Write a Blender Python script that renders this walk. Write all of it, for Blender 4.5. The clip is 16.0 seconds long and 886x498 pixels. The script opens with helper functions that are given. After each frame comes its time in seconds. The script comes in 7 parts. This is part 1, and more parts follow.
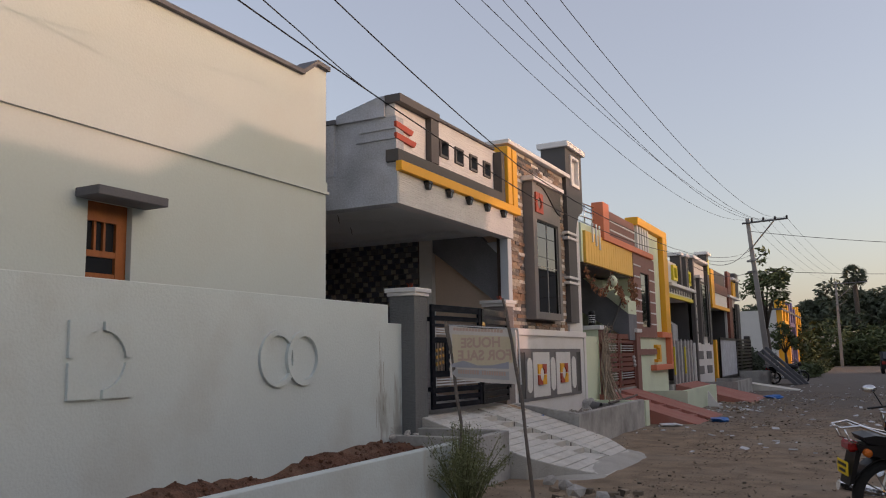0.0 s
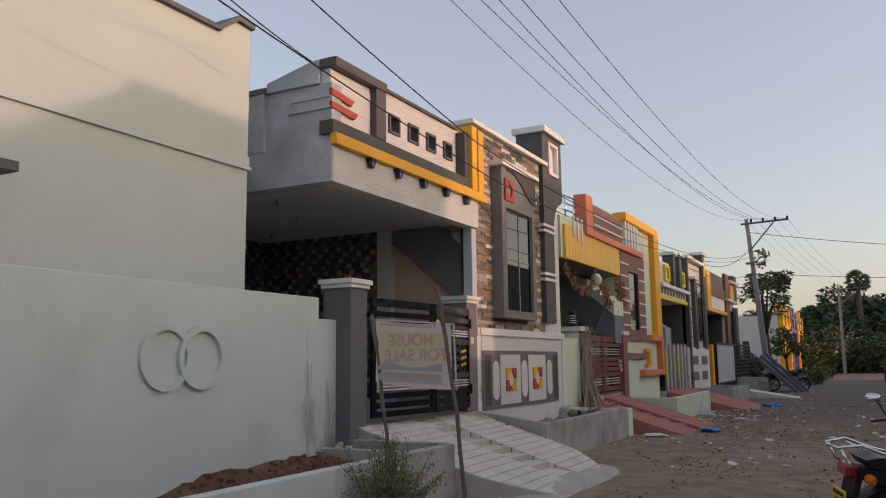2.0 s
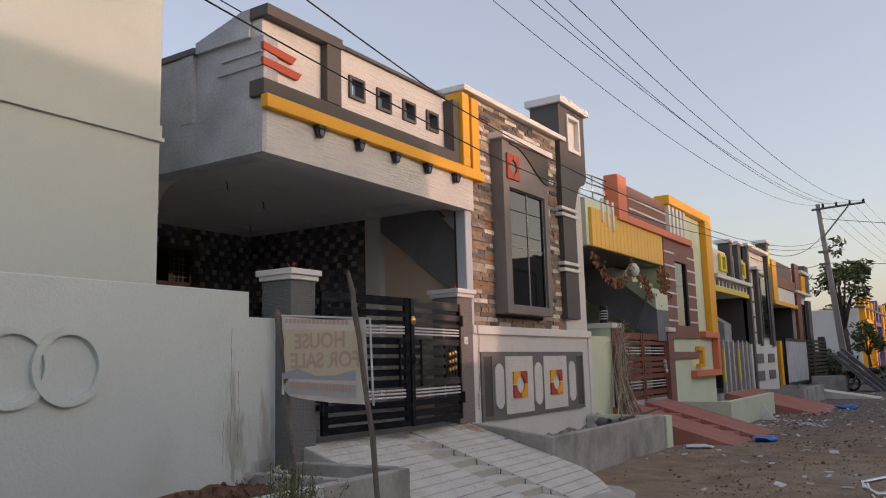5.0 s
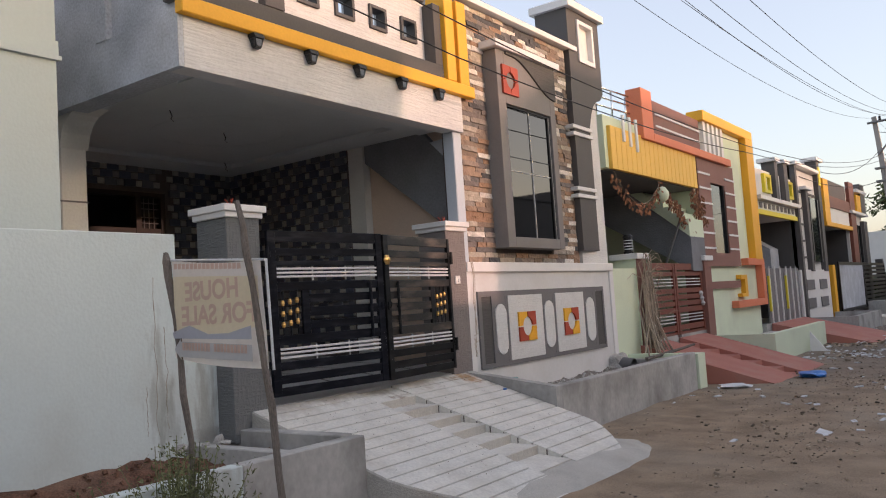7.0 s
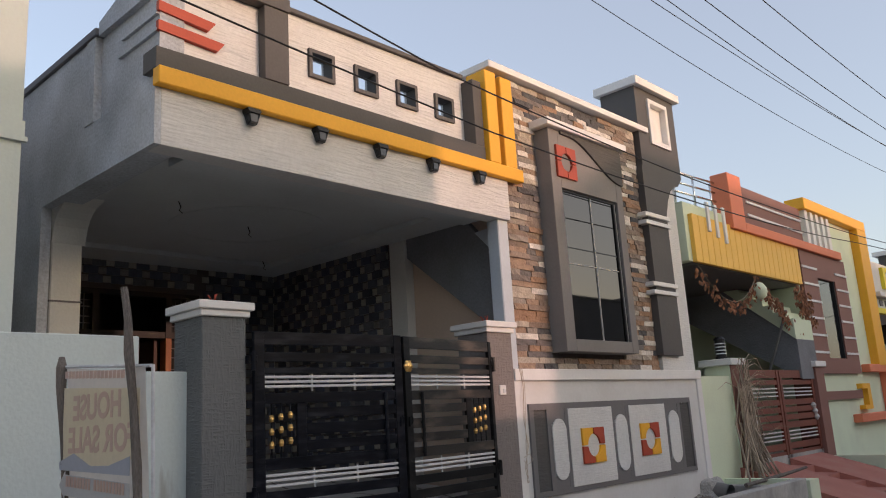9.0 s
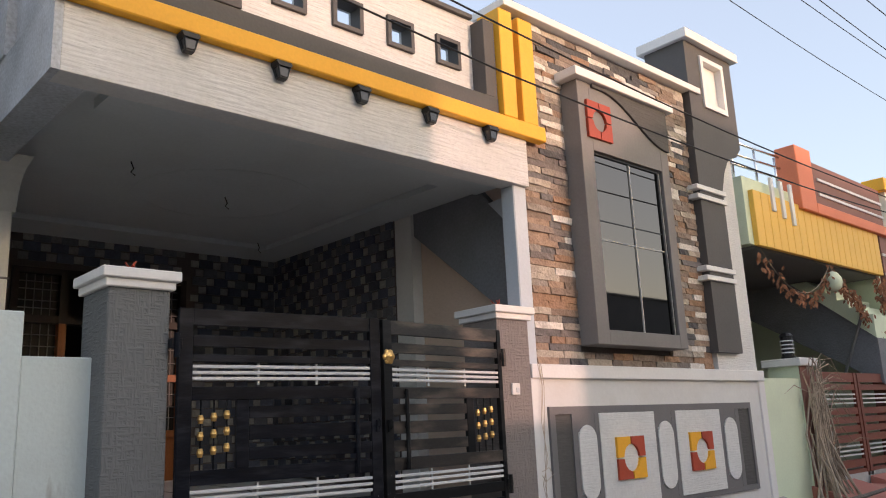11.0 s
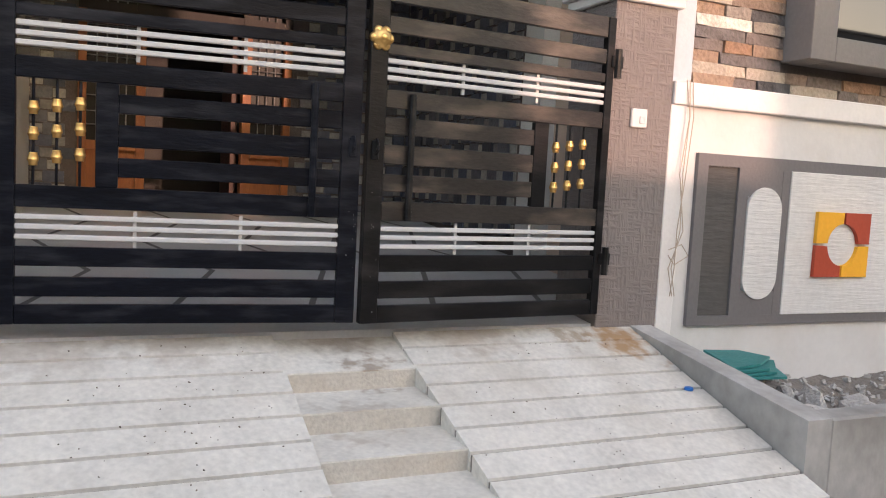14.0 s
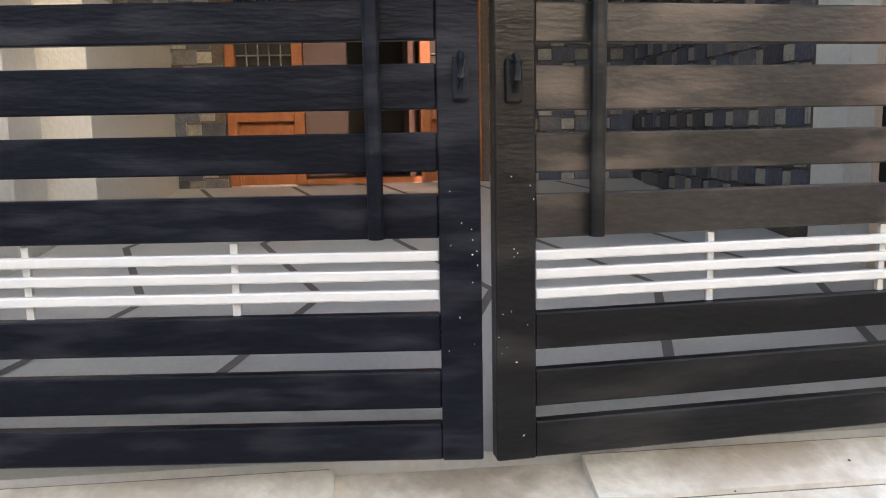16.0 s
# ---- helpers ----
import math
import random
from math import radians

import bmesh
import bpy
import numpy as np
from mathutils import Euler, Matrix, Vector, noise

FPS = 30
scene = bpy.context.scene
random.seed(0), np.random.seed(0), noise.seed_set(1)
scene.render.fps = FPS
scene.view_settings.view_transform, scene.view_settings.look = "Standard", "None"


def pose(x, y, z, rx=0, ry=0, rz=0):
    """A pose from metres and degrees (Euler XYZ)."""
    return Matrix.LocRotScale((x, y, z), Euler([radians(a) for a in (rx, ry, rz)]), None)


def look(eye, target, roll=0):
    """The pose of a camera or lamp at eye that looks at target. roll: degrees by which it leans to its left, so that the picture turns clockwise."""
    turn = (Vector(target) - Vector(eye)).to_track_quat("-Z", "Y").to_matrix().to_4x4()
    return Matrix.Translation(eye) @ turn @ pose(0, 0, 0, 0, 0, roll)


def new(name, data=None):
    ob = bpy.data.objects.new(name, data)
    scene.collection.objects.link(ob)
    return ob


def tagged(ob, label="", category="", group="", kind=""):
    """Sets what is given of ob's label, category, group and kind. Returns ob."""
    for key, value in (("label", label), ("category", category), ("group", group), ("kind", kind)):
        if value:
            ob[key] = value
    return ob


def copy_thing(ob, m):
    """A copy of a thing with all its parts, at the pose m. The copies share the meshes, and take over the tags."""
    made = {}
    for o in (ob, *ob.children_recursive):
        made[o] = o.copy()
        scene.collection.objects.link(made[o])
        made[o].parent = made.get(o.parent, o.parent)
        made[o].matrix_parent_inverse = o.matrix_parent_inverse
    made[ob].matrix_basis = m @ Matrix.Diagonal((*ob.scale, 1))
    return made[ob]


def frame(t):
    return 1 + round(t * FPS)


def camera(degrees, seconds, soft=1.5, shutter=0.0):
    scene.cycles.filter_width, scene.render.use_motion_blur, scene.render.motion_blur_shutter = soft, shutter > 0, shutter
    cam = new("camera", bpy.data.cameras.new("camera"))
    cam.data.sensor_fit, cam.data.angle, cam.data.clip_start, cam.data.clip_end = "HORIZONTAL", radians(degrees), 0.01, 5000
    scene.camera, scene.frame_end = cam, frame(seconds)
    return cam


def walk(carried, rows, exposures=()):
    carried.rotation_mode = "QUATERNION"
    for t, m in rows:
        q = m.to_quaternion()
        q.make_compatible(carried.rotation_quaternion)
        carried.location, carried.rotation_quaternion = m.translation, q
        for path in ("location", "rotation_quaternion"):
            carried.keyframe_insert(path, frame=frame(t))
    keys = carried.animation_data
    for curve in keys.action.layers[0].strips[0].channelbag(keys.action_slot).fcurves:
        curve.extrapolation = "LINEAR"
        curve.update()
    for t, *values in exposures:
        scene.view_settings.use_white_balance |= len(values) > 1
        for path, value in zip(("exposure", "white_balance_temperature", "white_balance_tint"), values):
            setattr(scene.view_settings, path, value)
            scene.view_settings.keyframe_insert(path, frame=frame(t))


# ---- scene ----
cam = camera(57.8, 16.0, soft=1.1)
METRES, EYE, TILT, LEAN, TURN = 12.8, 1.6, 0.0, 0.0, 27.4
ROWS = [
    (0.0, 0.0, 0.0, 0.0, 0.14, 7.66, 1.01),
    (0.5, 0.013, 0.0298, -0.0012, 0.15, 7.99, 0.77),
    (1.0, 0.0277, 0.0626, -0.0025, 0.38, 7.97, 0.72),
    (1.5, 0.0467, 0.0849, -0.0026, 0.32, 7.92, 0.68),
    (2.0, 0.0572, 0.1101, -0.0042, 0.3, 8.01, 0.67),
    (2.5, 0.071, 0.1332, -0.0047, 0.31, 7.89, 0.61),
    (3.0, 0.0881, 0.1545, -0.0043, 0.32, 7.9, 0.53),
    (5.5, 0.1558, 0.2745, -0.0041, 7.73, 8.05, 2.5),
    (6.0, 0.1692, 0.3001, -0.0051, 9.29, 4.18, 4.43),
    (6.5, 0.1736, 0.3306, -0.0042, 9.25, 4.35, 4.16),
    (7.0, 0.1881, 0.3584, -0.0026, 9.09, 4.12, 3.78),
    (7.5, 0.1969, 0.3809, -0.0017, 9.21, 4.7, 3.28),
    (8.0, 0.2013, 0.4077, -0.0005, 10.61, 8.66, 4.02),
    (8.5, 0.2137, 0.4354, -0.0003, 14.19, 11.1, 3.86),
    (11.0, 0.2239, 0.5795, -0.0021, 20.42, 12.67, 2.52),
    (11.5, 0.2369, 0.6117, -0.0043, 26.05, 7.92, 2.3),
    (12.0, 0.241, 0.6458, -0.0058, 25.62, 5.37, 0.46),
    (12.5, 0.2463, 0.6772, -0.0088, 24.34, 2.98, -1.3),
    (13.0, 0.246, 0.7114, -0.0114, 28.06, -0.87, -2.27),
    (13.5, 0.2376, 0.7479, -0.009, 31.89, -4.05, -2.66),
    (14.0, 0.2327, 0.7842, -0.008, 39.34, -4.84, -2.99),
    (14.5, 0.2186, 0.8157, -0.0098, 44.77, -5.42, -3.54),
    (15.0, 0.1992, 0.8474, -0.0118, 48.26, -7.33, -1.15),
    (15.5, 0.1735, 0.877, -0.009, 56.7, -9.56, 1.58),
    (16.0, 0.1400, 0.9012, -0.0062, 56.6, -8.30, 1.05),
]
walk(cam, [(t, pose(0, 0, EYE, TILT, LEAN, TURN) @ pose(METRES * x, METRES * y, METRES * z, 90 + pitch, roll, yaw)) for t, x, y, z, yaw, pitch, roll in ROWS],
     exposures=((0, 1.23, 6600, 18), (3, 1.29, 6600, 18), (5.5, 1.46, 6550, 18), (6.0, 1.80, 6500, 17), (7.5, 1.88, 6500, 16), (8.0, 1.76, 6450, 15), (8.5, 1.52, 6350, 14), (11, 1.95, 6300, 13), (11.5, 2.36, 6400, 13), (12, 2.63, 6450, 13), (13.5, 2.65, 6550, 13), (15, 2.58, 6550, 12), (16, 3.38, 6500, 11)))

# ---- light ----
world = bpy.data.worlds.new("sky")
scene.world = world
world.use_nodes = True
wn, wl = world.node_tree.nodes, world.node_tree.links
sky = wn.new("ShaderNodeTexSky")
sky.sky_type, sky.sun_disc = "NISHITA", False
SUN_EL, SUN_AZ = 8.0, 14.0     # degrees above the horizon; degrees from +x towards +y
sky.sun_elevation, sky.sun_rotation = radians(SUN_EL), radians(90 - SUN_AZ)
sky.dust_density, sky.air_density, sky.ozone_density, sky.altitude = 2.6, 1.0, 1.2, 0
haze = wn.new("ShaderNodeMix")
haze.data_type = "RGBA"
haze.inputs[0].default_value = 0.45
haze.inputs[7].default_value = (1.5, 1.42, 1.48, 1)     # thin even evening haze
wl.new(sky.outputs[0], haze.inputs[6])
wl.new(haze.outputs[2], wn["Background"].inputs[0])
wn["Background"].inputs[1].default_value = 0.15
sun = new("sun", bpy.data.lights.new("sun", "SUN"))
sun.data.energy, sun.data.angle, sun.data.color = 0.52, radians(0.6), (1.0, 0.60, 0.45)
sun_dir = Vector((math.cos(radians(SUN_EL)) * math.cos(radians(SUN_AZ)), math.cos(radians(SUN_EL)) * math.sin(radians(SUN_AZ)), math.sin(radians(SUN_EL))))
sun.matrix_world = look((30, 10, 30), Vector((30, 10, 30)) - sun_dir)


# ---- helpers of this place ----
BASE = {}


def thing(name, at, label, category, group="", kind=""):
    ob = new(name)
    ob.empty_display_size = 0.2
    ob.location = at
    BASE[ob] = Vector(at)
    return tagged(ob, label, category, group, kind)


def to_mesh(name, bm, material, off=Vector((0, 0, 0)), smooth=False):
    bm.normal_update()
    me = bpy.data.meshes.new(name)
    if off.length > 0:
        bmesh.ops.translate(bm, verts=bm.verts, vec=-off)
    if smooth:
        for f in bm.faces:
            f.smooth = True
    bm.to_mesh(me)
    bm.free()
    me.materials.append(material)
    return me


def part(name, bm, material, parent, label="", smooth=False, kind=""):
    """One mesh object, built in world coordinates, under a thing or a part; separate blocks become parts of their own."""
    rows, bevel = ROWS_OF.pop(id(bm), ((), 0.0))
    if name in SPLIT and len(rows) > 1 and len(bm.faces) == len(rows) * len(box(bmesh.new(), 0, 1, 0, 1, 0, 1, bevel=bevel).faces):
        bm.free()
        return [part(name, box(bmesh.new(), *r, bevel=bevel), material, parent, label, smooth, kind) for r in rows][0]
    ob = new(name, to_mesh(name, bm, material, BASE[parent], smooth))
    ob.parent = parent
    BASE[ob] = BASE[parent]
    return tagged(ob, label, kind=kind)


def solid(name, bm, material, label, category, kind="structure", smooth=False):
    ob = new(name, to_mesh(name, bm, material, smooth=smooth))
    BASE[ob] = Vector((0, 0, 0))
    return tagged(ob, label, category, kind=kind)


def piece(name, mesh, parent, m):
    """A piece that shares its mesh with its like; m in world coordinates."""
    ob = new(name, mesh)
    ob.parent = parent
    ob.matrix_basis = Matrix.Translation(-BASE[parent]) @ m
    return ob


def box(bm, x0, x1, y0, y1, z0, z1, bevel=0.0, segs=1):
    m = Matrix.LocRotScale(((x0 + x1) / 2, (y0 + y1) / 2, (z0 + z1) / 2), None, (abs(x1 - x0), abs(y1 - y0), abs(z1 - z0)))
    r = bmesh.ops.create_cube(bm, size=1, matrix=m)
    if bevel:
        es = list({e for v in r["verts"] for e in v.link_edges})
        bmesh.ops.bevel(bm, geom=es, offset=bevel, segments=segs, affect="EDGES", profile=0.5)
    return bm


ROWS_OF = {}
SPLIT = {"wall", "carport_ceiling", "dark_band", "parapet_cap", "trim", "white_cap", "coral_band", "yellow_band", "dark_parapet", "maroon_panel", "side_wall", "back_wall", "rear_wall", "roof", "end_strip", "dark_panel", "coral_hook",
         "white_line", "dark_line", "column_groove", "side_pier", "side_groove", "brown_panel", "yellow_frame", "yellow_hook", "inner_frame", "slot_surround", "corner_wall", "glazing_bar", "room_behind", "room_wall", "clamp", "tower", "window", "front_wall", "string_course", "pierced_panel", "gate_frame", "tile_wall", "stone_cladding", "beam_side"}


def boxes(*rows, bevel=0.0):
    bm = bmesh.new()
    for r in rows:
        box(bm, *r, bevel=bevel)
    ROWS_OF[id(bm)] = (rows, bevel)
    return bm


def prism(bm, outline, axis, a, b):
    """A solid from an outline in the plane across the axis, from a to b along it."""
    def at(p, c):
        return {"x": (c, p[0], p[1]), "y": (p[0], c, p[1]), "z": (p[0], p[1], c)}[axis]
    lo = [bm.verts.new(at(p, a)) for p in outline]
    hi = [bm.verts.new(at(p, b)) for p in outline]
    n = len(outline)
    fs = [bm.faces.new(lo), bm.faces.new(hi)]
    for i in range(n):
        fs.append(bm.faces.new((lo[i], lo[(i + 1) % n], hi[(i + 1) % n], hi[i])))
    bmesh.ops.recalc_face_normals(bm, faces=fs)
    return bm


def tube(bm, points, radii, sides=8, caps=True):
    """A round bar along points, of one radius or one for each point."""
    pts = [Vector(p) for p in points]
    if not isinstance(radii, (list, tuple)):
        radii = [radii] * len(pts)
    rings = []
    for i, p in enumerate(pts):
        d = (pts[min(i + 1, len(pts) - 1)] - pts[max(i - 1, 0)]).normalized()
        u = d.orthogonal().normalized() if abs(d.z) > 0.95 else d.cross(Vector((0, 0, 1))).normalized()
        w = d.cross(u)
        rings.append([bm.verts.new(p + radii[i] * (math.cos(2 * math.pi * k / sides) * u + math.sin(2 * math.pi * k / sides) * w)) for k in range(sides)])
    for a, b in zip(rings, rings[1:]):
        for k in range(sides):
            bm.faces.new((a[k], a[(k + 1) % sides], b[(k + 1) % sides], b[k]))
    if caps:
        bm.faces.new(list(reversed(rings[0])))
        bm.faces.new(rings[-1])
    return bm


def lathe(bm, profile, centre, sides=12, axis="z"):
    """A turned body: profile of (radius, height) round an axis through centre."""
    c = Vector(centre)
    rings = []
    for r, h in profile:
        ring = []
        for k in range(sides):
            a = 2 * math.pi * k / sides
            p, q = r * math.cos(a), r * math.sin(a)
            ring.append(bm.verts.new(c + Vector({"z": (p, q, h), "x": (h, p, q), "y": (p, h, q)}[axis])))
        rings.append(ring)
    fs = []
    for a, b in zip(rings, rings[1:]):
        for k in range(sides):
            fs.append(bm.faces.new((a[k], a[(k + 1) % sides], b[(k + 1) % sides], b[k])))
    fs += [bm.faces.new(list(reversed(rings[0]))), bm.faces.new(rings[-1])]
    bmesh.ops.recalc_face_normals(bm, faces=fs)
    return bm


def ring_plate(bm, axis_x0, axis_x1, cy, cz, r_in, r_out, a0=0, a1=360, steps=40):
    """A flat ring or arc on a wall that faces +x."""
    n = max(3, int(steps * (a1 - a0) / 360))
    for i in range(n):
        t0, t1 = radians(a0 + (a1 - a0) * i / n), radians(a0 + (a1 - a0) * (i + 1) / n)
        q = [(cy + r * math.cos(t), cz + r * math.sin(t)) for r, t in ((r_in, t0), (r_out, t0), (r_out, t1), (r_in, t1))]
        prism(bm, q, "x", axis_x0, axis_x1)
    bmesh.ops.remove_doubles(bm, verts=bm.verts, dist=1e-5)
    return bm



def blocks_mesh(name, matrices, mat):
    """Many small blocks in one mesh."""
    cube = np.array([(x, y, z, 1.0) for x in (-0.5, 0.5) for y in (-0.5, 0.5) for z in (-0.5, 0.5)])
    quads = np.array([(0, 1, 3, 2), (4, 6, 7, 5), (0, 4, 5, 1), (2, 3, 7, 6), (0, 2, 6, 4), (1, 5, 7, 3)])
    vs = np.concatenate([(cube @ np.array(m).T)[:, :3] for m in matrices])
    fs = np.concatenate([quads + 8 * i for i in range(len(matrices))])
    me = bpy.data.meshes.new(name)
    me.from_pydata(vs.tolist(), [], fs.tolist())
    me.materials.append(mat)
    return me


# ---- materials ----
def material(name, colour, rough=0.8, vary=0.12, scale=3.0, fine=60.0, bump=0.2, metal=0.0, dirt=None, dirt_amount=0.35, dirt_scale=1.2, per_object=0.0, per_island=0.0, stretch=(1, 1, 1), spec=0.3):
    """Paint, plaster, metal or earth: a base colour varied at two sizes, stains of a second colour, and a fine relief."""
    m = bpy.data.materials.new(name)
    m.use_nodes = True
    n, l = m.node_tree.nodes, m.node_tree.links
    bsdf = n["Principled BSDF"]
    bsdf.inputs["Roughness"].default_value, bsdf.inputs["Metallic"].default_value = rough, metal
    bsdf.inputs["Specular IOR Level"].default_value = spec
    co = n.new("ShaderNodeTexCoord")
    geo = n.new("ShaderNodeNewGeometry")
    mp = n.new("ShaderNodeMapping")
    mp.inputs["Scale"].default_value = stretch
    l.new(geo.outputs["Position"], mp.inputs[0])
    big, small, stain = (n.new("ShaderNodeTexNoise") for _ in range(3))
    for node, s, d in ((big, scale, 4), (small, fine, 3), (stain, dirt_scale, 8)):
        node.inputs["Scale"].default_value, node.inputs["Detail"].default_value = s, d
        l.new(mp.outputs[0], node.inputs[0])
    add = n.new("ShaderNodeMath")
    add.operation = "ADD"
    l.new(big.outputs[0], add.inputs[0])
    l.new(small.outputs[0], add.inputs[1])
    rng = n.new("ShaderNodeMapRange")
    rng.inputs[1].default_value, rng.inputs[2].default_value = 0.6, 1.4
    rng.inputs[3].default_value, rng.inputs[4].default_value = 1 - vary, 1 + vary
    l.new(add.outputs[0], rng.inputs[0])
    value = rng.outputs[0]
    for amount, source in ((per_object, ("ShaderNodeObjectInfo", "Random")), (per_island, ("ShaderNodeNewGeometry", "Random Per Island"))):
        if amount:
            info = n.new(source[0])
            r2 = n.new("ShaderNodeMapRange")
            r2.inputs[3].default_value, r2.inputs[4].default_value = 1 - amount, 1 + amount
            l.new(info.outputs[source[1]], r2.inputs[0])
            mul = n.new("ShaderNodeMath")
            mul.operation = "MULTIPLY"
            l.new(value, mul.inputs[0])
            l.new(r2.outputs[0], mul.inputs[1])
            value = mul.outputs[0]
    sc = n.new("ShaderNodeVectorMath")
    sc.operation = "SCALE"
    sc.inputs[0].default_value = colour
    l.new(value, sc.inputs[3])
    out = sc.outputs[0]
    if dirt:
        ramp = n.new("ShaderNodeMapRange")
        ramp.inputs[1].default_value, ramp.inputs[2].default_value = 0.5, 0.75
        ramp.inputs[4].default_value = dirt_amount
        l.new(stain.outputs[0], ramp.inputs[0])
        mix = n.new("ShaderNodeMix")
        mix.data_type = "RGBA"
        l.new(ramp.outputs[0], mix.inputs[0])
        l.new(out, mix.inputs[6])
        mix.inputs[7].default_value = (*dirt, 1)
        out = mix.outputs[2]
    l.new(out, bsdf.inputs["Base Color"])
    if bump:
        b = n.new("ShaderNodeBump")
        b.inputs["Strength"].default_value, b.inputs["Distance"].default_value = bump, 0.02
        l.new(add.outputs[0], b.inputs["Height"])
        l.new(b.outputs[0], bsdf.inputs["Normal"])
    return m


def textured_plaster(name, colour, kind="rib", depth=0.006, size=38.0, vary=0.1, along=0.12):
    """Plaster combed into uneven level ribs, or pressed with short crossing strokes."""
    m = material(name, colour, 0.85, vary, 2.0, 30, 0.0)
    n, l = m.node_tree.nodes, m.node_tree.links
    geo = n.new("ShaderNodeNewGeometry")
    mp = n.new("ShaderNodeMapping")
    l.new(geo.outputs["Position"], mp.inputs[0])
    if kind == "rib":
        mp.inputs["Scale"].default_value = (along, along, 1.0)
        tex = n.new("ShaderNodeTexNoise")
        tex.inputs["Scale"].default_value, tex.inputs["Detail"].default_value = size, 3
        l.new(mp.outputs[0], tex.inputs[0])
        out = tex.outputs[0]
    else:
        strokes = []
        for sc3 in ((1.0, 1.0, 0.16), (0.16, 0.16, 1.0)):
            mq = n.new("ShaderNodeMapping")
            mq.inputs["Scale"].default_value = sc3
            l.new(geo.outputs["Position"], mq.inputs[0])
            tex = n.new("ShaderNodeTexNoise")
            tex.inputs["Scale"].default_value, tex.inputs["Detail"].default_value = size, 2
            l.new(mq.outputs[0], tex.inputs[0])
            strokes.append(tex)
        mxm = n.new("ShaderNodeMath")
        mxm.operation = "MAXIMUM"
        l.new(strokes[0].outputs[0], mxm.inputs[0])
        l.new(strokes[1].outputs[0], mxm.inputs[1])
        out = mxm.outputs[0]
    b = n.new("ShaderNodeBump")
    b.inputs["Strength"].default_value, b.inputs["Distance"].default_value = 1.0, depth
    l.new(out, b.inputs["Height"])
    l.new(b.outputs[0], n["Principled BSDF"].inputs["Normal"])
    return m


def ramp_by_random(name, stops, rough=0.85, bump=0.6, fine=45.0, island=False):
    """Pieces each of one colour out of a row of colours, by the object's or the island's random number."""
    m = material(name, (0.4, 0.4, 0.4), rough, 0.3, 12, fine, bump)
    n, l = m.node_tree.nodes, m.node_tree.links
    src = n.new("ShaderNodeNewGeometry" if island else "ShaderNodeObjectInfo")
    ramp = n.new("ShaderNodeValToRGB")
    ramp.color_ramp.interpolation = "CONSTANT"
    while len(ramp.color_ramp.elements) < len(stops):
        ramp.color_ramp.elements.new(0.5)
    for i, c in enumerate(stops):
        e = ramp.color_ramp.elements[i]
        e.position, e.color = i / len(stops), (*c, 1)
    l.new(src.outputs["Random Per Island" if island else "Random"], ramp.inputs[0])
    old = n["Principled BSDF"].inputs["Base Color"].links[0].from_socket
    mul = n.new("ShaderNodeVectorMath")
    mul.operation = "MULTIPLY"
    sc = n.new("ShaderNodeVectorMath")
    sc.operation = "SCALE"
    sc.inputs[3].default_value = 2.5
    l.new(old, sc.inputs[0])
    l.new(sc.outputs[0], mul.inputs[0])
    l.new(ramp.outputs[0], mul.inputs[1])
    l.new(mul.outputs[0], n["Principled BSDF"].inputs["Base Color"])
    return m


MINT = material("pale_mint_paint", (0.54, 0.60, 0.58), 0.75, 0.04, 0.8, 40, 0.12, dirt=(0.50, 0.50, 0.44), dirt_amount=0.25, dirt_scale=0.9)
MINT_LOW = material("pale_mint_paint_stained", (0.60, 0.67, 0.66), 0.8, 0.06, 1.2, 40, 0.2, dirt=(0.40, 0.37, 0.31), dirt_amount=0.3, dirt_scale=1.3)
DARK_GREY = material("dark_grey_paint", (0.098, 0.091, 0.088), 0.6, 0.1, 2, 50, 0.08)
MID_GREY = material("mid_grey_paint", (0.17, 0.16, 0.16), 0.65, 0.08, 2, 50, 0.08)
WHITE = material("white_paint", (0.78, 0.76, 0.74), 0.55, 0.05, 2, 40, 0.08, dirt=(0.5, 0.47, 0.43), dirt_amount=0.3, dirt_scale=2)
YELLOW = material("golden_yellow_paint", (0.85, 0.43, 0.035), 0.5, 0.06, 2, 40, 0.06)
FASCIA = material("light_golden_paint", (0.88, 0.53, 0.10), 0.5, 0.06, 2, 40, 0.06)
RED = material("brick_red_paint", (0.42, 0.07, 0.035), 0.5, 0.08, 3, 40, 0.06)
ORANGE = material("coral_orange_paint", (0.72, 0.22, 0.115), 0.55, 0.06, 2, 40, 0.06)
BROWN = material("chocolate_brown_paint", (0.25, 0.12, 0.095), 0.6, 0.08, 2, 40, 0.06)
PALE_GREEN = material("pale_green_paint", (0.70, 0.77, 0.58), 0.7, 0.05, 1.5, 40, 0.12, dirt=(0.45, 0.45, 0.36), dirt_amount=0.3)
# dark grey puts the shade of the backlit street sides into the wall colour
SHADE_WALL = material("shade_grey_wall", (0.19, 0.185, 0.19), 0.9, 0.12, 1, 30, 0.1)
RISER = material("dirty_step_edge", (0.55, 0.515, 0.45), 0.9, 0.2, 5, 60, 0.3, dirt=(0.36, 0.30, 0.23), dirt_amount=0.5, dirt_scale=5)
CREAM = material("cream_plaster", (0.65, 0.635, 0.60), 0.8, 0.06, 2, 40, 0.15)
GREY_PLASTER = material("bare_grey_plaster", (0.46, 0.485, 0.525), 0.85, 0.3, 2.2, 40, 0.25, dirt=(0.25, 0.25, 0.26), dirt_amount=0.5, dirt_scale=1.4)
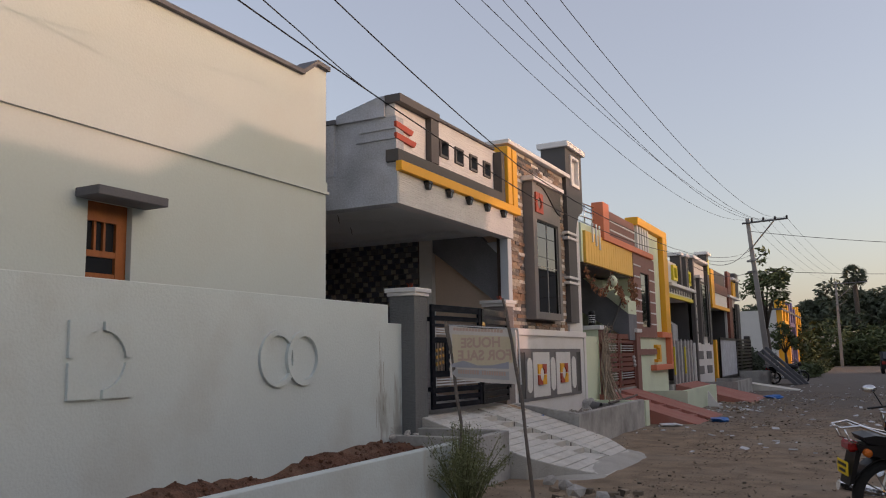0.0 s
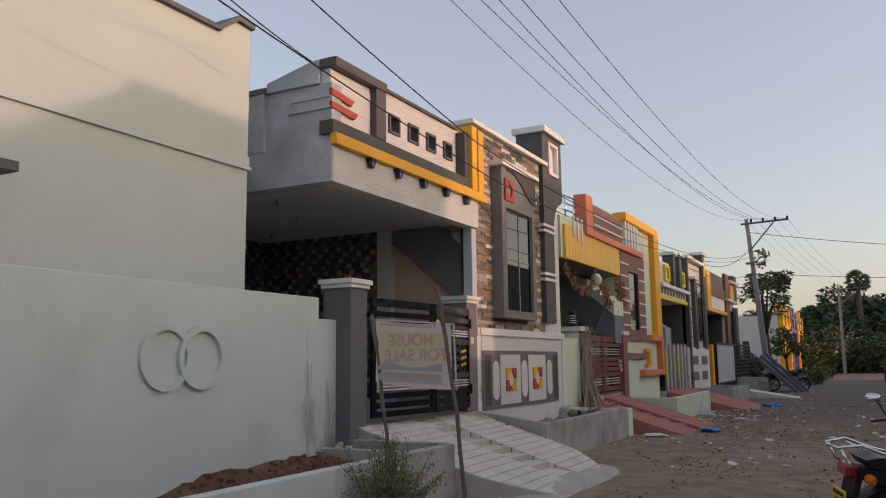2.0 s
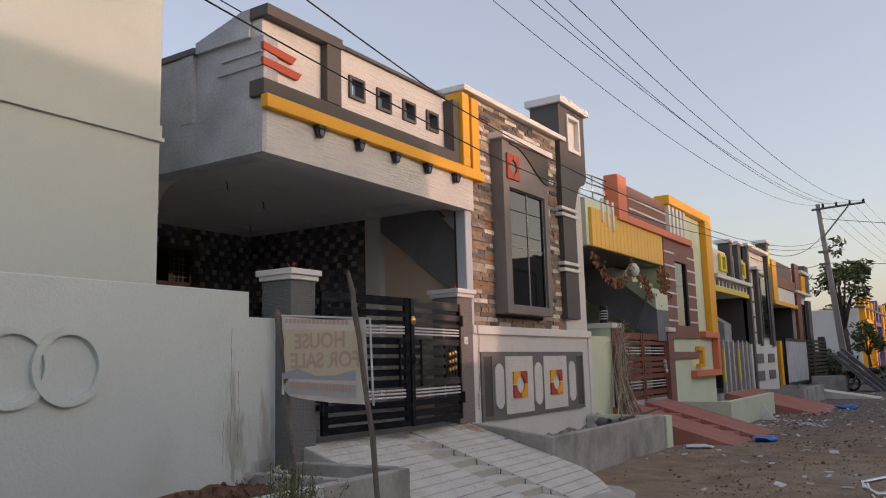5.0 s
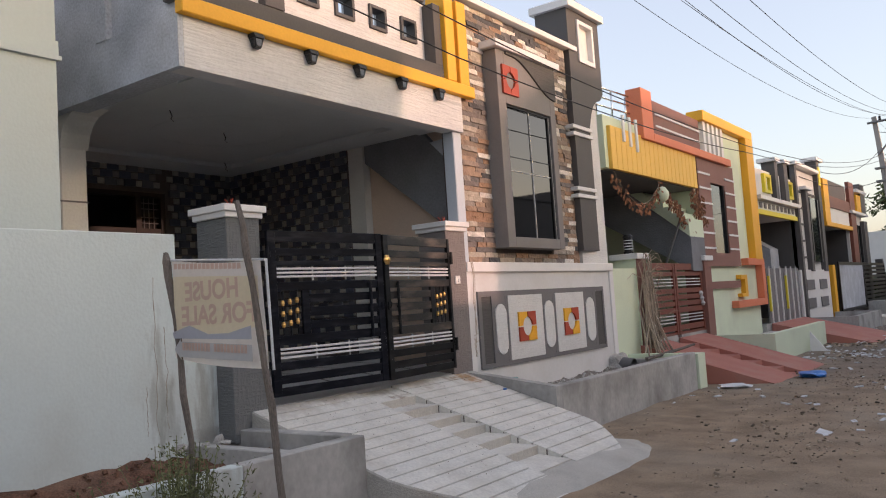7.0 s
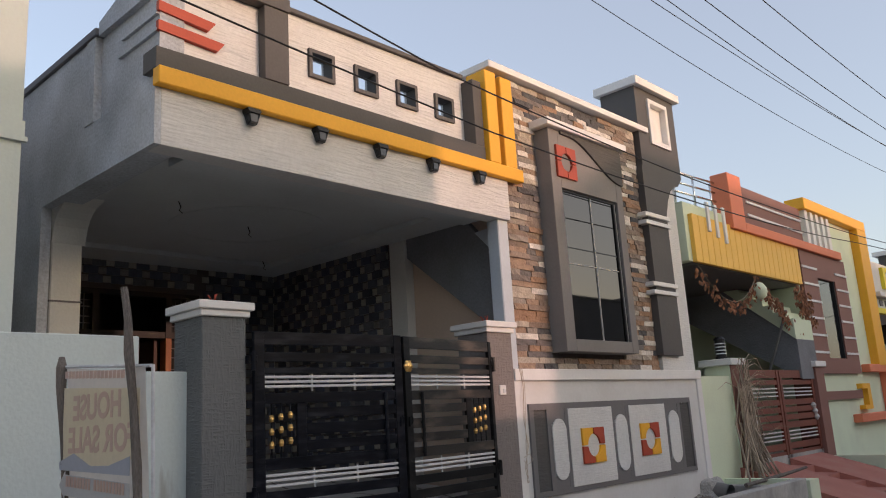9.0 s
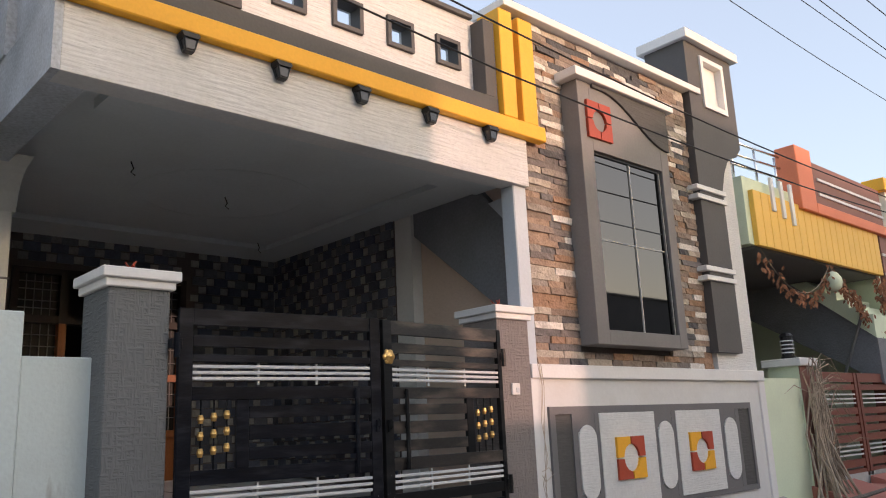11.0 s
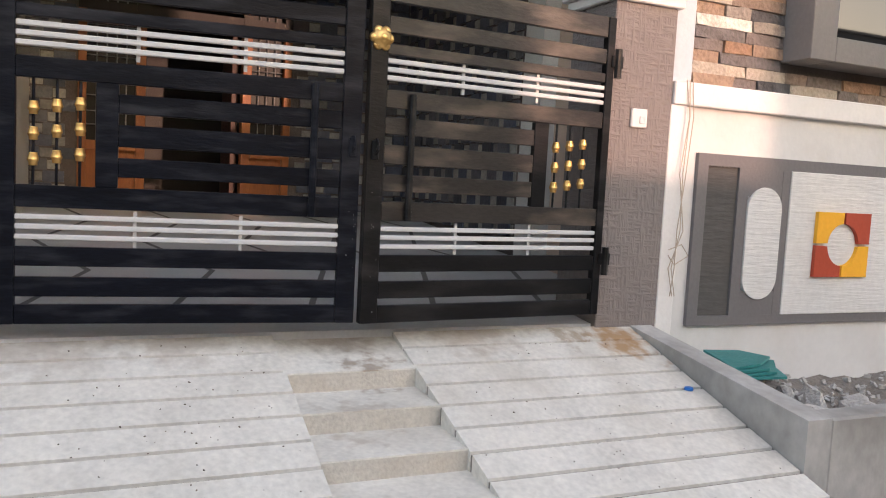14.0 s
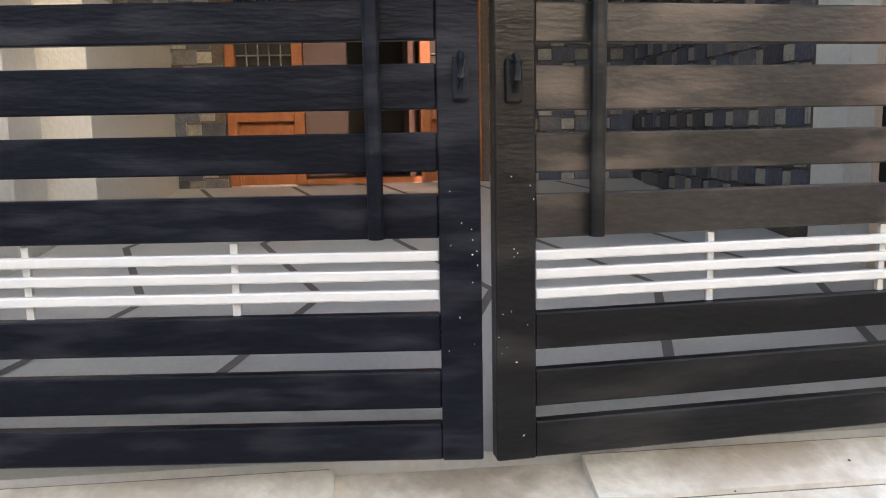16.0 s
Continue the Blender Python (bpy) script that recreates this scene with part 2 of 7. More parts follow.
CONCRETE = material("cement_render", (0.43, 0.42, 0.395), 0.88, 0.2, 2.2, 20, 0.15, dirt=(0.19, 0.18, 0.165), dirt_amount=0.9, dirt_scale=1.7, stretch=(1, 1, 0.8))
RAMP_CONCRETE = material("ramp_concrete", (0.67, 0.645, 0.585), 0.85, 0.16, 5, 40, 0.22, dirt=(0.46, 0.42, 0.35), dirt_amount=0.45, dirt_scale=2.4)
APRON = material("weathered_ramp_foot", (0.48, 0.46, 0.41), 0.9, 0.2, 4, 80, 0.5, dirt=(0.25, 0.21, 0.165), dirt_amount=0.7, dirt_scale=2.0)
# darker tone of the ramp core, seen between the strips
GROOVE = material("dark_groove", (0.17, 0.15, 0.125), 0.95, 0.3, 6, 60, 0.3)
BAR = material("dull_aluminium_bar", (0.46, 0.44, 0.41), 0.5, 0.06, 5, 60, 0.03)
CEILING = material("grey_ceiling_paint", (0.58, 0.61, 0.62), 0.85, 0.06, 2, 40, 0.1)
CARPORT_FLOOR = material("grey_floor_tile", (0.57, 0.57, 0.57), 0.35, 0.1, 3, 60, 0.05)
RIB_WHITE = textured_plaster("ribbed_white_plaster", (0.64, 0.63, 0.62), "rib", 0.016, 42, along=0.10)
RIB_FINE = textured_plaster("fine_combed_white_plaster", (0.68, 0.67, 0.65), "rib", 0.006, 75, along=0.08)
SMOOTH_WHITE = material("smooth_white_plaster", (0.68, 0.67, 0.655), 0.8, 0.05, 1.5, 25, 0.08, dirt=(0.5, 0.46, 0.41), dirt_amount=0.3, dirt_scale=2.2)
PRESSED_GREY = textured_plaster("pressed_grey_plaster", (0.165, 0.17, 0.168), "press", 0.02, 58)
PRESSED_BROWN = textured_plaster("pressed_brown_grey_plaster", (0.225, 0.197, 0.185), "press", 0.017, 60)
DARK_COMBED = textured_plaster("dark_combed_plaster", (0.10, 0.095, 0.09), "rib", 0.008, 45)
STONE = ramp_by_random("ledge_stone", [(0.24, 0.18, 0.14), (0.33, 0.235, 0.17), (0.17, 0.155, 0.15), (0.30, 0.26, 0.22), (0.45, 0.39, 0.32), (0.20, 0.17, 0.155), (0.32, 0.20, 0.13), (0.10, 0.098, 0.10), (0.28, 0.22, 0.18), (0.68, 0.63, 0.57)])
SURROUND = material("taupe_grey_paint", (0.225, 0.208, 0.20), 0.65, 0.08, 2, 50, 0.1, dirt=(0.14, 0.13, 0.12), dirt_amount=0.4, dirt_scale=2)
DARK_SOIL = material("dark_dry_soil", (0.21, 0.185, 0.16), 0.95, 0.35, 6, 50, 1.0, dirt=(0.28, 0.25, 0.215), dirt_amount=0.6, dirt_scale=4)
STONE_BACK = material("mortar", (0.12, 0.10, 0.09), 0.95, 0.2, 5, 60, 0.4)
TILE_DARK = ramp_by_random("dark_wall_tile", [(0.08, 0.09, 0.125), (0.105, 0.115, 0.15), (0.065, 0.07, 0.085), (0.14, 0.14, 0.155)], 0.35, 0.2)
TILE_LIGHT = ramp_by_random("beige_wall_tile", [(0.46, 0.43, 0.37), (0.34, 0.32, 0.28), (0.25, 0.24, 0.22), (0.54, 0.50, 0.42)], 0.4, 0.2)
GATE_WORN = material("worn_black_gate_paint", (0.0066, 0.0066, 0.0074), 0.36, 0.5, 5, 50, 0.1, dirt=(0.058, 0.053, 0.050), dirt_amount=0.5, dirt_scale=4.5, stretch=(1, 0.5, 2.2), spec=0.22)
# worn gate paint, made paler to put in light on the upper rails
GATE_LIT = material("lit_worn_gate_paint", (0.024, 0.021, 0.019), 0.36, 0.6, 5, 50, 0.08, dirt=(0.20, 0.155, 0.12), dirt_amount=0.85, dirt_scale=3.6, stretch=(1, 0.6, 2.2), spec=0.4)
GATE_BLACK = material("black_gate_paint", (0.0056, 0.0066, 0.0108), 0.36, 0.5, 4, 50, 0.1, dirt=(0.046, 0.047, 0.054), dirt_amount=0.6, dirt_scale=8, stretch=(1, 0.45, 2.5), spec=0.12)
STEEL = material("white_painted_bar", (0.58, 0.575, 0.565), 0.4, 0.04, 5, 60, 0.03, spec=0.5)
BRASS = material("gold_bead", (0.80, 0.50, 0.18), 0.38, 0.1, 6, 60, 0.05, metal=1.0)
CHROME = material("chrome", (0.7, 0.7, 0.7), 0.15, 0.05, 6, 60, 0.0, metal=1.0)
TEAK = material("varnished_teak", (0.30, 0.10, 0.03), 0.45, 0.25, 3, 60, 0.1, stretch=(4, 4, 0.5))
# near-black: the shade deep in the carport put into the wood's colour
DOOR_SHADE = material("shade_dark_door_wood", (0.022, 0.016, 0.013), 0.5, 0.25, 3, 60, 0.1, stretch=(4, 4, 0.5))
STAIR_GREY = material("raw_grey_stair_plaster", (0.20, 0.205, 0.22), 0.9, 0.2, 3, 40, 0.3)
DOOR_DARK = material("dark_door_wood", (0.07, 0.03, 0.02), 0.5, 0.25, 3, 60, 0.1, stretch=(4, 4, 0.5))
GATE_BROWN = material("red_brown_gate_paint", (0.19, 0.062, 0.042), 0.45, 0.12, 3, 50, 0.06)
SOIL = material("red_soil", (0.145, 0.072, 0.046), 0.95, 0.8, 8, 60, 1.0, dirt=(0.30, 0.20, 0.14), dirt_amount=0.5, dirt_scale=3)
ROAD = material("dirt_road", (0.285, 0.212, 0.145), 0.95, 0.55, 2.5, 95, 0.6, dirt=(0.34, 0.285, 0.22), dirt_amount=0.8, dirt_scale=0.45)
RUBBLE = material("cement_rubble", (0.46, 0.44, 0.41), 0.95, 0.25, 6, 60, 0.8)
STICK = material("dry_stick", (0.17, 0.145, 0.125), 0.9, 0.45, 8, 60, 0.6, stretch=(3, 3, 0.6))
CAP_DARK = material("roof_cap_paint", (0.13, 0.13, 0.14), 0.7, 0.12, 3, 50, 0.1)
RED_RAMP = material("red_oxide_ramp", (0.42, 0.17, 0.13), 0.8, 0.15, 2, 60, 0.3, dirt=(0.36, 0.24, 0.19), dirt_amount=0.5, dirt_scale=2)
POLE = material("pole_concrete", (0.33, 0.31, 0.29), 0.9, 0.12, 2, 50, 0.2)
IRON = material("galvanised_iron", (0.22, 0.22, 0.22), 0.6, 0.15, 5, 60, 0.1, metal=0.6)
CABLE = material("black_cable", (0.02, 0.02, 0.022), 0.6, 0.1, 5, 60, 0.0)
BLACK = material("black_plastic", (0.015, 0.015, 0.016), 0.35, 0.2, 5, 60, 0.05)
RUBBER = material("tyre_rubber", (0.022, 0.022, 0.022), 0.85, 0.2, 8, 80, 0.3)
TAIL_RED = material("red_lamp_lens", (0.30, 0.012, 0.012), 0.15, 0.1, 5, 60, 0.0, spec=0.6)
AMBER = material("amber_lamp_lens", (0.55, 0.14, 0.02), 0.2, 0.1, 5, 60, 0.0)
PLATE_YELLOW = material("yellow_plate", (0.75, 0.55, 0.03), 0.5, 0.06, 5, 60, 0.0)
LEAF = material("leaf_green", (0.082, 0.105, 0.045), 0.7, 0.3, 3, 20, 0.0, per_island=0.5)
LEAF_DARK = material("dark_leaf_green", (0.085, 0.102, 0.066), 0.75, 0.3, 0.5, 20, 0.0, per_island=0.5)
LEAF_DRY = material("dry_leaf", (0.24, 0.11, 0.06), 0.85, 0.3, 5, 30, 0.0, per_island=0.5)
WEED = material("weed_green", (0.15, 0.165, 0.075), 0.7, 0.3, 6, 30, 0.0, per_island=0.5)
PEACH = material("peach_plaster", (0.62, 0.48, 0.38), 0.85, 0.06, 2, 40, 0.15)
BARK = material("bark", (0.10, 0.08, 0.065), 0.95, 0.3, 6, 40, 0.6)
SHEATH = material("pale_cable_sheath", (0.48, 0.40, 0.32), 0.7, 0.1, 5, 60, 0.0)
STRAW = material("dry_palm_leaf", (0.33, 0.265, 0.20), 0.9, 0.25, 8, 50, 0.1, per_island=0.4)
VIOLET = material("dull_violet_paint", (0.16, 0.13, 0.24), 0.6, 0.08, 2, 40, 0.06)
BLUE_PLASTIC = material("blue_plastic", (0.03, 0.16, 0.5), 0.4, 0.15, 8, 50, 0.2)
TEAL_PLASTIC = material("teal_plastic", (0.04, 0.22, 0.21), 0.45, 0.15, 8, 50, 0.2)
PALE_PLASTIC = material("pale_plastic_litter", (0.62, 0.63, 0.64), 0.5, 0.15, 8, 50, 0.2)
BANNER = material("printed_banner_back", (0.90, 0.87, 0.83), 0.6, 0.05, 3, 40, 0.05)
BANNER_YELLOW = material("banner_buff_print", (0.89, 0.82, 0.66), 0.6, 0.05, 3, 40, 0.05)
BANNER_BLUE = material("banner_blue_print", (0.60, 0.62, 0.68), 0.6, 0.05, 3, 40, 0.05)
BANNER_INK = material("banner_faded_red_print", (0.78, 0.62, 0.54), 0.6, 0.05, 3, 40, 0.0)
LIGHT_INK = material("banner_pale_print", (0.70, 0.70, 0.70), 0.6, 0.05, 3, 40, 0.0)
BRIGHT_YELLOW = material("lemon_yellow_paint", (0.75, 0.62, 0.04), 0.5, 0.06, 2, 40, 0.06)
BLUE_GREY = material("blue_grey_paint", (0.52, 0.57, 0.62), 0.7, 0.06, 2, 40, 0.1)

GLASS = bpy.data.materials.new("window_glass")
GLASS.use_nodes = True
g = GLASS.node_tree.nodes["Principled BSDF"]
g.inputs["Base Color"].default_value = (0.02, 0.022, 0.026, 1)
g.inputs["Roughness"].default_value, g.inputs["Specular IOR Level"].default_value, g.inputs["IOR"].default_value = 0.03, 0.5, 1.6

MIRROR_GLASS = bpy.data.materials.new("reflective_window_glass")
MIRROR_GLASS.use_nodes = True
g = MIRROR_GLASS.node_tree.nodes["Principled BSDF"]
g.inputs["Base Color"].default_value = (0.14, 0.125, 0.112, 1)
g.inputs["Roughness"].default_value, g.inputs["Metallic"].default_value = 0.025, 1.0

# worn grey tarmac under the dust farther along the road
nt = ROAD.node_tree
base = nt.nodes["Principled BSDF"].inputs["Base Color"]
pos, sep, wob = nt.nodes.new("ShaderNodeNewGeometry"), nt.nodes.new("ShaderNodeSeparateXYZ"), nt.nodes.new("ShaderNodeTexNoise")
wob.inputs["Scale"].default_value, wob.inputs["Detail"].default_value = 0.5, 6
nt.links.new(pos.outputs["Position"], sep.inputs[0])
nt.links.new(pos.outputs["Position"], wob.inputs[0])
shift, rg, mx = nt.nodes.new("ShaderNodeMath"), nt.nodes.new("ShaderNodeMapRange"), nt.nodes.new("ShaderNodeMix")
shift.operation, shift.inputs[1].default_value = "MULTIPLY_ADD", 18.0
nt.links.new(wob.outputs[0], shift.inputs[0])
nt.links.new(sep.outputs["Y"], shift.inputs[2])
rg.inputs[1].default_value, rg.inputs[2].default_value, rg.inputs[4].default_value = 24.0, 36.0, 0.85
nt.links.new(shift.outputs[0], rg.inputs[0])
mx.data_type = "RGBA"
mx.inputs[7].default_value = (0.155, 0.135, 0.118, 1)
nt.links.new(rg.outputs[0], mx.inputs[0])
nt.links.new(base.links[0].from_socket, mx.inputs[6])
nt.links.new(mx.outputs[2], base)


def stains(mat, flat, spots):
    """Stains with ragged edges, each round a place of its own; flat: how far they are drawn out upright."""
    nt = mat.node_tree
    base = nt.nodes["Principled BSDF"].inputs["Base Color"]
    pos, squeeze = nt.nodes.new("ShaderNodeNewGeometry"), nt.nodes.new("ShaderNodeVectorMath")
    squeeze.operation, squeeze.inputs[1].default_value = "MULTIPLY", (1, 1, flat)
    nt.links.new(pos.outputs["Position"], squeeze.inputs[0])
    for cx, cy, cz, rad, tone, amount in spots:
        dist, wob = nt.nodes.new("ShaderNodeVectorMath"), nt.nodes.new("ShaderNodeTexNoise")
        dist.operation = "DISTANCE"
        dist.inputs[1].default_value = (cx, cy, cz * flat)
        wob.inputs["Scale"].default_value, wob.inputs["Detail"].default_value = 14, 5
        nt.links.new(squeeze.outputs[0], dist.inputs[0])
        nt.links.new(squeeze.outputs[0], wob.inputs[0])
        sub, rg, mx = nt.nodes.new("ShaderNodeMath"), nt.nodes.new("ShaderNodeMapRange"), nt.nodes.new("ShaderNodeMix")
        sub.operation, sub.inputs[1].default_value, sub.inputs[2].default_value = "MULTIPLY_ADD", 0.5, -0.25
        nt.links.new(wob.outputs[0], sub.inputs[0])
        add2 = nt.nodes.new("ShaderNodeMath")
        nt.links.new(dist.outputs["Value"], add2.inputs[0])
        nt.links.new(sub.outputs[0], add2.inputs[1])
        rg.inputs[1].default_value, rg.inputs[2].default_value, rg.inputs[3].default_value, rg.inputs[4].default_value = rad * 0.3, rad, amount, 0.0
        nt.links.new(add2.outputs[0], rg.inputs[0])
        mx.data_type = "RGBA"
        mx.inputs[7].default_value = (*tone, 1)
        nt.links.new(rg.outputs[0], mx.inputs[0])
        nt.links.new(base.links[0].from_socket, mx.inputs[6])
        nt.links.new(mx.outputs[2], base)


# grey drips and mud splashes low on the mint wall
stains(MINT_LOW, 0.22, ((-5.58, 8.95, 1.0, 0.11, (0.27, 0.27, 0.24), 0.45), (-5.58, 9.05, 0.7, 0.11, (0.25, 0.25, 0.22), 0.4), (-5.6, 9.4, 0.7, 0.14, (0.3, 0.29, 0.26), 0.6),
                        (-4.12, 8.35, 0.55, 0.16, (0.36, 0.35, 0.31), 0.6), (-4.12, 7.6, 0.2, 0.2, (0.38, 0.34, 0.28), 0.4)))
# rust and mud stains on the ramp, and darker brown patches along the gate foot
stains(RAMP_CONCRETE, 1.0, ((-5.26, 12.72, 0.76, 0.22, (0.36, 0.20, 0.08), 0.85), (-5.3, 12.45, 0.76, 0.12, (0.30, 0.22, 0.14), 0.6), (-5.13, 11.36, 0.68, 0.13, (0.26, 0.19, 0.13), 0.7), (-4.82, 11.2, 0.58, 0.14, (0.36, 0.29, 0.22), 0.45), (-5.42, 11.3, 0.8, 0.25, (0.30, 0.25, 0.2), 0.6), (-5.4, 10.1, 0.8, 0.3, (0.36, 0.30, 0.24), 0.5), (-5.4, 10.6, 0.8, 0.26, (0.36, 0.30, 0.24), 0.5), (-5.38, 11.95, 0.8, 0.28, (0.34, 0.27, 0.2), 0.55)))

DARK_GLASS = bpy.data.materials.new("dark_room_glass")
DARK_GLASS.use_nodes = True
g = DARK_GLASS.node_tree.nodes["Principled BSDF"]
g.inputs["Base Color"].default_value = (0.015, 0.014, 0.013, 1)
g.inputs["Roughness"].default_value, g.inputs["Specular IOR Level"].default_value = 0.4, 0.15

for cloth_mat in (BANNER, BANNER_YELLOW, BANNER_BLUE, LIGHT_INK, BANNER_INK):
    nt = cloth_mat.node_tree
    pb = nt.nodes["Principled BSDF"]
    tr, mx = nt.nodes.new("ShaderNodeBsdfTranslucent"), nt.nodes.new("ShaderNodeMixShader")
    mx.inputs[0].default_value = 0.5
    nt.links.new(pb.inputs["Base Color"].links[0].from_socket, tr.inputs[0])
    nt.links.new(pb.outputs[0], mx.inputs[1])
    nt.links.new(tr.outputs[0], mx.inputs[2])
    nt.links.new(mx.outputs[0], nt.nodes["Material Output"].inputs[0])

# ---- ground ----
bm = bmesh.new()
ys = [-60, -20, -8] + [0.5 * i for i in range(-14, 10)] + [5 + 0.2 * i for i in range(125)] + [0.5 * i for i in range(60, 90)] + [46, 50, 55, 60, 70, 80, 100, 140, 220, 400, 900]
xs = [-600, -200, -60, -20] + [-8 + 0.5 * i for i in range(0, 7)] + [-4.5 + 0.2 * i for i in range(35)] + [2.5 + 0.5 * i for i in range(9)] + [8, 12, 20, 60, 200, 600]


def ground_z(x, y):
    near = 1.0 if -9 < x < 8 and -8 < y < 46 else 0.0
    return 0.05 + near * (0.05 * noise.noise((x * 0.35, y * 0.2, 0)) + 0.018 * noise.noise((x * 1.7, y * 1.3, 3)) + 0.010 * noise.noise((x * 2.3, y * 2.1, 7)))


grid = [[bm.verts.new((x, y, ground_z(x, y))) for y in ys] for x in xs]
for i in range(len(xs) - 1):
    for j in range(len(ys) - 1):
        bm.faces.new((grid[i][j], grid[i + 1][j], grid[i + 1][j + 1], grid[i][j + 1]))
solid("ground", bm, ROAD, "brown dirt road with dusty grey wheel tracks and litter", "road", smooth=True)

# ---- white house with its wall and planter ----
h = thing("house", (-10, 2, 0), "plain pale mint plastered house with a dark parapet edge", "house")
wy0, wy1 = 4.86, 5.36
bm = boxes((-6.35, -6.13, -8, wy0, 0, 5.22), (-6.35, -6.13, wy1, 8.5, 0, 5.22), (-6.35, -6.13, wy0, wy1, 0, 1.75), (-6.35, -6.13, wy0, wy1, 3.08, 5.22),
           (-14, -6.35, 8.3, 8.5, 0, 5.22), (-14, -6.35, -8, -7.8, 0, 5.22), (-14.2, -14, -8, 8.5, 0, 5.22))
wall_a = part("wall", bm, MINT, h)
part("parapet_corner", prism(bmesh.new(), [(7.96, 5.22), (8.5, 5.22), (8.5, 5.42), (8.26, 5.44)], "x", -6.35, -6.13), MINT, h)
part("roof", boxes((-14, -6.35, -7.8, 8.3, 4.1, 4.25)), GREY_PLASTER, h)
bm = boxes((-6.38, -6.07, -8, 7.98, 5.22, 5.27))
prism(bm, [(7.96, 5.22), (8.26, 5.44), (8.52, 5.42), (8.52, 5.48), (8.25, 5.5), (7.94, 5.275)], "x", -6.38, -6.07)
part("parapet_edge", bm, CAP_DARK, h, "dark grey painted parapet edge")
part("string_course", boxes((-6.13, -6.095, -8, 8.53, 3.74, 3.775), (-6.13, -6.115, -8, 8.515, 3.775, 3.9)), MINT, h)
part("window_canopy", boxes((-6.13, -5.82, 4.72, 5.52, 3.07, 3.155), bevel=0.006), CAP_DARK, h, "dark grey concrete window canopy")
win = part("window", boxes((-6.26, -6.2, wy0, wy0 + 0.05, 1.75, 3.08), (-6.26, -6.2, wy1 - 0.12, wy1, 1.75, 3.08), (-6.26, -6.2, wy0 + 0.05, wy1 - 0.12, 2.9, 3.08), (-6.26, -6.2, wy0 + 0.05, wy1 - 0.12, 1.75, 1.81)), TEAK, h, "varnished teak window frame with small glazed lights")
for row in ((wy0 + 0.05, wy1 - 0.12, 2.57, 2.63), (wy0 + 0.05, wy1 - 0.12, 2.37, 2.42), (5.02, 5.06, 1.81, 2.37), (4.995, 5.02, 2.63, 2.9), (5.10, 5.125, 2.63, 2.9)):
    part("window_bar", boxes((-6.255, -6.205, *row)), TEAK, win)
part("pane", boxes((-6.24, -6.235, wy0 + 0.05, wy1 - 0.12, 1.81, 2.9)), GLASS, win)

MINT_WALL = w = thing("compound_wall", (-5.65, 2, 0), "pale mint plastered compound wall with raised ring ornaments", "wall", kind="structure")
part("wall", boxes((-5.74, -5.58, -8, 9.15, 0, 2.3), (-5.74, -5.6, 9.15, 9.56, 0, 2.06), bevel=0.008), MINT_LOW, w)
for cy, proud in ((6.855, 0.0), (7.295, 0.006)):
    bm = ring_plate(bmesh.new(), -5.585, -5.545 + proud, cy, 1.615, 0.242, 0.30, steps=48)
    part("ring_ornament", bm, MINT_LOW, w)
for k, (sy, sz) in enumerate(((-1, 1), (1, 1), (-1, -1), (1, -1))):
    g0, hw, r = 0.02, 0.315, 0.245
    pts = [(4.6 + sy * hw, 1.625 + sz * g0), (4.6 + sy * hw, 1.625 + sz * hw), (4.6 + sy * g0, 1.625 + sz * hw)]
    arc = [(4.6 + sy * r * math.cos(radians(a)), 1.625 + sz * r * math.sin(radians(a))) for a in (85, 70, 55, 40, 25, 10, 5)]
    part("square_ornament", prism(bmesh.new(), pts + arc, "x", -5.585, -5.55), MINT_LOW, w)

p = thing("planter", (-4.8, 4, 0), "low plastered planter wall filled with red soil", "planter", kind="structure")
part("front_wall", boxes((-4.24, -4.12, -8, 8.55, 0, 0.65), bevel=0.008), MINT_LOW, p)
part("corner_wall", boxes((-4.24, -4.12, 8.553, 9.7, 0, 0.65), (-5.6, -4.243, 9.57, 9.7, 0, 0.66), (-5.58, -4.243, 9.16, 9.27, 0.2, 0.6), bevel=0.008), CONCRETE, p, "bare grey cement corner of the planter")
bm = bmesh.new()
gx = [-5.585 + 1.35 * i / 14 for i in range(15)]
gy = [-8 + 0.12 * j for j in range(147)]
vs = [[bm.verts.new((x, y, 0.33 + 0.08 * noise.noise((x * 2, y * 1.1, 1)) + 0.05 * noise.noise((x * 7, y * 6, 2)) + 0.03 * noise.noise((x * 19, y * 17, 4)) + 0.26 * max(0, 1 - (x + 5.6) / 0.9) * (0.6 + 0.4 * noise.noise((0, y * 0.7, 5))) + 0.10 * max(0, (y - 8) / 1.6))) for y in gy] for x in gx]
for i in range(14):
    for j in range(146):
        bm.faces.new((vs[i][j], vs[i + 1][j], vs[i + 1][j + 1], vs[i][j + 1]))
part("soil", bm, SOIL, p, "heaped crumbly red soil", smooth=True, kind="stuff")

# ---- main house: structure ----
M = thing("house", (-8, 13, 0), "grey and white modern house with stone cladding and yellow trim", "house")
part("plinth", boxes((-14, -5.6, 9.2, 17.1, 0, 0.7)), CONCRETE, M)
bm = bmesh.new()
prism(bm, [(-9.85, 0.6), (-5.43, 0.6), (-5.43, 0.803), (-5.6, 0.82), (-9.85, 1.14)], "y", 9.55, 13.2)
floor_c = part("carport_floor", bm, CARPORT_FLOOR, M, "pale grey parking tiles with dark joints")
bm = boxes((-10.05, -9.85, 9.2, 10.12, 0.7, 3.9), (-10.05, -9.85, 12.0, 17.1, 0.7, 3.9), (-10.05, -9.85, 10.12, 12.0, 3.42, 3.9), (-10.05, -9.85, 10.12, 12.0, 0.7, 1.15))
part("back_wall", bm, CREAM, M)
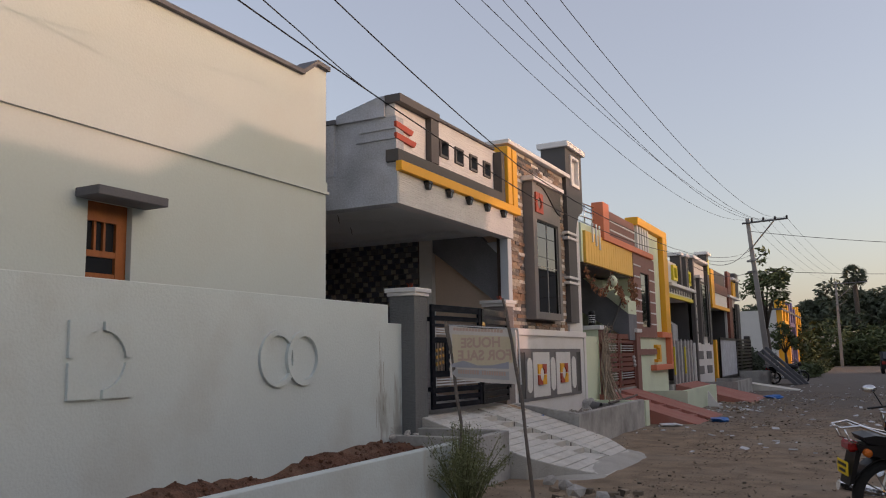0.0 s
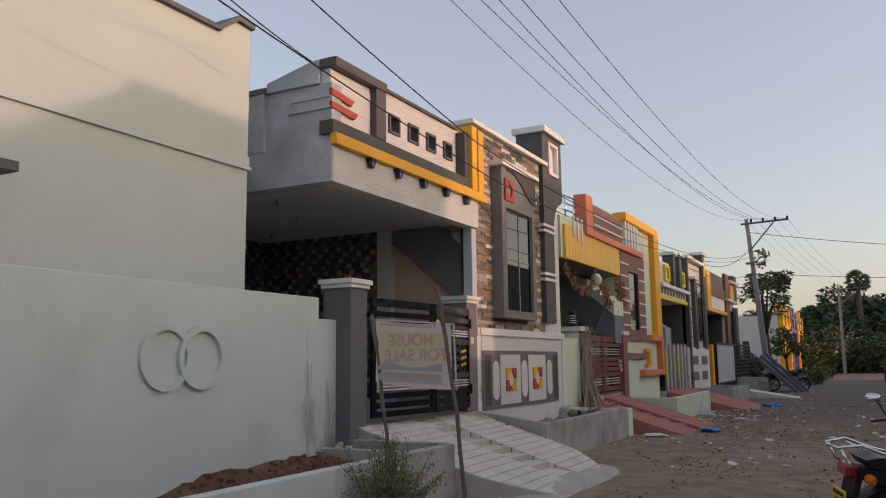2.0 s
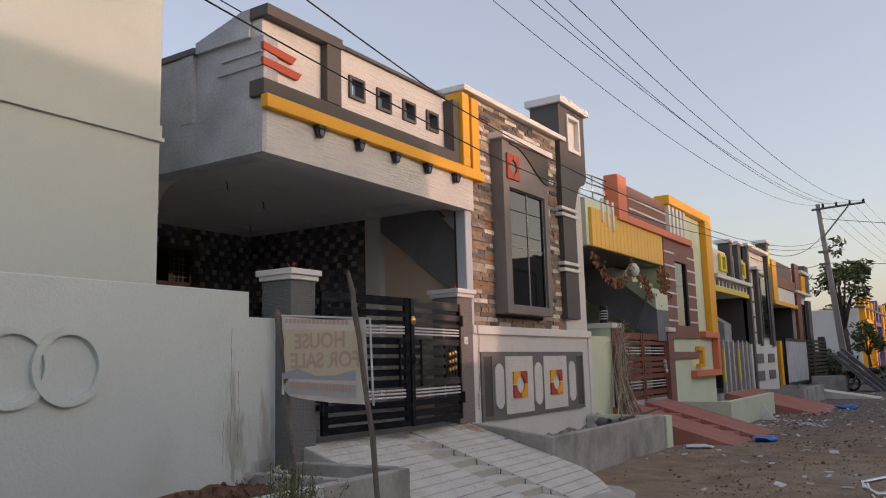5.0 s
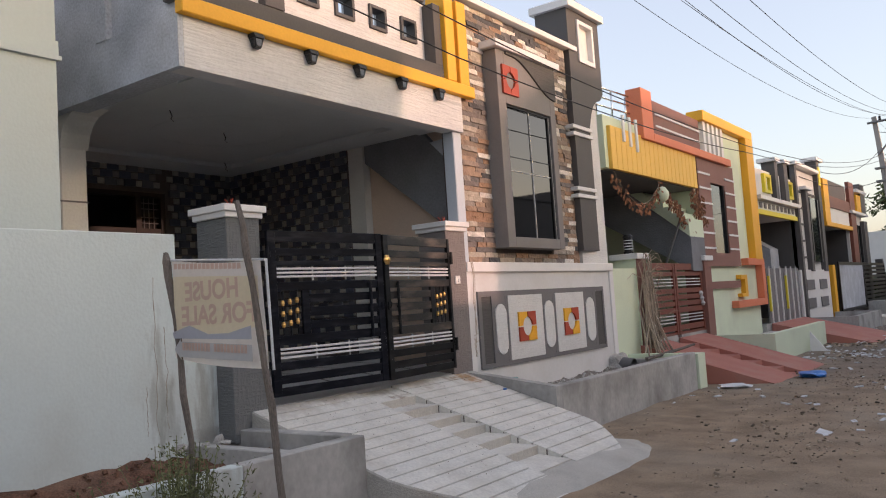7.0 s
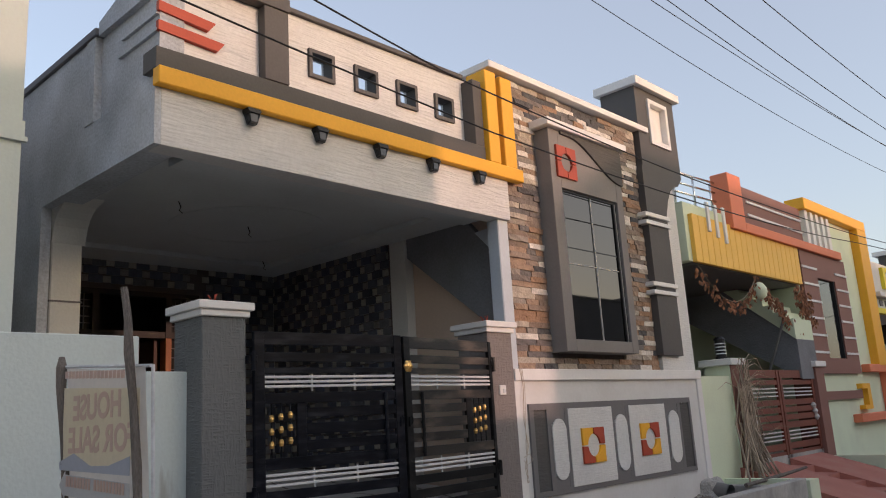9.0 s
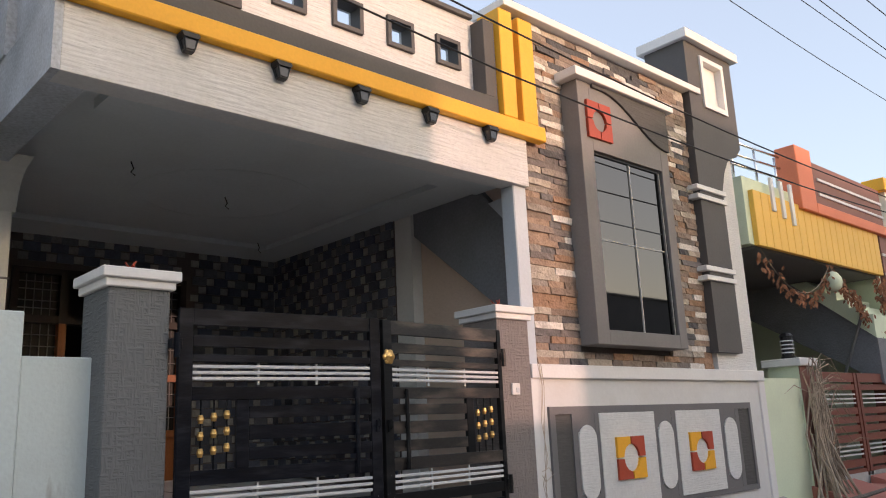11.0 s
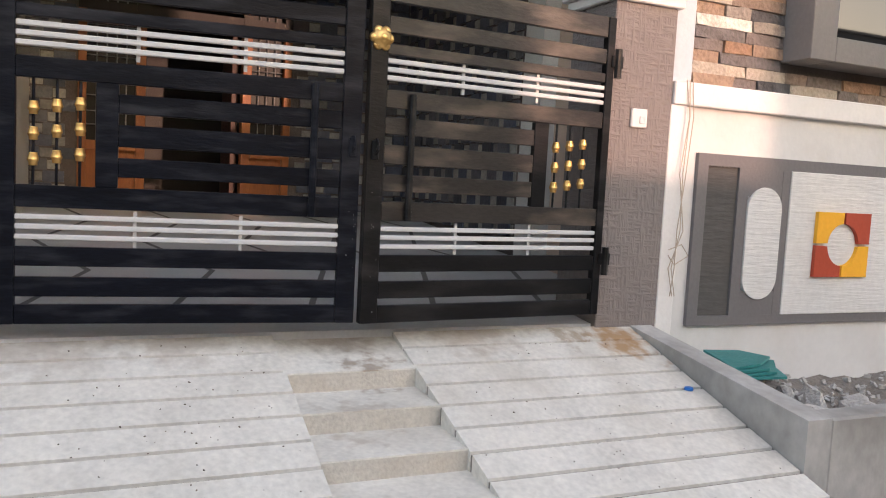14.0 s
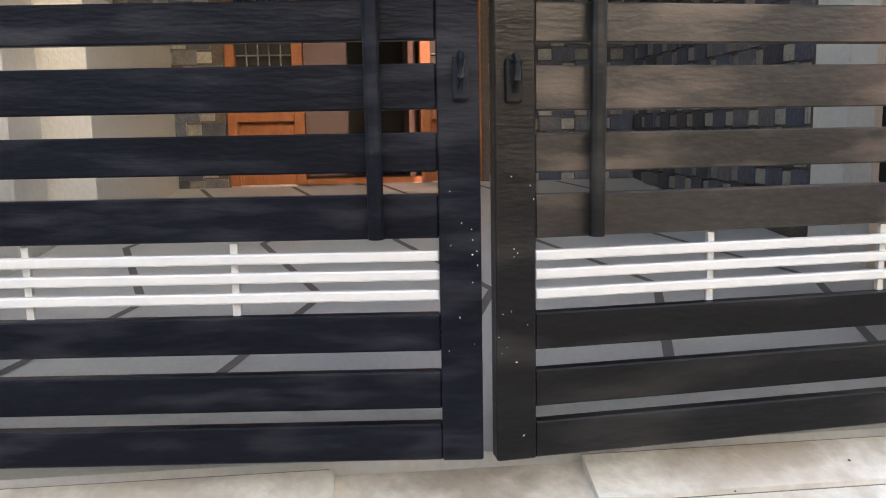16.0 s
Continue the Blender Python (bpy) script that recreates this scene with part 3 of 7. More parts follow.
part("side_wall", boxes((-9.85, -7.35, 13.23, 13.45, 0.7, 3.9), (-7.09, -5.75, 13.34, 13.55, 0.7, 4.0)), PEACH, M)
part("inner_wall", boxes((-9.83, -7.95, 9.37, 9.74, 0.9, 2.25)), CREAM, M)
part("low_wall", boxes((-9.85, -5.75, 9.2, 9.36, 0.6, 2.05)), CREAM, M, "cream plastered low side wall")
part("side_pilaster", boxes((-7.36, -7.092, 13.21, 13.45, 0.8, 3.84)), CREAM, M)
part("front_column", boxes((-5.62, -5.46, 13.03, 13.2, 0.8, 3.67), bevel=0.01), BLUE_GREY, M, "pale blue-grey column")
bm = boxes((-7.9, -7.5, 9.25, 9.52, 0.7, 3.4), bevel=0.01)
prism(bm, [(-7.92, 3.70), (-7.92, 3.42), (-7.88, 3.36), (-7.50, 3.36)] + [(-7.18 - 0.30 * math.cos(radians(a)), 3.38 + 0.30 * math.sin(radians(a))) for a in (10, 25, 40, 55, 70, 85)] + [(-7.1, 3.70)], "y", 9.245, 9.54)
part("column", bm, CREAM, M, "cream column with a flared bracket")
bm = boxes((-7.91, -7.49, 9.24, 9.53, 2.83, 2.845), (-7.91, -7.49, 9.24, 9.53, 2.40, 2.415))
part("column_groove", bm, MID_GREY, M)
bm = boxes((-14, -5.62, 9.4, 13.2, 3.84, 4.0), (-9.85, -9.25, 9.62, 13.2, 3.78, 3.838), (-9.25, -6.1, 12.75, 13.2, 3.78, 3.838), (-6.1, -5.64, 9.62, 13.2, 3.76, 3.838))
ring = bmesh.new()
for i in range(40):
    a0, a1 = radians(9 * i), radians(9 * i + 9)
    q = [(-7.7 + r * math.cos(a), 11.4 + r * math.sin(a)) for r, a in ((0.75, a0), (0.85, a0), (0.85, a1), (0.75, a1))]
    prism(ring, q, "z", 3.835, 3.839)
part("carport_ceiling", bm, CEILING, M, "shaded grey ceiling with stepped border")
part("ceiling_moulding", ring, CEILING, M)
part("roof", boxes((-14, -5.62, 13.2, 17.1, 4.55, 4.75), (-14, -10.05, 9.2, 13.2, 4.0, 4.2)), GREY_PLASTER, M)
part("rear_wall", boxes((-14, -13.8, 9.2, 17.1, 0.7, 4.55), (-13.8, -10.05, 9.2, 9.4, 0.7, 4.0), (-13.8, -5.6, 16.9, 17.1, 0.7, 4.55)), CREAM, M)
# stair behind the stone front
bm = bmesh.new()
prism(bm, [(-7.088, 3.56), (-5.77, 2.53), (-5.77, 3.44), (-6.13, 3.84), (-7.088, 3.84)], "y", 13.245, 13.338)
stair = part("stair_flight", bm, STAIR_GREY, M, "grey underside of the roof stair")
part("stair_parapet", prism(bmesh.new(), [(-5.62, 3.30), (-5.95, 3.64), (-5.62, 3.66)], "y", 13.205, 13.236), BLUE_GREY, stair)

# front beam and parapet
part("beam_side", boxes((-10, -5.421, 9.15, 9.4, 3.672, 4.15), (-10, -6.45, 9.15, 9.4, 4.15, 4.9), (-6.45, -5.46, 9.2, 9.4, 4.15, 4.9), (-10, -7.505, 9.15, 9.238, 0.7, 3.672)), GREY_PLASTER, M, "bare grey plastered side of the parapet")
part("side_pier", boxes((-6.62, -6.45, 9.137, 9.3, 4.15, 4.9)), GREY_PLASTER, M)
part("side_groove", boxes((-6.1, -5.47, 9.175, 9.2, 4.58, 4.605), (-6.05, -5.47, 9.175, 9.2, 4.72, 4.745)), GREY_PLASTER, M)
part("beam", boxes((-5.62, -5.418, 9.20, 13.2, 3.67, 4.11), bevel=0.003), RIB_WHITE, M, "ribbed white plaster beam")
part("beam_core", boxes((-5.62, -5.44, 9.4, 13.2, 4.11, 4.25)), GREY_PLASTER, M)
part("yellow_band", boxes((-5.44, -5.34, 9.14, 13.4, 4.11, 4.25), bevel=0.008), YELLOW, M, "golden yellow trim band")
part("dark_band", boxes((-5.6, -5.395, 9.142, 12.84, 4.25, 4.42), (-5.7, -5.385, 10.08, 10.32, 4.422, 5.08), (-5.62, -5.37, 9.16, 10.33, 5.082, 5.2), (-5.7, -5.40, 12.70, 12.84, 4.422, 5.16), bevel=0.004), DARK_GREY, M, "dark grey parapet trim")
part("parapet_cap", boxes((-5.74, -5.52, 10.332, 12.698, 5.2, 5.245), bevel=0.004), DARK_GREY, M)
part("side_cap", boxes((-10, -6.42, 9.12, 9.45, 4.9, 4.97), bevel=0.006), CAP_DARK, M)
part("side_wall_top", prism(bmesh.new(), [(-6.42, 4.9), (-5.62, 4.9), (-5.62, 5.19), (-5.72, 5.19), (-6.42, 5.02)], "y", 9.15, 9.45), GREY_PLASTER, M)
part("red_panel", boxes((-5.62, -5.48, 9.2, 10.08, 4.42, 5.08)), RIB_WHITE, M)
bm = bmesh.new()
prism(bm, [(9.18, 4.74), (9.60, 4.70), (9.66, 4.78), (9.18, 4.82)], "x", -5.48, -5.44)
part("red_stripe", bm, RED, M)
bm = bmesh.new()
prism(bm, [(9.18, 4.58), (9.68, 4.55), (9.74, 4.63), (9.18, 4.66)], "x", -5.48, -5.44)
part("red_stripe", bm, RED, M)
holes = [(10.67, 10.91), (11.20, 11.44), (11.74, 11.97), (12.28, 12.51)]
rows, y = [], 10.32
for a, b in holes + [(12.84, None)]:
    rows.append((-5.7, -5.56, y, a, 4.3, 5.2))
    if b:
        rows += [(-5.7, -5.56, a, b, 4.3, 4.68), (-5.7, -5.56, a, b, 4.90, 5.2)]
        y = b
part("pierced_panel", boxes(*rows), RIB_WHITE, M, "ribbed white parapet panel with square openings")
for a, b in holes:
    part("opening_frame", boxes((-5.66, -5.53, a - 0.025, a + 0.01, 4.655, 4.925), (-5.66, -5.53, b - 0.01, b + 0.025, 4.655, 4.925), (-5.66, -5.53, a + 0.01, b - 0.01, 4.655, 4.69), (-5.66, -5.53, a + 0.01, b - 0.01, 4.89, 4.925)), DARK_GREY, M)
part("yellow_upright", boxes((-5.62, -5.34, 12.85, 13.03, 4.252, 5.30), bevel=0.008), YELLOW, M)
part("yellow_upright", boxes((-5.5, -5.36, 13.13, 13.33, 4.252, 5.30), bevel=0.008), YELLOW, M)

# stone front with the tall window
part("front_wall", boxes((-5.75, -5.5, 13.2, 14.015, 0.7, 5.38), (-5.75, -5.5, 15.20, 16.2, 0.7, 5.38), (-5.75, -5.5, 14.015, 15.20, 0.7, 2.4), (-5.75, -5.5, 14.015, 15.20, 4.145, 5.38)), STONE_BACK, M)
part("return_wall", boxes((-6.1, -5.752, 13.2, 13.3, 4.0, 5.38)), CREAM, M)
part("stone_wall_cap", boxes((-5.85, -5.37, 12.97, 16.42, 5.38, 5.46), bevel=0.006), WHITE, M, "white cap of the stone wall")
part("room_behind", boxes((-8.0, -7.9, 14.5, 16.9, 0.7, 4.55), (-7.9, -5.75, 14.5, 16.9, 1.0, 1.1)), CREAM, M)
W = part("window", bmesh.new(), DARK_GREY, M)
W.data = to_mesh("window", prism(bmesh.new(), [(14.5, 4.9), (14.55, 4.9), (14.55, 4.91), (14.5, 4.91)], "x", -5.5, -5.28), DARK_GREY, BASE[M])
part("window_frame", boxes((-5.5, -5.27, 13.83, 14.015, 2.265, 4.84), (-5.5, -5.27, 15.20, 15.34, 2.265, 4.84), (-5.5, -5.27, 14.015, 15.20, 2.265, 2.4), (-5.5, -5.27, 14.015, 15.20, 4.145, 4.84), bevel=0.004), SURROUND, W, "grey painted projecting window surround")
curve = [(14.05 + 1.29 * i / 24, 4.8 - 0.42 * (0.5 - 0.5 * math.cos(math.pi * min(1, max(0, (i / 24 - 0.12) / 0.88))))) for i in range(25)]
part("wave_panel", prism(bmesh.new(), curve + [(15.34, 4.838), (14.05, 4.838)], "x", -5.272, -5.245), DARK_COMBED, W, "dark combed plaster wave")
part("window_hood", boxes((-5.5, -5.2, 13.74, 15.44, 4.842, 4.935), bevel=0.006), WHITE, W)
part("pane", boxes((-5.325, -5.317, 14.017, 14.625, 2.402, 4.12)), MIRROR_GLASS, W, "reflective tinted glass")
part("pane", boxes((-5.325, -5.317, 14.645, 15.135, 2.402, 4.12)), MIRROR_GLASS, W, "reflective tinted glass")
part("glazing_bar", boxes((-5.33, -5.305, 14.628, 14.642, 2.402, 4.12), (-5.33, -5.308, 14.017, 14.628, 3.262, 3.276), (-5.33, -5.308, 14.642, 15.19, 3.262, 3.276)), BAR, W, "pale aluminium glazing bars")
part("inner_frame", boxes((-5.345, -5.30, 15.135, 15.198, 2.402, 4.12), (-5.345, -5.30, 14.017, 15.198, 4.12, 4.143), (-5.33, -5.311, 14.017, 15.135, 3.452, 3.462)), BLACK, W)
part("frame_edge", boxes((-5.30, -5.294, 15.16, 15.168, 2.402, 4.12)), BAR, W)


def emblem(parent, cy, cz, hw, x0, x1, colours, r):
    """Four quarter plates round a disc-shaped gap."""
    for k, (sy, sz) in enumerate(((-1, 1), (1, 1), (-1, -1), (1, -1))):
        g0 = hw * 0.03
        hz = hw * 0.88 if len(colours) > 1 else hw
        pts = [(cy + sy * hw, cz + sz * g0), (cy + sy * hw, cz + sz * hz), (cy + sy * g0, cz + sz * hz)]
        arc = [(cy + sy * r * math.cos(radians(a)), cz + sz * r * math.sin(radians(a))) for a in (86, 70, 55, 40, 25, 10, 4)]
        part("quarter_plate", prism(bmesh.new(), pts + arc, "x", x0, x1), colours[k % len(colours)] if k < 2 else colours[(k + 1) % len(colours)], parent)


emblem(W, 14.12, 4.455, 0.19, -5.272, -5.24, [RED], 0.11)

# tower
T = part("tower", boxes((-5.95, -5.4, 16.2, 17.3, 4.86, 5.27), (-5.95, -5.4, 16.2, 16.55, 5.27, 5.9), (-5.95, -5.4, 17.02, 17.3, 5.27, 5.9), (-5.95, -5.4, 16.2, 17.3, 5.9, 6.05), (-5.95, -5.5, 16.55, 17.02, 5.27, 5.3),
                        (-5.8, -5.37, 16.12, 16.66, 2.27, 4.86)), DARK_GREY, M, "dark grey stair tower")
part("arch_bracket", prism(bmesh.new(), [(16.66, 4.858), (17.25, 4.858), (17.12, 4.72), (16.98, 4.68), (16.86, 4.6), (16.76, 4.45), (16.66, 4.2)], "x", -5.7, -5.372), DARK_GREY, T)
part("tower_opening_back", boxes((-5.50, -5.465, 16.572, 16.998, 5.322, 5.868)), WHITE, T)
part("tower_cap", boxes((-6.02, -5.32, 16.13, 17.38, 6.05, 6.17), bevel=0.006), WHITE, T)
part("tower_opening_frame", boxes((-5.5, -5.375, 16.51, 16.57, 5.25, 5.93), (-5.5, -5.375, 17.0, 17.06, 5.25, 5.93), (-5.5, -5.375, 16.57, 17.0, 5.87, 5.93), (-5.5, -5.375, 16.57, 17.0, 5.25, 5.32)), WHITE, T)
for z in (4.13, 4.02, 3.18, 3.07):
    part("white_stripe", boxes((-5.8, -5.34, 16.02, 16.68, z, z + 0.055), bevel=0.004), WHITE, T)
part("white_pilaster", boxes((-5.9, -5.44, 16.2, 17.08, 0.7, 4.85)), RIB_FINE, M, "white combed plaster pilaster")

# ---- gate posts and front compound wall ----
for y0, y1, lab in ((9.52, 9.88, "dark grey pressed plaster gate post"), (12.64, 13.02, "grey-brown pressed plaster gate post")):
    P = thing("gate_post", (-5.6, y0 + 0.18, 0.6), lab + " with a white cap", "gate post", "gate posts")
    part("shaft", boxes((-5.79, -5.39, y0, y1, 0.55, 2.44), bevel=0.006), PRESSED_GREY if y0 < 11 else PRESSED_BROWN, P)
    part("cap", boxes((-5.84, -5.34, y0 - 0.05, y1 + 0.05, 2.49, 2.55), (-5.815, -5.365, y0 - 0.025, y1 + 0.025, 2.44, 2.49), bevel=0.006), WHITE, P)
    bm = bmesh.new()
    for k in range(3):
        c = (-5.59 + 0.03 * k, y0 + 0.17 + 0.02 * (k % 2), 2.55)
        tube(bm, [c, (c[0] + 0.01, c[1] + 0.01, 2.60), (c[0] - 0.015, c[1] + 0.02 * k, 2.63)], 0.006, 5)
    part("wire_stub", bm, RED, P, "loose wire ends")
s = thing("switch_box", (-5.385, 12.82, 1.87), "small white doorbell switch on the gate post", "switch")
part("plate", boxes((-5.392, -5.372, 12.765, 12.86, 1.82, 1.915), bevel=0.005), WHITE, s)
part("rocker", boxes((-5.374, -5.366, 12.81, 12.845, 1.84, 1.88), bevel=0.002), PALE_PLASTIC, s)

C = thing("compound_wall", (-5.5, 15, 0), "low white and grey front wall with colourful relief panels", "wall", kind="structure")
part("wall", boxes((-5.6, -5.42, 13.022, 17.15, 0.3, 1.96)), SMOOTH_WHITE, C)
part("wall_cap", boxes((-5.66, -5.38, 13.03, 17.12, 1.96, 2.08), bevel=0.006), WHITE, C)
part("end_strip", boxes((-5.6, -5.395, 13.022, 13.13, 0.5, 1.96), (-5.6, -5.395, 17.0, 17.13, 0.5, 1.96), bevel=0.004), WHITE, C)
gx0, gx1 = -5.42, -5.395
part("grey_frame", boxes((gx0, gx1, 13.23, 16.72, 1.655, 1.72), (gx0, gx1, 13.23, 16.72, 0.78, 0.835), (gx0, gx1, 13.23, 13.3, 0.835, 1.655), (gx0, gx1, 13.52, 13.59, 0.835, 1.655), (gx0, gx1, 13.84, 13.9, 0.835, 1.655),
                         (gx0, gx1, 14.77, 14.82, 0.835, 1.655), (gx0, gx1, 15.08, 15.15, 0.835, 1.655), (gx0, gx1, 16.01, 16.08, 0.835, 1.655), (gx0, gx1, 16.35, 16.43, 0.835, 1.655), (gx0, gx1, 16.67, 16.72, 0.835, 1.655)), MID_GREY, C, "grey painted relief frame")
for y0, y1 in ((13.3, 13.52), (16.43, 16.67)):
    part("dark_panel", boxes((gx0, -5.41, y0, y1, 0.836, 1.654)), DARK_COMBED, C)
for y0, y1 in ((13.59, 13.84), (14.82, 15.08), (16.08, 16.35)):
    part("slot_surround", boxes((gx0, gx1 - 0.002, y0, y1, 1.5, 1.655), (gx0, gx1 - 0.002, y0, y1, 0.835, 0.97)), MID_GREY, C)
    cy, r = (y0 + y1) / 2, (y1 - y0) / 2
    pts = [(cy + r * math.cos(radians(a)), 1.43 + r * math.sin(radians(a))) for a in range(0, 181, 15)] + [(cy + r * math.cos(radians(a)), 1.05 + r * math.sin(radians(a))) for a in range(180, 361, 15)]
    part("oval_panel", prism(bmesh.new(), pts, "x", gx0, -5.385), RIB_FINE, C)
for y0, y1 in ((13.9, 14.77), (15.15, 16.01)):
    sq = part("square_panel", boxes((gx0, -5.388, y0, y1, 0.835, 1.655), bevel=0.003), RIB_FINE, C)
    emblem(sq, (y0 + y1) / 2 - 0.015, 1.245, 0.215, -5.39, -5.365, [YELLOW, RED], 0.125)

# ---- planter by the front wall ----
p = thing("planter", (-4.8, 15, 0), "grey cement planter box with rubble and dry soil", "planter", kind="structure")
bm = boxes((-4.35, -4.22, 12.99, 17.25, 0, 0.635), (-5.4, -4.35, 17.12, 17.25, 0, 0.55), bevel=0.01)
prism(bm, [(-5.42, 0.3), (-4.22, 0.0), (-4.22, 0.635), (-5.42, 0.80)], "y", 12.86, 12.99)
part("wall", bm, CONCRETE, p)


def heap(x, y):
    """Soil banked against the wall and heaped in the near corner."""
    return 0.18 * max(0, 1 - (x + 5.42) / 0.7) + 0.2 * math.exp(-((x + 5.12) / 0.3) ** 2 - ((y - 13.4) / 0.4) ** 2)


bm = bmesh.new()
gx = [-5.42 + 1.08 * i / 16 for i in range(17)]
gy = [12.98 + 4.15 * j / 60 for j in range(61)]
vs = [[bm.verts.new((x, y, 0.27 + 0.06 * noise.noise((x * 3, y * 3, 8)) + 0.05 * noise.noise((x * 9, y * 9, 1)) + heap(x, y))) for y in gy] for x in gx]
for i in range(16):
    for j in range(60):
        bm.faces.new((vs[i][j], vs[i + 1][j], vs[i + 1][j + 1], vs[i][j + 1]))
part("soil", bm, DARK_SOIL, p, "dry dark soil and cement crumbs", kind="stuff")

# ---- ramp with steps ----
R = thing("ramp", (-4.2, 11.4, 0), "pale grooved concrete entrance ramp with steps in the middle", "ramp", kind="structure")


def ramp_z(x):
    return 0.80 + (x + 5.42) * (0.06 - 0.80) / (-3.05 + 5.42)


def edge(side, x, end):
    """The rounded-off outer edges and the straight inner edges of the two slopes."""
    if side == 0:
        return 10.99 if end else 9.71 + 0.62 * max(0.0, (x + 3.95) / 0.9) ** 1.5
    return 12.855 - 0.85 * max(0.0, (x + 3.85) / 0.8) ** 1.5 if end else 11.545


NS = 16
xs_r = [-5.42 + (2.37) * i / NS for i in range(NS + 1)]
for side in (0, 1):
    for i in range(NS):
        xa, xb = xs_r[i] + 0.018, xs_r[i + 1]
        bm = bmesh.new()
        lo = [bm.verts.new((x, edge(side, x, 0), z)) for x, z in ((xa, -0.1), (xb, -0.1), (xb, ramp_z(xb)), (xa, ramp_z(xa)))]
        hi = [bm.verts.new((x, edge(side, x, 1), z)) for x, z in ((xa, -0.1), (xb, -0.1), (xb, ramp_z(xb)), (xa, ramp_z(xa)))]
        fs = [bm.faces.new(lo), bm.faces.new(hi)] + [bm.faces.new((lo[k], lo[(k + 1) % 4], hi[(k + 1) % 4], hi[k])) for k in range(4)]
        bmesh.ops.recalc_face_normals(bm, faces=fs)
        part("ramp_strip", bm, RAMP_CONCRETE, R)
bm = bmesh.new()
prism(bm, [(-5.42, -0.1), (-3.95, -0.1), (-3.95, ramp_z(-3.95) - 0.012), (-5.42, ramp_z(-5.42) - 0.012)], "y", 9.72, 10.98)
prism(bm, [(-3.95, -0.1), (-3.06, -0.1), (-3.06, ramp_z(-3.06) - 0.012), (-3.95, ramp_z(-3.95) - 0.012)], "y", 10.35, 10.98)
prism(bm, [(-4.0, -0.1), (-3.06, -0.1), (-3.06, ramp_z(-3.06) - 0.012), (-4.0, ramp_z(-4.0) - 0.012)], "y", 11.55, 11.98)
prism(bm, [(-5.42, -0.1), (-4.0, -0.1), (-4.0, ramp_z(-4.0) - 0.012), (-5.42, ramp_z(-5.42) - 0.012)], "y", 11.55, 12.85)
part("ramp_core", bm, GROOVE, R)
for i, (xa, xb, z) in enumerate(((-5.42, -5.10, 0), (-5.10, -4.826, 0), (-4.826, -4.552, 0), (-4.552, -4.278, 0), (-4.278, -4.004, 0), (-4.004, -3.73, 0), (-3.73, -3.4, 0))):
    bm = prism(bmesh.new(), [(xa, -0.1), (xb, -0.1), (xb, ramp_z(xb) - 0.002), (xa, ramp_z(xa) - (0.082 if i else 0.03))], "y", 10.98, 11.555)
    stp = part("step", bm, RAMP_CONCRETE, R)
    part("riser", boxes((xb, xb + 0.003, 10.992, 11.543, ramp_z(xb) - 0.082, ramp_z(xb) - 0.008)), RISER, stp)
bm = bmesh.new()
n, rings = 48, []
for k in range(7):
    f = k / 6
    ring = []
    for i in range(n):
        a = 2 * math.pi * i / n
        wob = 1 + f * (0.06 * noise.noise((2.2 * math.cos(a), 2.2 * math.sin(a), 9)) + 0.05 * noise.noise((7 * math.cos(a), 7 * math.sin(a), 4)))
        ca, sa = math.cos(a), math.sin(a)
        full = (abs(ca) ** 3 + abs(sa) ** 3) ** (-1 / 3)
        x, y = -3.72 + 0.81 * f * full * ca * wob, 11.42 + 1.95 * f * full * sa * wob
        ring.append(bm.verts.new((x, y, 0.165 - 0.06 * f * f - 0.13 * f ** 6 + 0.006 * noise.noise((x * 6, y * 6, 2)))))
    rings.append(ring)
for a, b in zip(rings, rings[1:]):
    for k in range(n):
        bm.faces.new((a[k], b[k], b[(k + 1) % n], a[(k + 1) % n]))
bmesh.ops.remove_doubles(bm, verts=bm.verts, dist=0.008)
part("apron", bm, APRON, R, "smooth cement foot of the ramp", smooth=True)
for side, end in ((0, 0), (1, 1)):
    bm = bmesh.new()
    out = -1 if side == 0 else 1
    cols = []
    for i in range(21):
        x = -5.41 + (2.33 if side == 0 else 2.2) * i / 20
        y = edge(side, x, end)
        cols.append([bm.verts.new(v) for v in ((x, y + 0.002 * out, ramp_z(x) - 0.002), (x, y + 0.012 * out, ramp_z(x) - 0.012), (x, y + 0.03 * out, -0.1), (x, y - 0.02 * out, -0.1))])
    for a, b in zip(cols, cols[1:]):
        for k in range(3):
            bm.faces.new((a[k], a[k + 1], b[k + 1], b[k]))
    bmesh.ops.recalc_face_normals(bm, faces=bm.faces[:])
    part("ramp_side", bm, APRON, R, "rough cement side of the ramp")

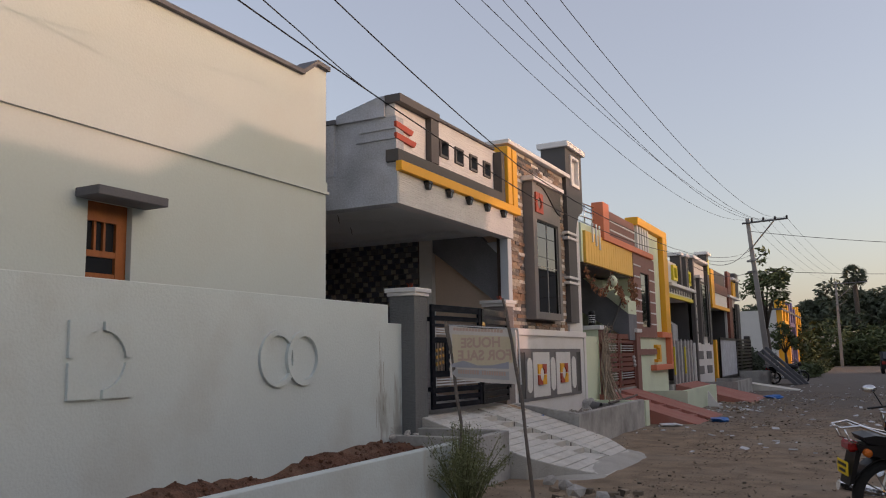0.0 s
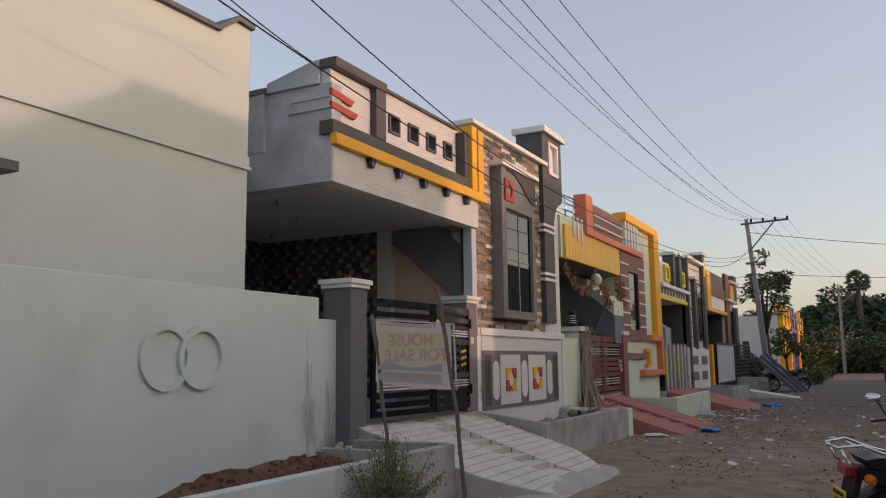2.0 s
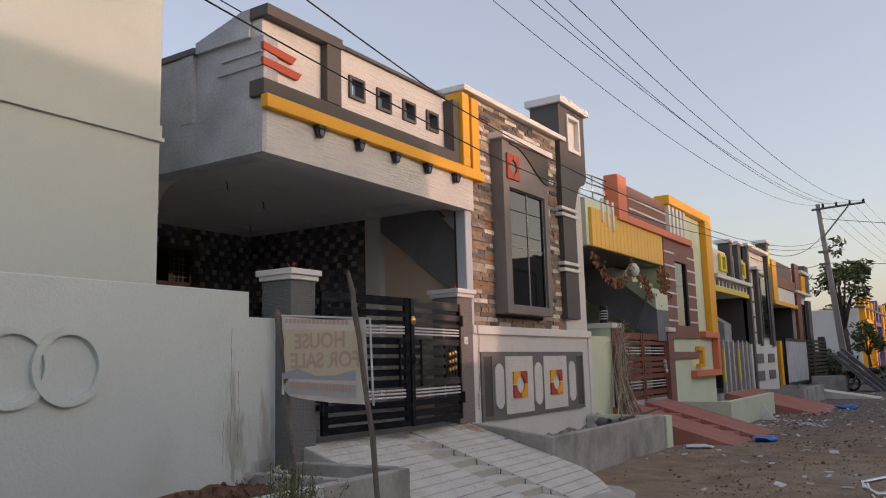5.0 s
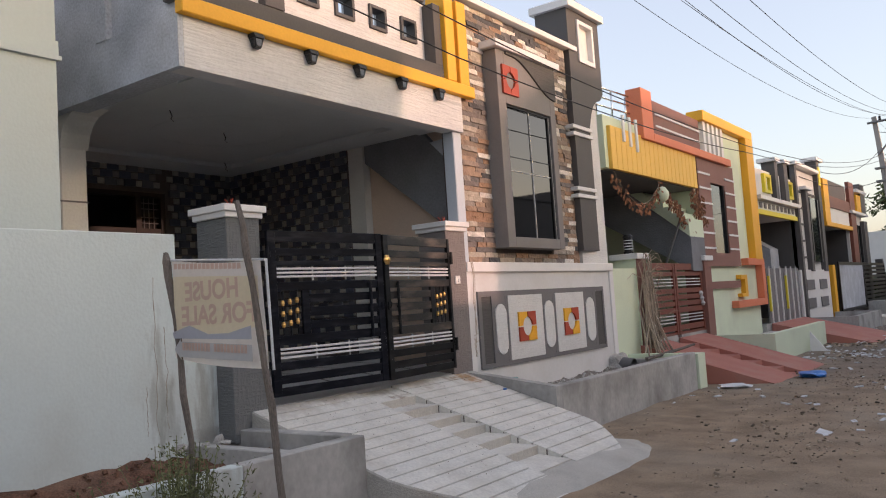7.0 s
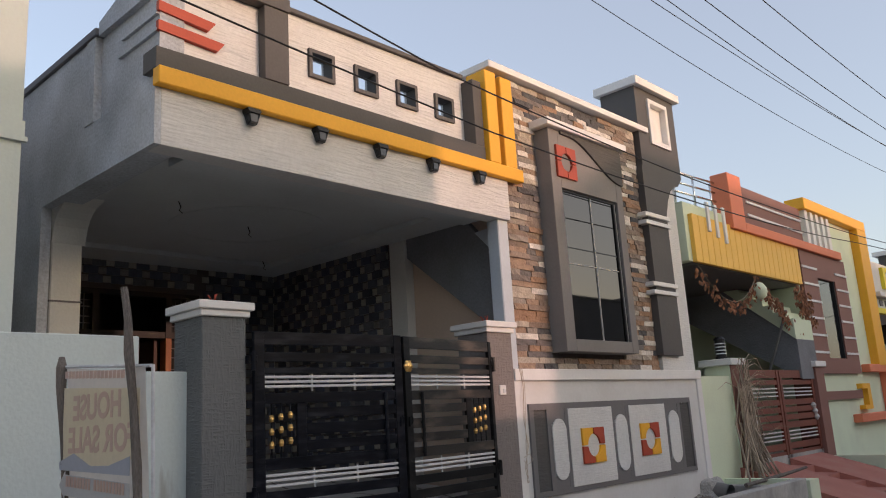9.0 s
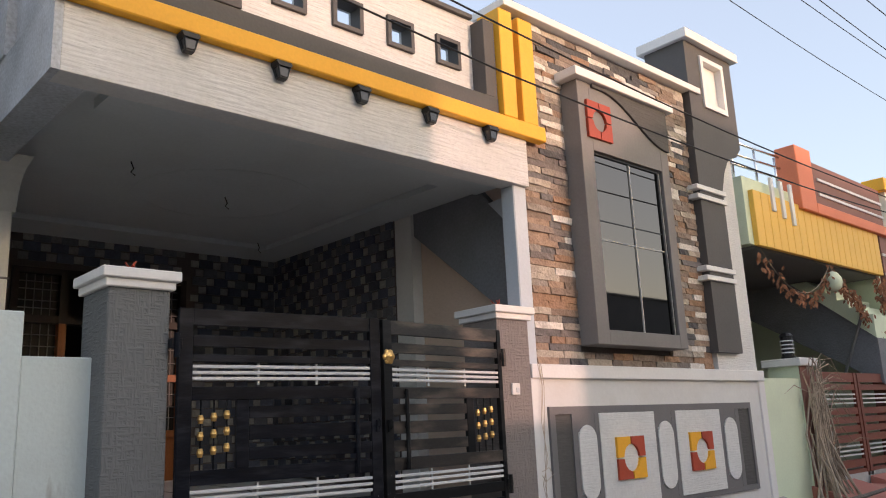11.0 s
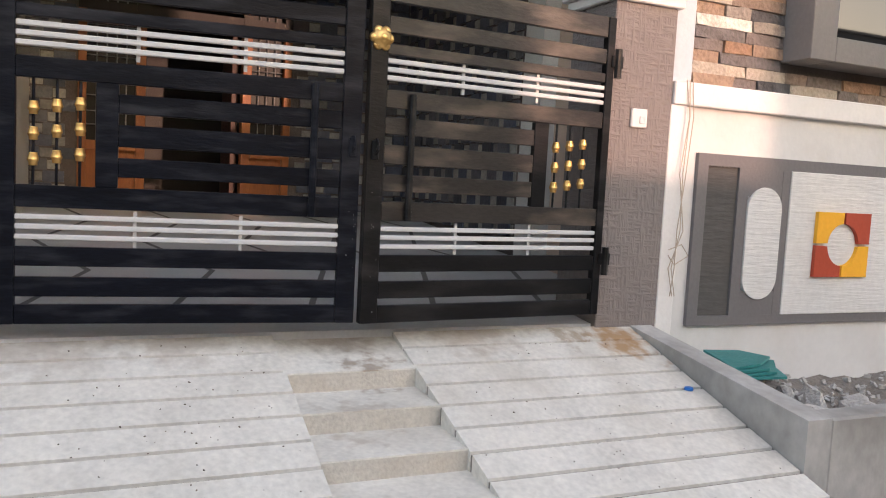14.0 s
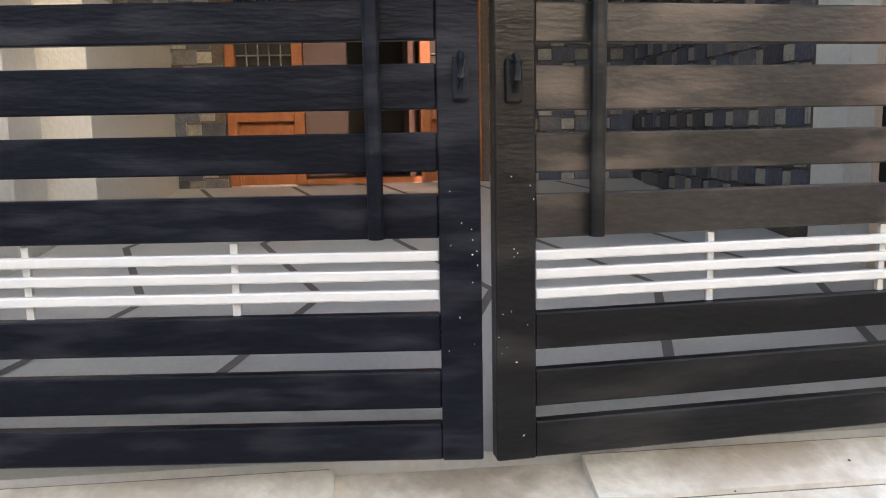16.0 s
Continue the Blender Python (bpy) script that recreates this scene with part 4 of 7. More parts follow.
# ---- main gate ----
def gate_leaf(width, mirrored, label, ups):
    """A leaf in its own frame: hinge at y=0, the free edge at y=width, outer face at x=+0.02; z from the ground up."""
    L = thing("gate_leaf", (0, 0, 0), label, "gate", "main gate leaves")

    GATE = GATE_WORN if mirrored else GATE_BLACK

    def fy(y0, y1):
        return (width - y1, width - y0) if mirrored else (y0, y1)

    def bar(name, y0, y1, z0, z1, mat, x0=-0.02, x1=0.02, parent=L, bevel=0.003):
        a, b = fy(y0, y1)
        return part(name, boxes((x0, x1, a, b, z0, z1), bevel=bevel), mat, parent)
    # y measured from the hinge for the left leaf and mirrored for the other
    hs = 0.045 if mirrored else 0.085
    bar("stile", 0, hs, 0.0, 1.46, GATE)
    bar("stile", width - 0.08, width, 0.0, 1.46, GATE)
    rails = [(0.0, 0.074), (0.106, 0.18), (0.222, 0.295), (0.443, 0.527), (0.922, 1.0), (1.145, 1.19), (1.235, 1.305), (1.362, 1.46)]
    for z0, z1 in rails:
        # upper rails of the right leaf take the paler, painted-in light
        bar("rail", hs, width - 0.08, z0, z1, GATE_LIT if mirrored and z0 > 0.4 else GATE, -0.015, 0.015)
    for zs in ((0.332, 0.371, 0.408), (1.048, 1.083, 1.119)):
        for z in zs:
            bar("white_bar", hs, width - 0.08, z - 0.010, z + 0.010, STEEL, -0.008, 0.014, bevel=0.003)
        for yy in ups:
            bar("upright_bar", yy, yy + 0.014, zs[0] - 0.036, zs[2] + 0.03, STEEL, -0.012, -0.002, bevel=0.0)
    bar("inner_stile", 0.36, 0.44, 0.527, 0.922, GATE, -0.015, 0.015)
    for z0, z1 in ((0.569, 0.643), (0.685, 0.769), (0.811, 0.885)):
        bar("slat", 0.44, width - 0.08, z0, z1, GATE_LIT if mirrored else GATE, -0.013, 0.013)
    # rod handle near the free edge
    a, b = fy(width - 0.215, width - 0.18)
    yc = (a + b) / 2
    H = part("rod", tube(bmesh.new(), [(0.035, yc, 0.445), (0.035, yc, 0.985)], 0.0155, 10), GATE, L, smooth=False)
    for z in (0.485, 0.6, 0.73, 0.96):
        part("bracket", tube(bmesh.new(), [(0.01, yc, z), (0.04, yc, z)], 0.01, 6), GATE, H)
    # bead panel
    for c in range(3):
        a, b = fy(0.145 + 0.08 * c - 0.006, 0.145 + 0.08 * c + 0.006)
        yc = (a + b) / 2
        rod = part("bead_rod", tube(bmesh.new(), [(0, yc, 0.52), (0, yc, 0.925)], 0.0055, 6), GATE, L)
        for z in (0.635, 0.73, 0.825):
            lift = 0.012 * (c - 1) * (-1 if mirrored else 1)
            bm = lathe(bmesh.new(), [(0.005, -0.025), (0.0145, -0.0245), (0.0155, -0.022), (0.0160, -0.013), (0.0165, -0.011), (0.0205, -0.004), (0.0210, -0.001), (0.0195, 0.001), (0.0195, 0.003), (0.0150, 0.019), (0.0155, 0.0205), (0.0145, 0.0245), (0.005, 0.025)], (0, yc, z + lift), 12)
            part("bead", bm, BRASS, rod, smooth=True)
    # hinges on the post side
    for z in (0.28, 1.25):
        a, b = fy(-0.05, 0.02)
        bm = boxes((-0.03, 0.03, a, b, z - 0.03, z + 0.03), bevel=0.004)
        tube(bm, [(0.03, (a + b) / 2, z - 0.08), (0.03, (a + b) / 2, z + 0.06)], 0.018, 8)
        part("hinge", bm, GATE, L)
    a, b = fy(width - 0.05, width - 0.02)
    bm = boxes((0.018, 0.035, a, b, 0.70, 0.78), bevel=0.003)
    tube(bm, [(0.04, (a + b) / 2, 0.72), (0.055, (a + b) / 2, 0.74), (0.055, (a + b) / 2, 0.77), (0.04, (a + b) / 2, 0.785)], 0.007, 6)
    part("latch_eye", bm, GATE, L)
    rr = random.Random(12 + mirrored)
    ms = []
    for _ in range(14):
        a = fy(width - abs(rr.gauss(0.03, 0.03)) - 0.004, width)[1 if mirrored else 0]
        s = rr.uniform(0.0008, 0.0022)
        ms.append(Matrix.LocRotScale((0.0203, min(max(a, 0.004), width - 0.004), abs(rr.gauss(0.3, 0.16)) + 0.02), Euler((rr.uniform(0, 3), 0, 0)), (0.0006, s, s * rr.uniform(0.8, 2.5))))
    spots = new("paint_specks", blocks_mesh("paint_specks", ms, PALE_PLASTIC))
    spots.parent = L
    tagged(spots, kind="stuff")
    if mirrored:
        a, b = fy(width - 0.09, width)
        bm = lathe(bmesh.new(), [(0.008, 0.056), (0.016, 0.052), (0.02, 0.044), (0.026, 0.046), (0.03, 0.038), (0.042, 0.034), (0.046, 0.018)], (0, (a + b) / 2, 1.205), 20, "x")
        yc = (a + b) / 2
        ros = part("rosette", bm, BRASS, L, "flower-shaped gold-coloured rosette", smooth=True)
        for k in range(6):
            ca, sa = math.cos(math.pi * k / 3), math.sin(math.pi * k / 3)
            part("petal", lathe(bmesh.new(), [(0.004, 0.036), (0.014, 0.034), (0.02, 0.028), (0.022, 0.019)], (0, yc + 0.034 * ca, 1.205 + 0.034 * sa), 12, "x"), BRASS, ros, smooth=True)
    return L


def place_leaf(L, width, hinge, free, mirrored, z):
    """Lay a leaf between the hinge and its free edge."""
    d = Vector((free[0] - hinge[0], free[1] - hinge[1], 0))
    if mirrored:
        start = Vector((free[0], free[1], z))
        ang = math.degrees(math.atan2(-(hinge[0] - free[0]), hinge[1] - free[1]))
    else:
        start = Vector((hinge[0], hinge[1], z))
        ang = math.degrees(math.atan2(-d.x, d.y))
    L.matrix_basis = pose(start.x, start.y, start.z, 0, 0, ang)


LEFT = gate_leaf(1.38, False, "black steel gate leaf with white bars and gold beads", (0.498, 0.898))
place_leaf(LEFT, 1.38, (-5.36, 9.92), (-5.23, 11.298), False, 0.878)
RIGHT = gate_leaf(1.285, True, "weathered black steel gate leaf with a gold rosette", (0.422, 0.82))
place_leaf(RIGHT, 1.285, (-5.34, 12.60), (-5.23, 11.318), True, 0.872)

# ---- sign on two sticks ----
S = thing("sale_sign", (-3.76, 8.1, 0.3), "faded sale banner on two crooked sticks seen from behind", "sign")
bm = bmesh.new()
n = 12
vs = []
for i in range(n + 1):
    f = i / n
    x = -4.14 + 0.81 * f
    zt, zb = 1.95 - 0.065 * f, 1.37 - 0.075 * f
    sag = 0.015 * math.sin(math.pi * f)
    vs.append([bm.verts.new((x, 8.10 + 0.012 * math.sin(5 * f + 0.5 * k), zt - sag - (zt - zb) * k / 6)) for k in range(7)])
for i in range(n):
    for k in range(6):
        bm.faces.new((vs[i][k], vs[i + 1][k], vs[i + 1][k + 1], vs[i][k + 1]))
bmesh.ops.solidify(bm, geom=bm.faces[:], thickness=0.004)
cloth = part("banner", bm, BANNER, S, "cream printed cloth banner, print showing through")
part("buff_field", prism(bmesh.new(), [(-4.09, 1.85), (-3.34, 1.80), (-3.34, 1.53), (-3.6, 1.50), (-3.78, 1.50), (-3.95, 1.55), (-4.09, 1.52)], "y", 8.0725, 8.0735), BANNER_YELLOW, cloth)
part("blue_wave", prism(bmesh.new(), [(-4.11, 1.52), (-3.95, 1.555), (-3.78, 1.50), (-3.6, 1.50), (-3.41, 1.535), (-3.41, 1.46), (-4.10, 1.485)], "y", 8.068, 8.070), BANNER_BLUE, cloth)
part("white_arrow", prism(bmesh.new(), [(-4.10, 1.42), (-4.04, 1.48), (-4.04, 1.465), (-3.41, 1.43), (-3.41, 1.34), (-4.04, 1.375), (-4.04, 1.36)], "y", 8.069, 8.071), LIGHT_INK, cloth)


def lettering(text, x_right, z, size, mat, parent, y):
    """Mirrored words, as the print shows through the back of the cloth."""
    cu = bpy.data.curves.new("words", "FONT")
    cu.body, cu.size, cu.extrude, cu.align_x, cu.offset = text, size, 0.0008, "LEFT", 0.0045
    ob = bpy.data.objects.new("words", cu)
    me = bpy.data.meshes.new_from_object(ob)
    bpy.data.objects.remove(ob)
    me.transform(Matrix.Translation((x_right, y, z)) @ Matrix.Rotation(radians(180), 4, "Z") @ Matrix.Rotation(radians(90), 4, "X"))
    me.transform(Matrix.Translation(-BASE[parent]))
    me.materials.append(mat)
    o = new("lettering", me)
    o.parent = parent
    BASE[o] = BASE[parent]


lettering("HOUSE", -3.50, 1.70, 0.15, BANNER_INK, cloth, 8.072)
lettering("FOR SALE", -3.37, 1.56, 0.152, BANNER_INK, cloth, 8.072)
bm = bmesh.new()
for i in range(20):
    if i not in (10,):
        box(bm, -3.45 - 0.029 * i - 0.02, -3.45 - 0.029 * i, 8.066, 8.068, 1.385 + 0.0015 * i, 1.43 + 0.0015 * i)
part("small_print", bm, BANNER_INK, cloth, kind="stuff")
bm = bmesh.new()
for i in range(16):
    box(bm, -3.47 - 0.038 * i - 0.03, -3.47 - 0.038 * i, 8.066, 8.068, 1.85 + 0.0028 * i, 1.882 + 0.0028 * i)
part("small_print", bm, BANNER_INK, cloth, kind="stuff")
tube_pts = [(-3.995, 8.08, 0.3), (-4.012, 8.085, 0.62), (-4.005, 8.09, 0.88), (-4.05, 8.08, 1.15), (-4.075, 8.09, 1.36), (-4.095, 8.085, 1.6), (-4.15, 8.08, 1.86), (-4.165, 8.085, 1.95), (-4.18, 8.09, 2.0)]
part("stick", tube(bmesh.new(), tube_pts, [0.018, 0.02, 0.017, 0.021, 0.018, 0.02, 0.024, 0.026, 0.014], 8), STICK, S)
tube_pts = [(-3.17, 8.08, 0.0), (-3.205, 8.075, 0.4), (-3.235, 8.06, 0.75), (-3.262, 8.06, 1.1), (-3.30, 8.055, 1.32), (-3.33, 8.06, 1.5), (-3.362, 8.055, 1.75), (-3.40, 8.05, 1.95), (-3.412, 8.05, 2.08), (-3.455, 8.05, 2.22)]
part("stick", tube(bmesh.new(), tube_pts, [0.02, 0.022, 0.018, 0.021, 0.017, 0.02, 0.017, 0.021, 0.017, 0.015], 8), STICK, S)
part("top_lath", tube(bmesh.new(), [(-4.17, 8.1, 1.955), (-3.305, 8.1, 1.885)], 0.008, 6), PALE_PLASTIC, S)
part("end_lath", tube(bmesh.new(), [(-3.31, 8.11, 1.89), (-3.29, 8.11, 1.29)], 0.008, 6), PALE_PLASTIC, S)

# ---- buildings across the street, outside the view, that close it and cast its shade ----
def far_block(x0, x1, y0, y1, z):
    H = thing("house", ((x0 + x1) / 2, (y0 + y1) / 2, 0), "plain plastered house across the street", "house", "houses across the street")
    part("wall", boxes((x0, x1, y0, y1, 0, z)), SHADE_WALL, H)
    part("parapet_edge", boxes((x0 - 0.06, x0 + 0.2, y0, y1, z, z + 0.08)), CAP_DARK, H)
    for k in range(int((y1 - y0) // 3)):
        part("window", boxes((x0 - 0.03, x0 + 0.02, y0 + 1 + 3 * k, y0 + 2.1 + 3 * k, 1.3, 2.5)), GLASS, H)


def shade_y(y, x, xb):
    return y + (xb - x) * math.tan(radians(SUN_AZ))


def shade_z(z, x, xb):
    return z + (xb - x) / math.cos(radians(SUN_AZ)) * math.tan(radians(SUN_EL))


XB = 9.0
for ya, yb, z in ((-30, -6.2, 4.0), (-6, shade_y(6.79, -6.13, XB), shade_z(3.43, -6.13, XB) - 0.08), (shade_y(6.79, -6.13, XB) + 0.02, shade_y(12.05, -5.4, XB), shade_z(4.30, -6.13, XB) - 0.08),
                  (shade_y(12.05, -5.4, XB) + 0.02, shade_y(14.5, -5.4, XB), shade_z(1.5, -5.4, XB)), (shade_y(14.5, -5.4, XB) + 0.02, shade_y(15.7, -5.4, XB), shade_z(0.8, -5.4, XB)), (shade_y(15.7, -5.4, XB) + 0.02, 30, shade_z(5.0, -5.4, XB)), (30.1, 44, 6.5), (44.2, 62, 7.5)):
    far_block(XB, XB + 8, ya, yb, z)

# ---- next houses along the street ----
h = thing("house", (-8, 22, 0), "pale green house with yellow, brown and coral trim", "house")
X = -5.5
part("wall", boxes((-13, X - 0.05, 21.85, 26.0, 0, 5.2), (-13, -9.5, 17.5, 21.85, 0, 5.0), (-9.5, -5.9, 17.5, 17.65, 0.4, 3.7)), PALE_GREEN, h)
part("canopy", boxes((-9.5, X - 0.03, 17.5, 21.85, 3.70, 4.6)), PALE_GREEN, h, "pale green canopy over the entrance")
# grey sheet under the canopy, its colour standing in for the shadow there
part("shade_grey_soffit", boxes((-9.48, X - 0.05, 17.67, 21.84, 3.66, 3.698)), MID_GREY, h)
for i in range(20):
    part("yellow_fascia_slat", box(bmesh.new(), X - 0.03, X + 0.04, 17.62 + 0.21 * i, 17.82 + 0.21 * i, 3.68, 4.42, bevel=0.006), FASCIA, h)
for i in range(3):
    part("white_finger", boxes((X + 0.04, X + 0.07, 18.1 + 0.28 * i, 18.18 + 0.28 * i, 4.2 - 0.06 * i, 4.66)), WHITE, h)
part("coral_band", boxes((X - 0.2, X + 0.1, 18.95, 19.45, 4.36, 5.3), (X - 0.2, X + 0.1, 19.45, 24.1, 4.36, 4.52), bevel=0.01), ORANGE, h, "coral orange parapet trim")
part("brown_parapet", boxes((X - 0.2, X, 19.45, 22.3, 4.52, 5.2)), BROWN, h)
part("white_line", boxes((X, X + 0.02, 19.8, 22.3, 4.93, 4.97), (X, X + 0.02, 19.8, 22.3, 4.7, 4.74)), WHITE, h)
part("yellow_frame", boxes((X - 0.25, X + 0.12, 22.3, 26.0, 5.2, 5.42), (X - 0.25, X + 0.12, 25.4, 26.0, 2.2, 5.2), bevel=0.01), YELLOW, h, "golden yellow angular frame")
for i in range(5):
    part("white_louvre", boxes((X - 0.05, X + 0.05, 22.45 + 0.3 * i, 22.6 + 0.3 * i, 4.52, 5.2)), WHITE, h)
part("brown_panel", boxes((X - 0.05, X + 0.03, 21.9, 22.68, 2.05, 4.36), (X - 0.05, X + 0.03, 23.66, 24.4, 2.05, 4.36), (X - 0.05, X + 0.03, 22.68, 23.66, 3.88, 4.36), (X - 0.05, X + 0.03, 22.68, 23.66, 2.05, 2.34)), BROWN, h)
for i in range(6):
    z = 2.42 + 0.32 * i
    part("white_line", boxes((X + 0.03, X + 0.05, 21.9, 22.66, z, z + 0.04), (X + 0.03, X + 0.05, 23.68, 24.4, z, z + 0.04)), WHITE, h)
wnd = part("window", boxes((X - 0.04, X + 0.01, 22.68, 22.74, 2.34, 3.88), (X - 0.04, X + 0.01, 23.6, 23.66, 2.34, 3.88)), BLACK, h)
part("pane", boxes((X - 0.035, X - 0.03, 22.74, 23.6, 2.34, 3.88)), GLASS, wnd)
part("brown_strip", boxes((X - 0.05, X + 0.02, 21.85, 24.3, 1.56, 1.72)), BROWN, h)
part("coral_hook", boxes((X - 0.05, X + 0.12, 24.7, 26.1, 2.08, 2.24), (X - 0.05, X + 0.12, 25.85, 26.1, 1.26, 2.08), (X - 0.05, X + 0.12, 23.7, 26.1, 1.1, 1.26), bevel=0.01), ORANGE, h)
part("yellow_hook", boxes((X - 0.05, X + 0.06, 24.2, 24.7, 1.75, 1.85), (X - 0.05, X + 0.06, 24.5, 24.7, 1.42, 1.75), (X - 0.05, X + 0.06, 24.2, 24.7, 1.34, 1.42)), YELLOW, h)
bm = bmesh.new()
for z in (4.8, 4.95, 5.12):
    tube(bm, [(X - 0.15, 17.5, z), (X - 0.15, 18.95, z + 0.05)], 0.018, 8)
for y in (17.55, 18.2, 18.8):
    tube(bm, [(X - 0.15, y, 4.6), (X - 0.15, y, 5.13)], 0.018, 8)
part("roof_railing", bm, CHROME, h, "steel pipe roof railing", smooth=True)
saw = []
for k in range(9):
    saw += [(-5.42 - 0.165 * k, 2.86 + 0.14 * k), (-5.42 - 0.165 * k, 3.0 + 0.14 * k)]
saw = [q for q in saw if q[1] < 3.66]
stair2 = part("stair", prism(bmesh.new(), saw + [(-6.35, 3.65), (-6.62, 3.65), (-5.42, 2.64)], "y", 20.95, 21.8), PALE_GREEN, h, "pale green stepped stair flight")
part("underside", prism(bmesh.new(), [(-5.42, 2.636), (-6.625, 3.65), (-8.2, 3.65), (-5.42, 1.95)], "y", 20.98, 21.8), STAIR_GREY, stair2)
part("stair_rail", tube(bmesh.new(), [(-5.95, 20.9, 2.1), (-5.5, 20.9, 3.15)], 0.025, 8), IRON, stair2)
# thin grey sheet over the green back wall paints in the porch's shade
part("shade_grey_porch_sheet", boxes((-9.49, -9.48, 17.66, 21.84, 0.75, 3.66)), MID_GREY, h)
part("wall_lantern", lathe(bmesh.new(), [(0.05, 2.6), (0.11, 2.7), (0.11, 2.9), (0.04, 3.02)], (-5.95, 17.75, 0), 10), BROWN, h)
part("entrance_floor", boxes((-9.5, -5.45, 17.5, 21.85, 0.2, 0.75)), CONCRETE, h)

c = thing("compound_wall", (-5.5, 18, 0), "pale green boundary wall beside the brown gate", "wall", kind="structure")
part("wall", boxes((-5.62, -5.42, 17.16, 18.1, 0.3, 2.0)), PALE_GREEN, c)
for y0 in (18.1, 21.55):
    P = thing("gate_post", (-5.6, y0 + 0.2, 0.6), "pale green and brown gate post with a white cap and lamp", "gate post", "gate posts of the green house")
    part("shaft", boxes((-5.8, -5.4, y0, y0 + 0.4, 0.3, 2.16)), PALE_GREEN if y0 < 19 else BROWN, P)
    part("face", boxes((-5.4, -5.385, y0, y0 + 0.4, 0.5, 2.16)), BROWN, P)
    part("cap", boxes((-5.86, -5.34, y0 - 0.06, y0 + 0.46, 2.16, 2.26), bevel=0.008), WHITE, P)
    lampb = part("lamp", lathe(bmesh.new(), [(0.09, 2.26), (0.09, 2.3), (0.075, 2.3), (0.075, 2.55), (0.09, 2.56), (0.06, 2.6)], (-5.6, y0 + 0.2, 0), 12), BLACK, P, "round black louvred post lamp")
    for k in range(4):
        part("louvre", lathe(bmesh.new(), [(0.09, 2.34 + 0.05 * k), (0.085, 2.355 + 0.05 * k)], (-5.6, y0 + 0.2, 0), 12), PALE_PLASTIC, lampb)
for y0, y1 in ((18.52, 20.0), (20.04, 21.53)):
    G = thing("gate_leaf", (-5.5, y0, 0.7), "red-brown slatted steel gate leaf with chrome bars", "gate", "brown gate leaves")
    part("gate_frame", boxes((-5.5, -5.45, y0, y0 + 0.08, 0.7, 2.1), (-5.5, -5.45, y1 - 0.08, y1, 0.7, 2.1)), GATE_BROWN, G)
    for z0, z1 in ((0.7, 0.8), (0.83, 0.93), (1.16, 1.26), (1.29, 1.38), (1.41, 1.5), (1.53, 1.62), (1.86, 1.94), (1.97, 2.1)):
        part("slat", boxes((-5.49, -5.46, y0 + 0.08, y1 - 0.08, z0, z1)), GATE_BROWN, G)
    for z in (0.98, 1.04, 1.10, 1.67, 1.73, 1.79):
        part("chrome_bar", boxes((-5.48, -5.465, y0 + 0.08, y1 - 0.08, z, z + 0.022)), STEEL, G)
    for k in range(3):
        yy = (y0 + 0.2 if y0 < 19 else y1 - 0.2) + 0.04 * k
        part("bead", lathe(bmesh.new(), [(0.02, -0.05), (0.05, 0.0), (0.02, 0.05)], (-5.43, yy, 1.5 - 0.1 * k), 8), STEEL, G)

# ramp and planter of the green house
r = thing("ramp", (-4.3, 20, 0), "red oxide ramp with notched steps", "ramp", kind="structure")
for y0, y1 in ((18.05, 19.35), (19.9, 21.35)):
    part("slope", prism(bmesh.new(), [(-5.42, -0.1), (-3.25, -0.1), (-3.25, 0.05), (-5.42, 0.70)], "y", y0, y1), RED_RAMP, r)
for i in range(6):
    xa, xb = -5.42 + 0.36 * i, -5.06 + 0.36 * i
    zb = 0.70 - 0.30 * (xb + 5.42)
    part("step", prism(bmesh.new(), [(xa, -0.1), (xb, -0.1), (xb, zb - 0.003), (xa, zb + 0.005)], "y", 19.35, 19.9), RED_RAMP, r)
p = thing("planter", (-4.8, 24, 0), "pale green planter wall beside the red ramp", "planter", kind="structure")
part("wall", boxes((-4.3, -4.15, 21.6, 26.2, 0, 0.62), (-5.4, -4.3, 21.6, 21.75, 0, 0.62), (-4.4, -4.2, 17.3, 17.62, 0, 0.6), (-5.4, -4.402, 17.46, 17.60, 0, 0.6)), PALE_GREEN, p)
part("soil", boxes((-5.45, -4.3, 21.75, 26.2, 0, 0.42)), RUBBLE, p)

# house with yellow niches
h = thing("house", (-8, 30, 0), "grey and cream house with dark pillars and yellow niches", "house")
part("wall", boxes((-13, -5.5, 30.2, 34.0, 0, 5.0), (-13, -9.52, 26.1, 30.2, 0, 4.6), (-9.5, -5.9, 26.05, 26.2, 0.3, 3.4)), CREAM, h)
# dark sheets over the cream walls put the entrance's shade into colour
part("shade_dark_back_wall", boxes((-9.52, -9.5, 26.2, 30.2, 0.6, 3.42)), DARK_GREY, h, "entrance back wall coloured dark for its shade")
part("shade_dark_side_wall", boxes((-9.5, -5.6, 30.18, 30.198, 0.6, 3.42)), DARK_GREY, h)
part("stair_flight", prism(bmesh.new(), [(-6.0, 1.9), (-8.4, 3.4), (-7.2, 3.4), (-6.0, 2.6)], "y", 29.2, 30.1), GREY_PLASTER, h)
part("canopy", boxes((-9.5, -5.45, 26.05, 30.2, 3.42, 3.75)), CREAM, h)
part("yellow_edge", boxes((-5.5, -5.4, 26.05, 30.2, 3.38, 3.5)), BRIGHT_YELLOW, h)
part("white_edge", boxes((-5.6, -5.3, 26.05, 30.3, 3.75, 3.85)), WHITE, h)
part("parapet", boxes((-5.7, -5.5, 26.1, 30.2, 3.85, 4.6)), CREAM, h)
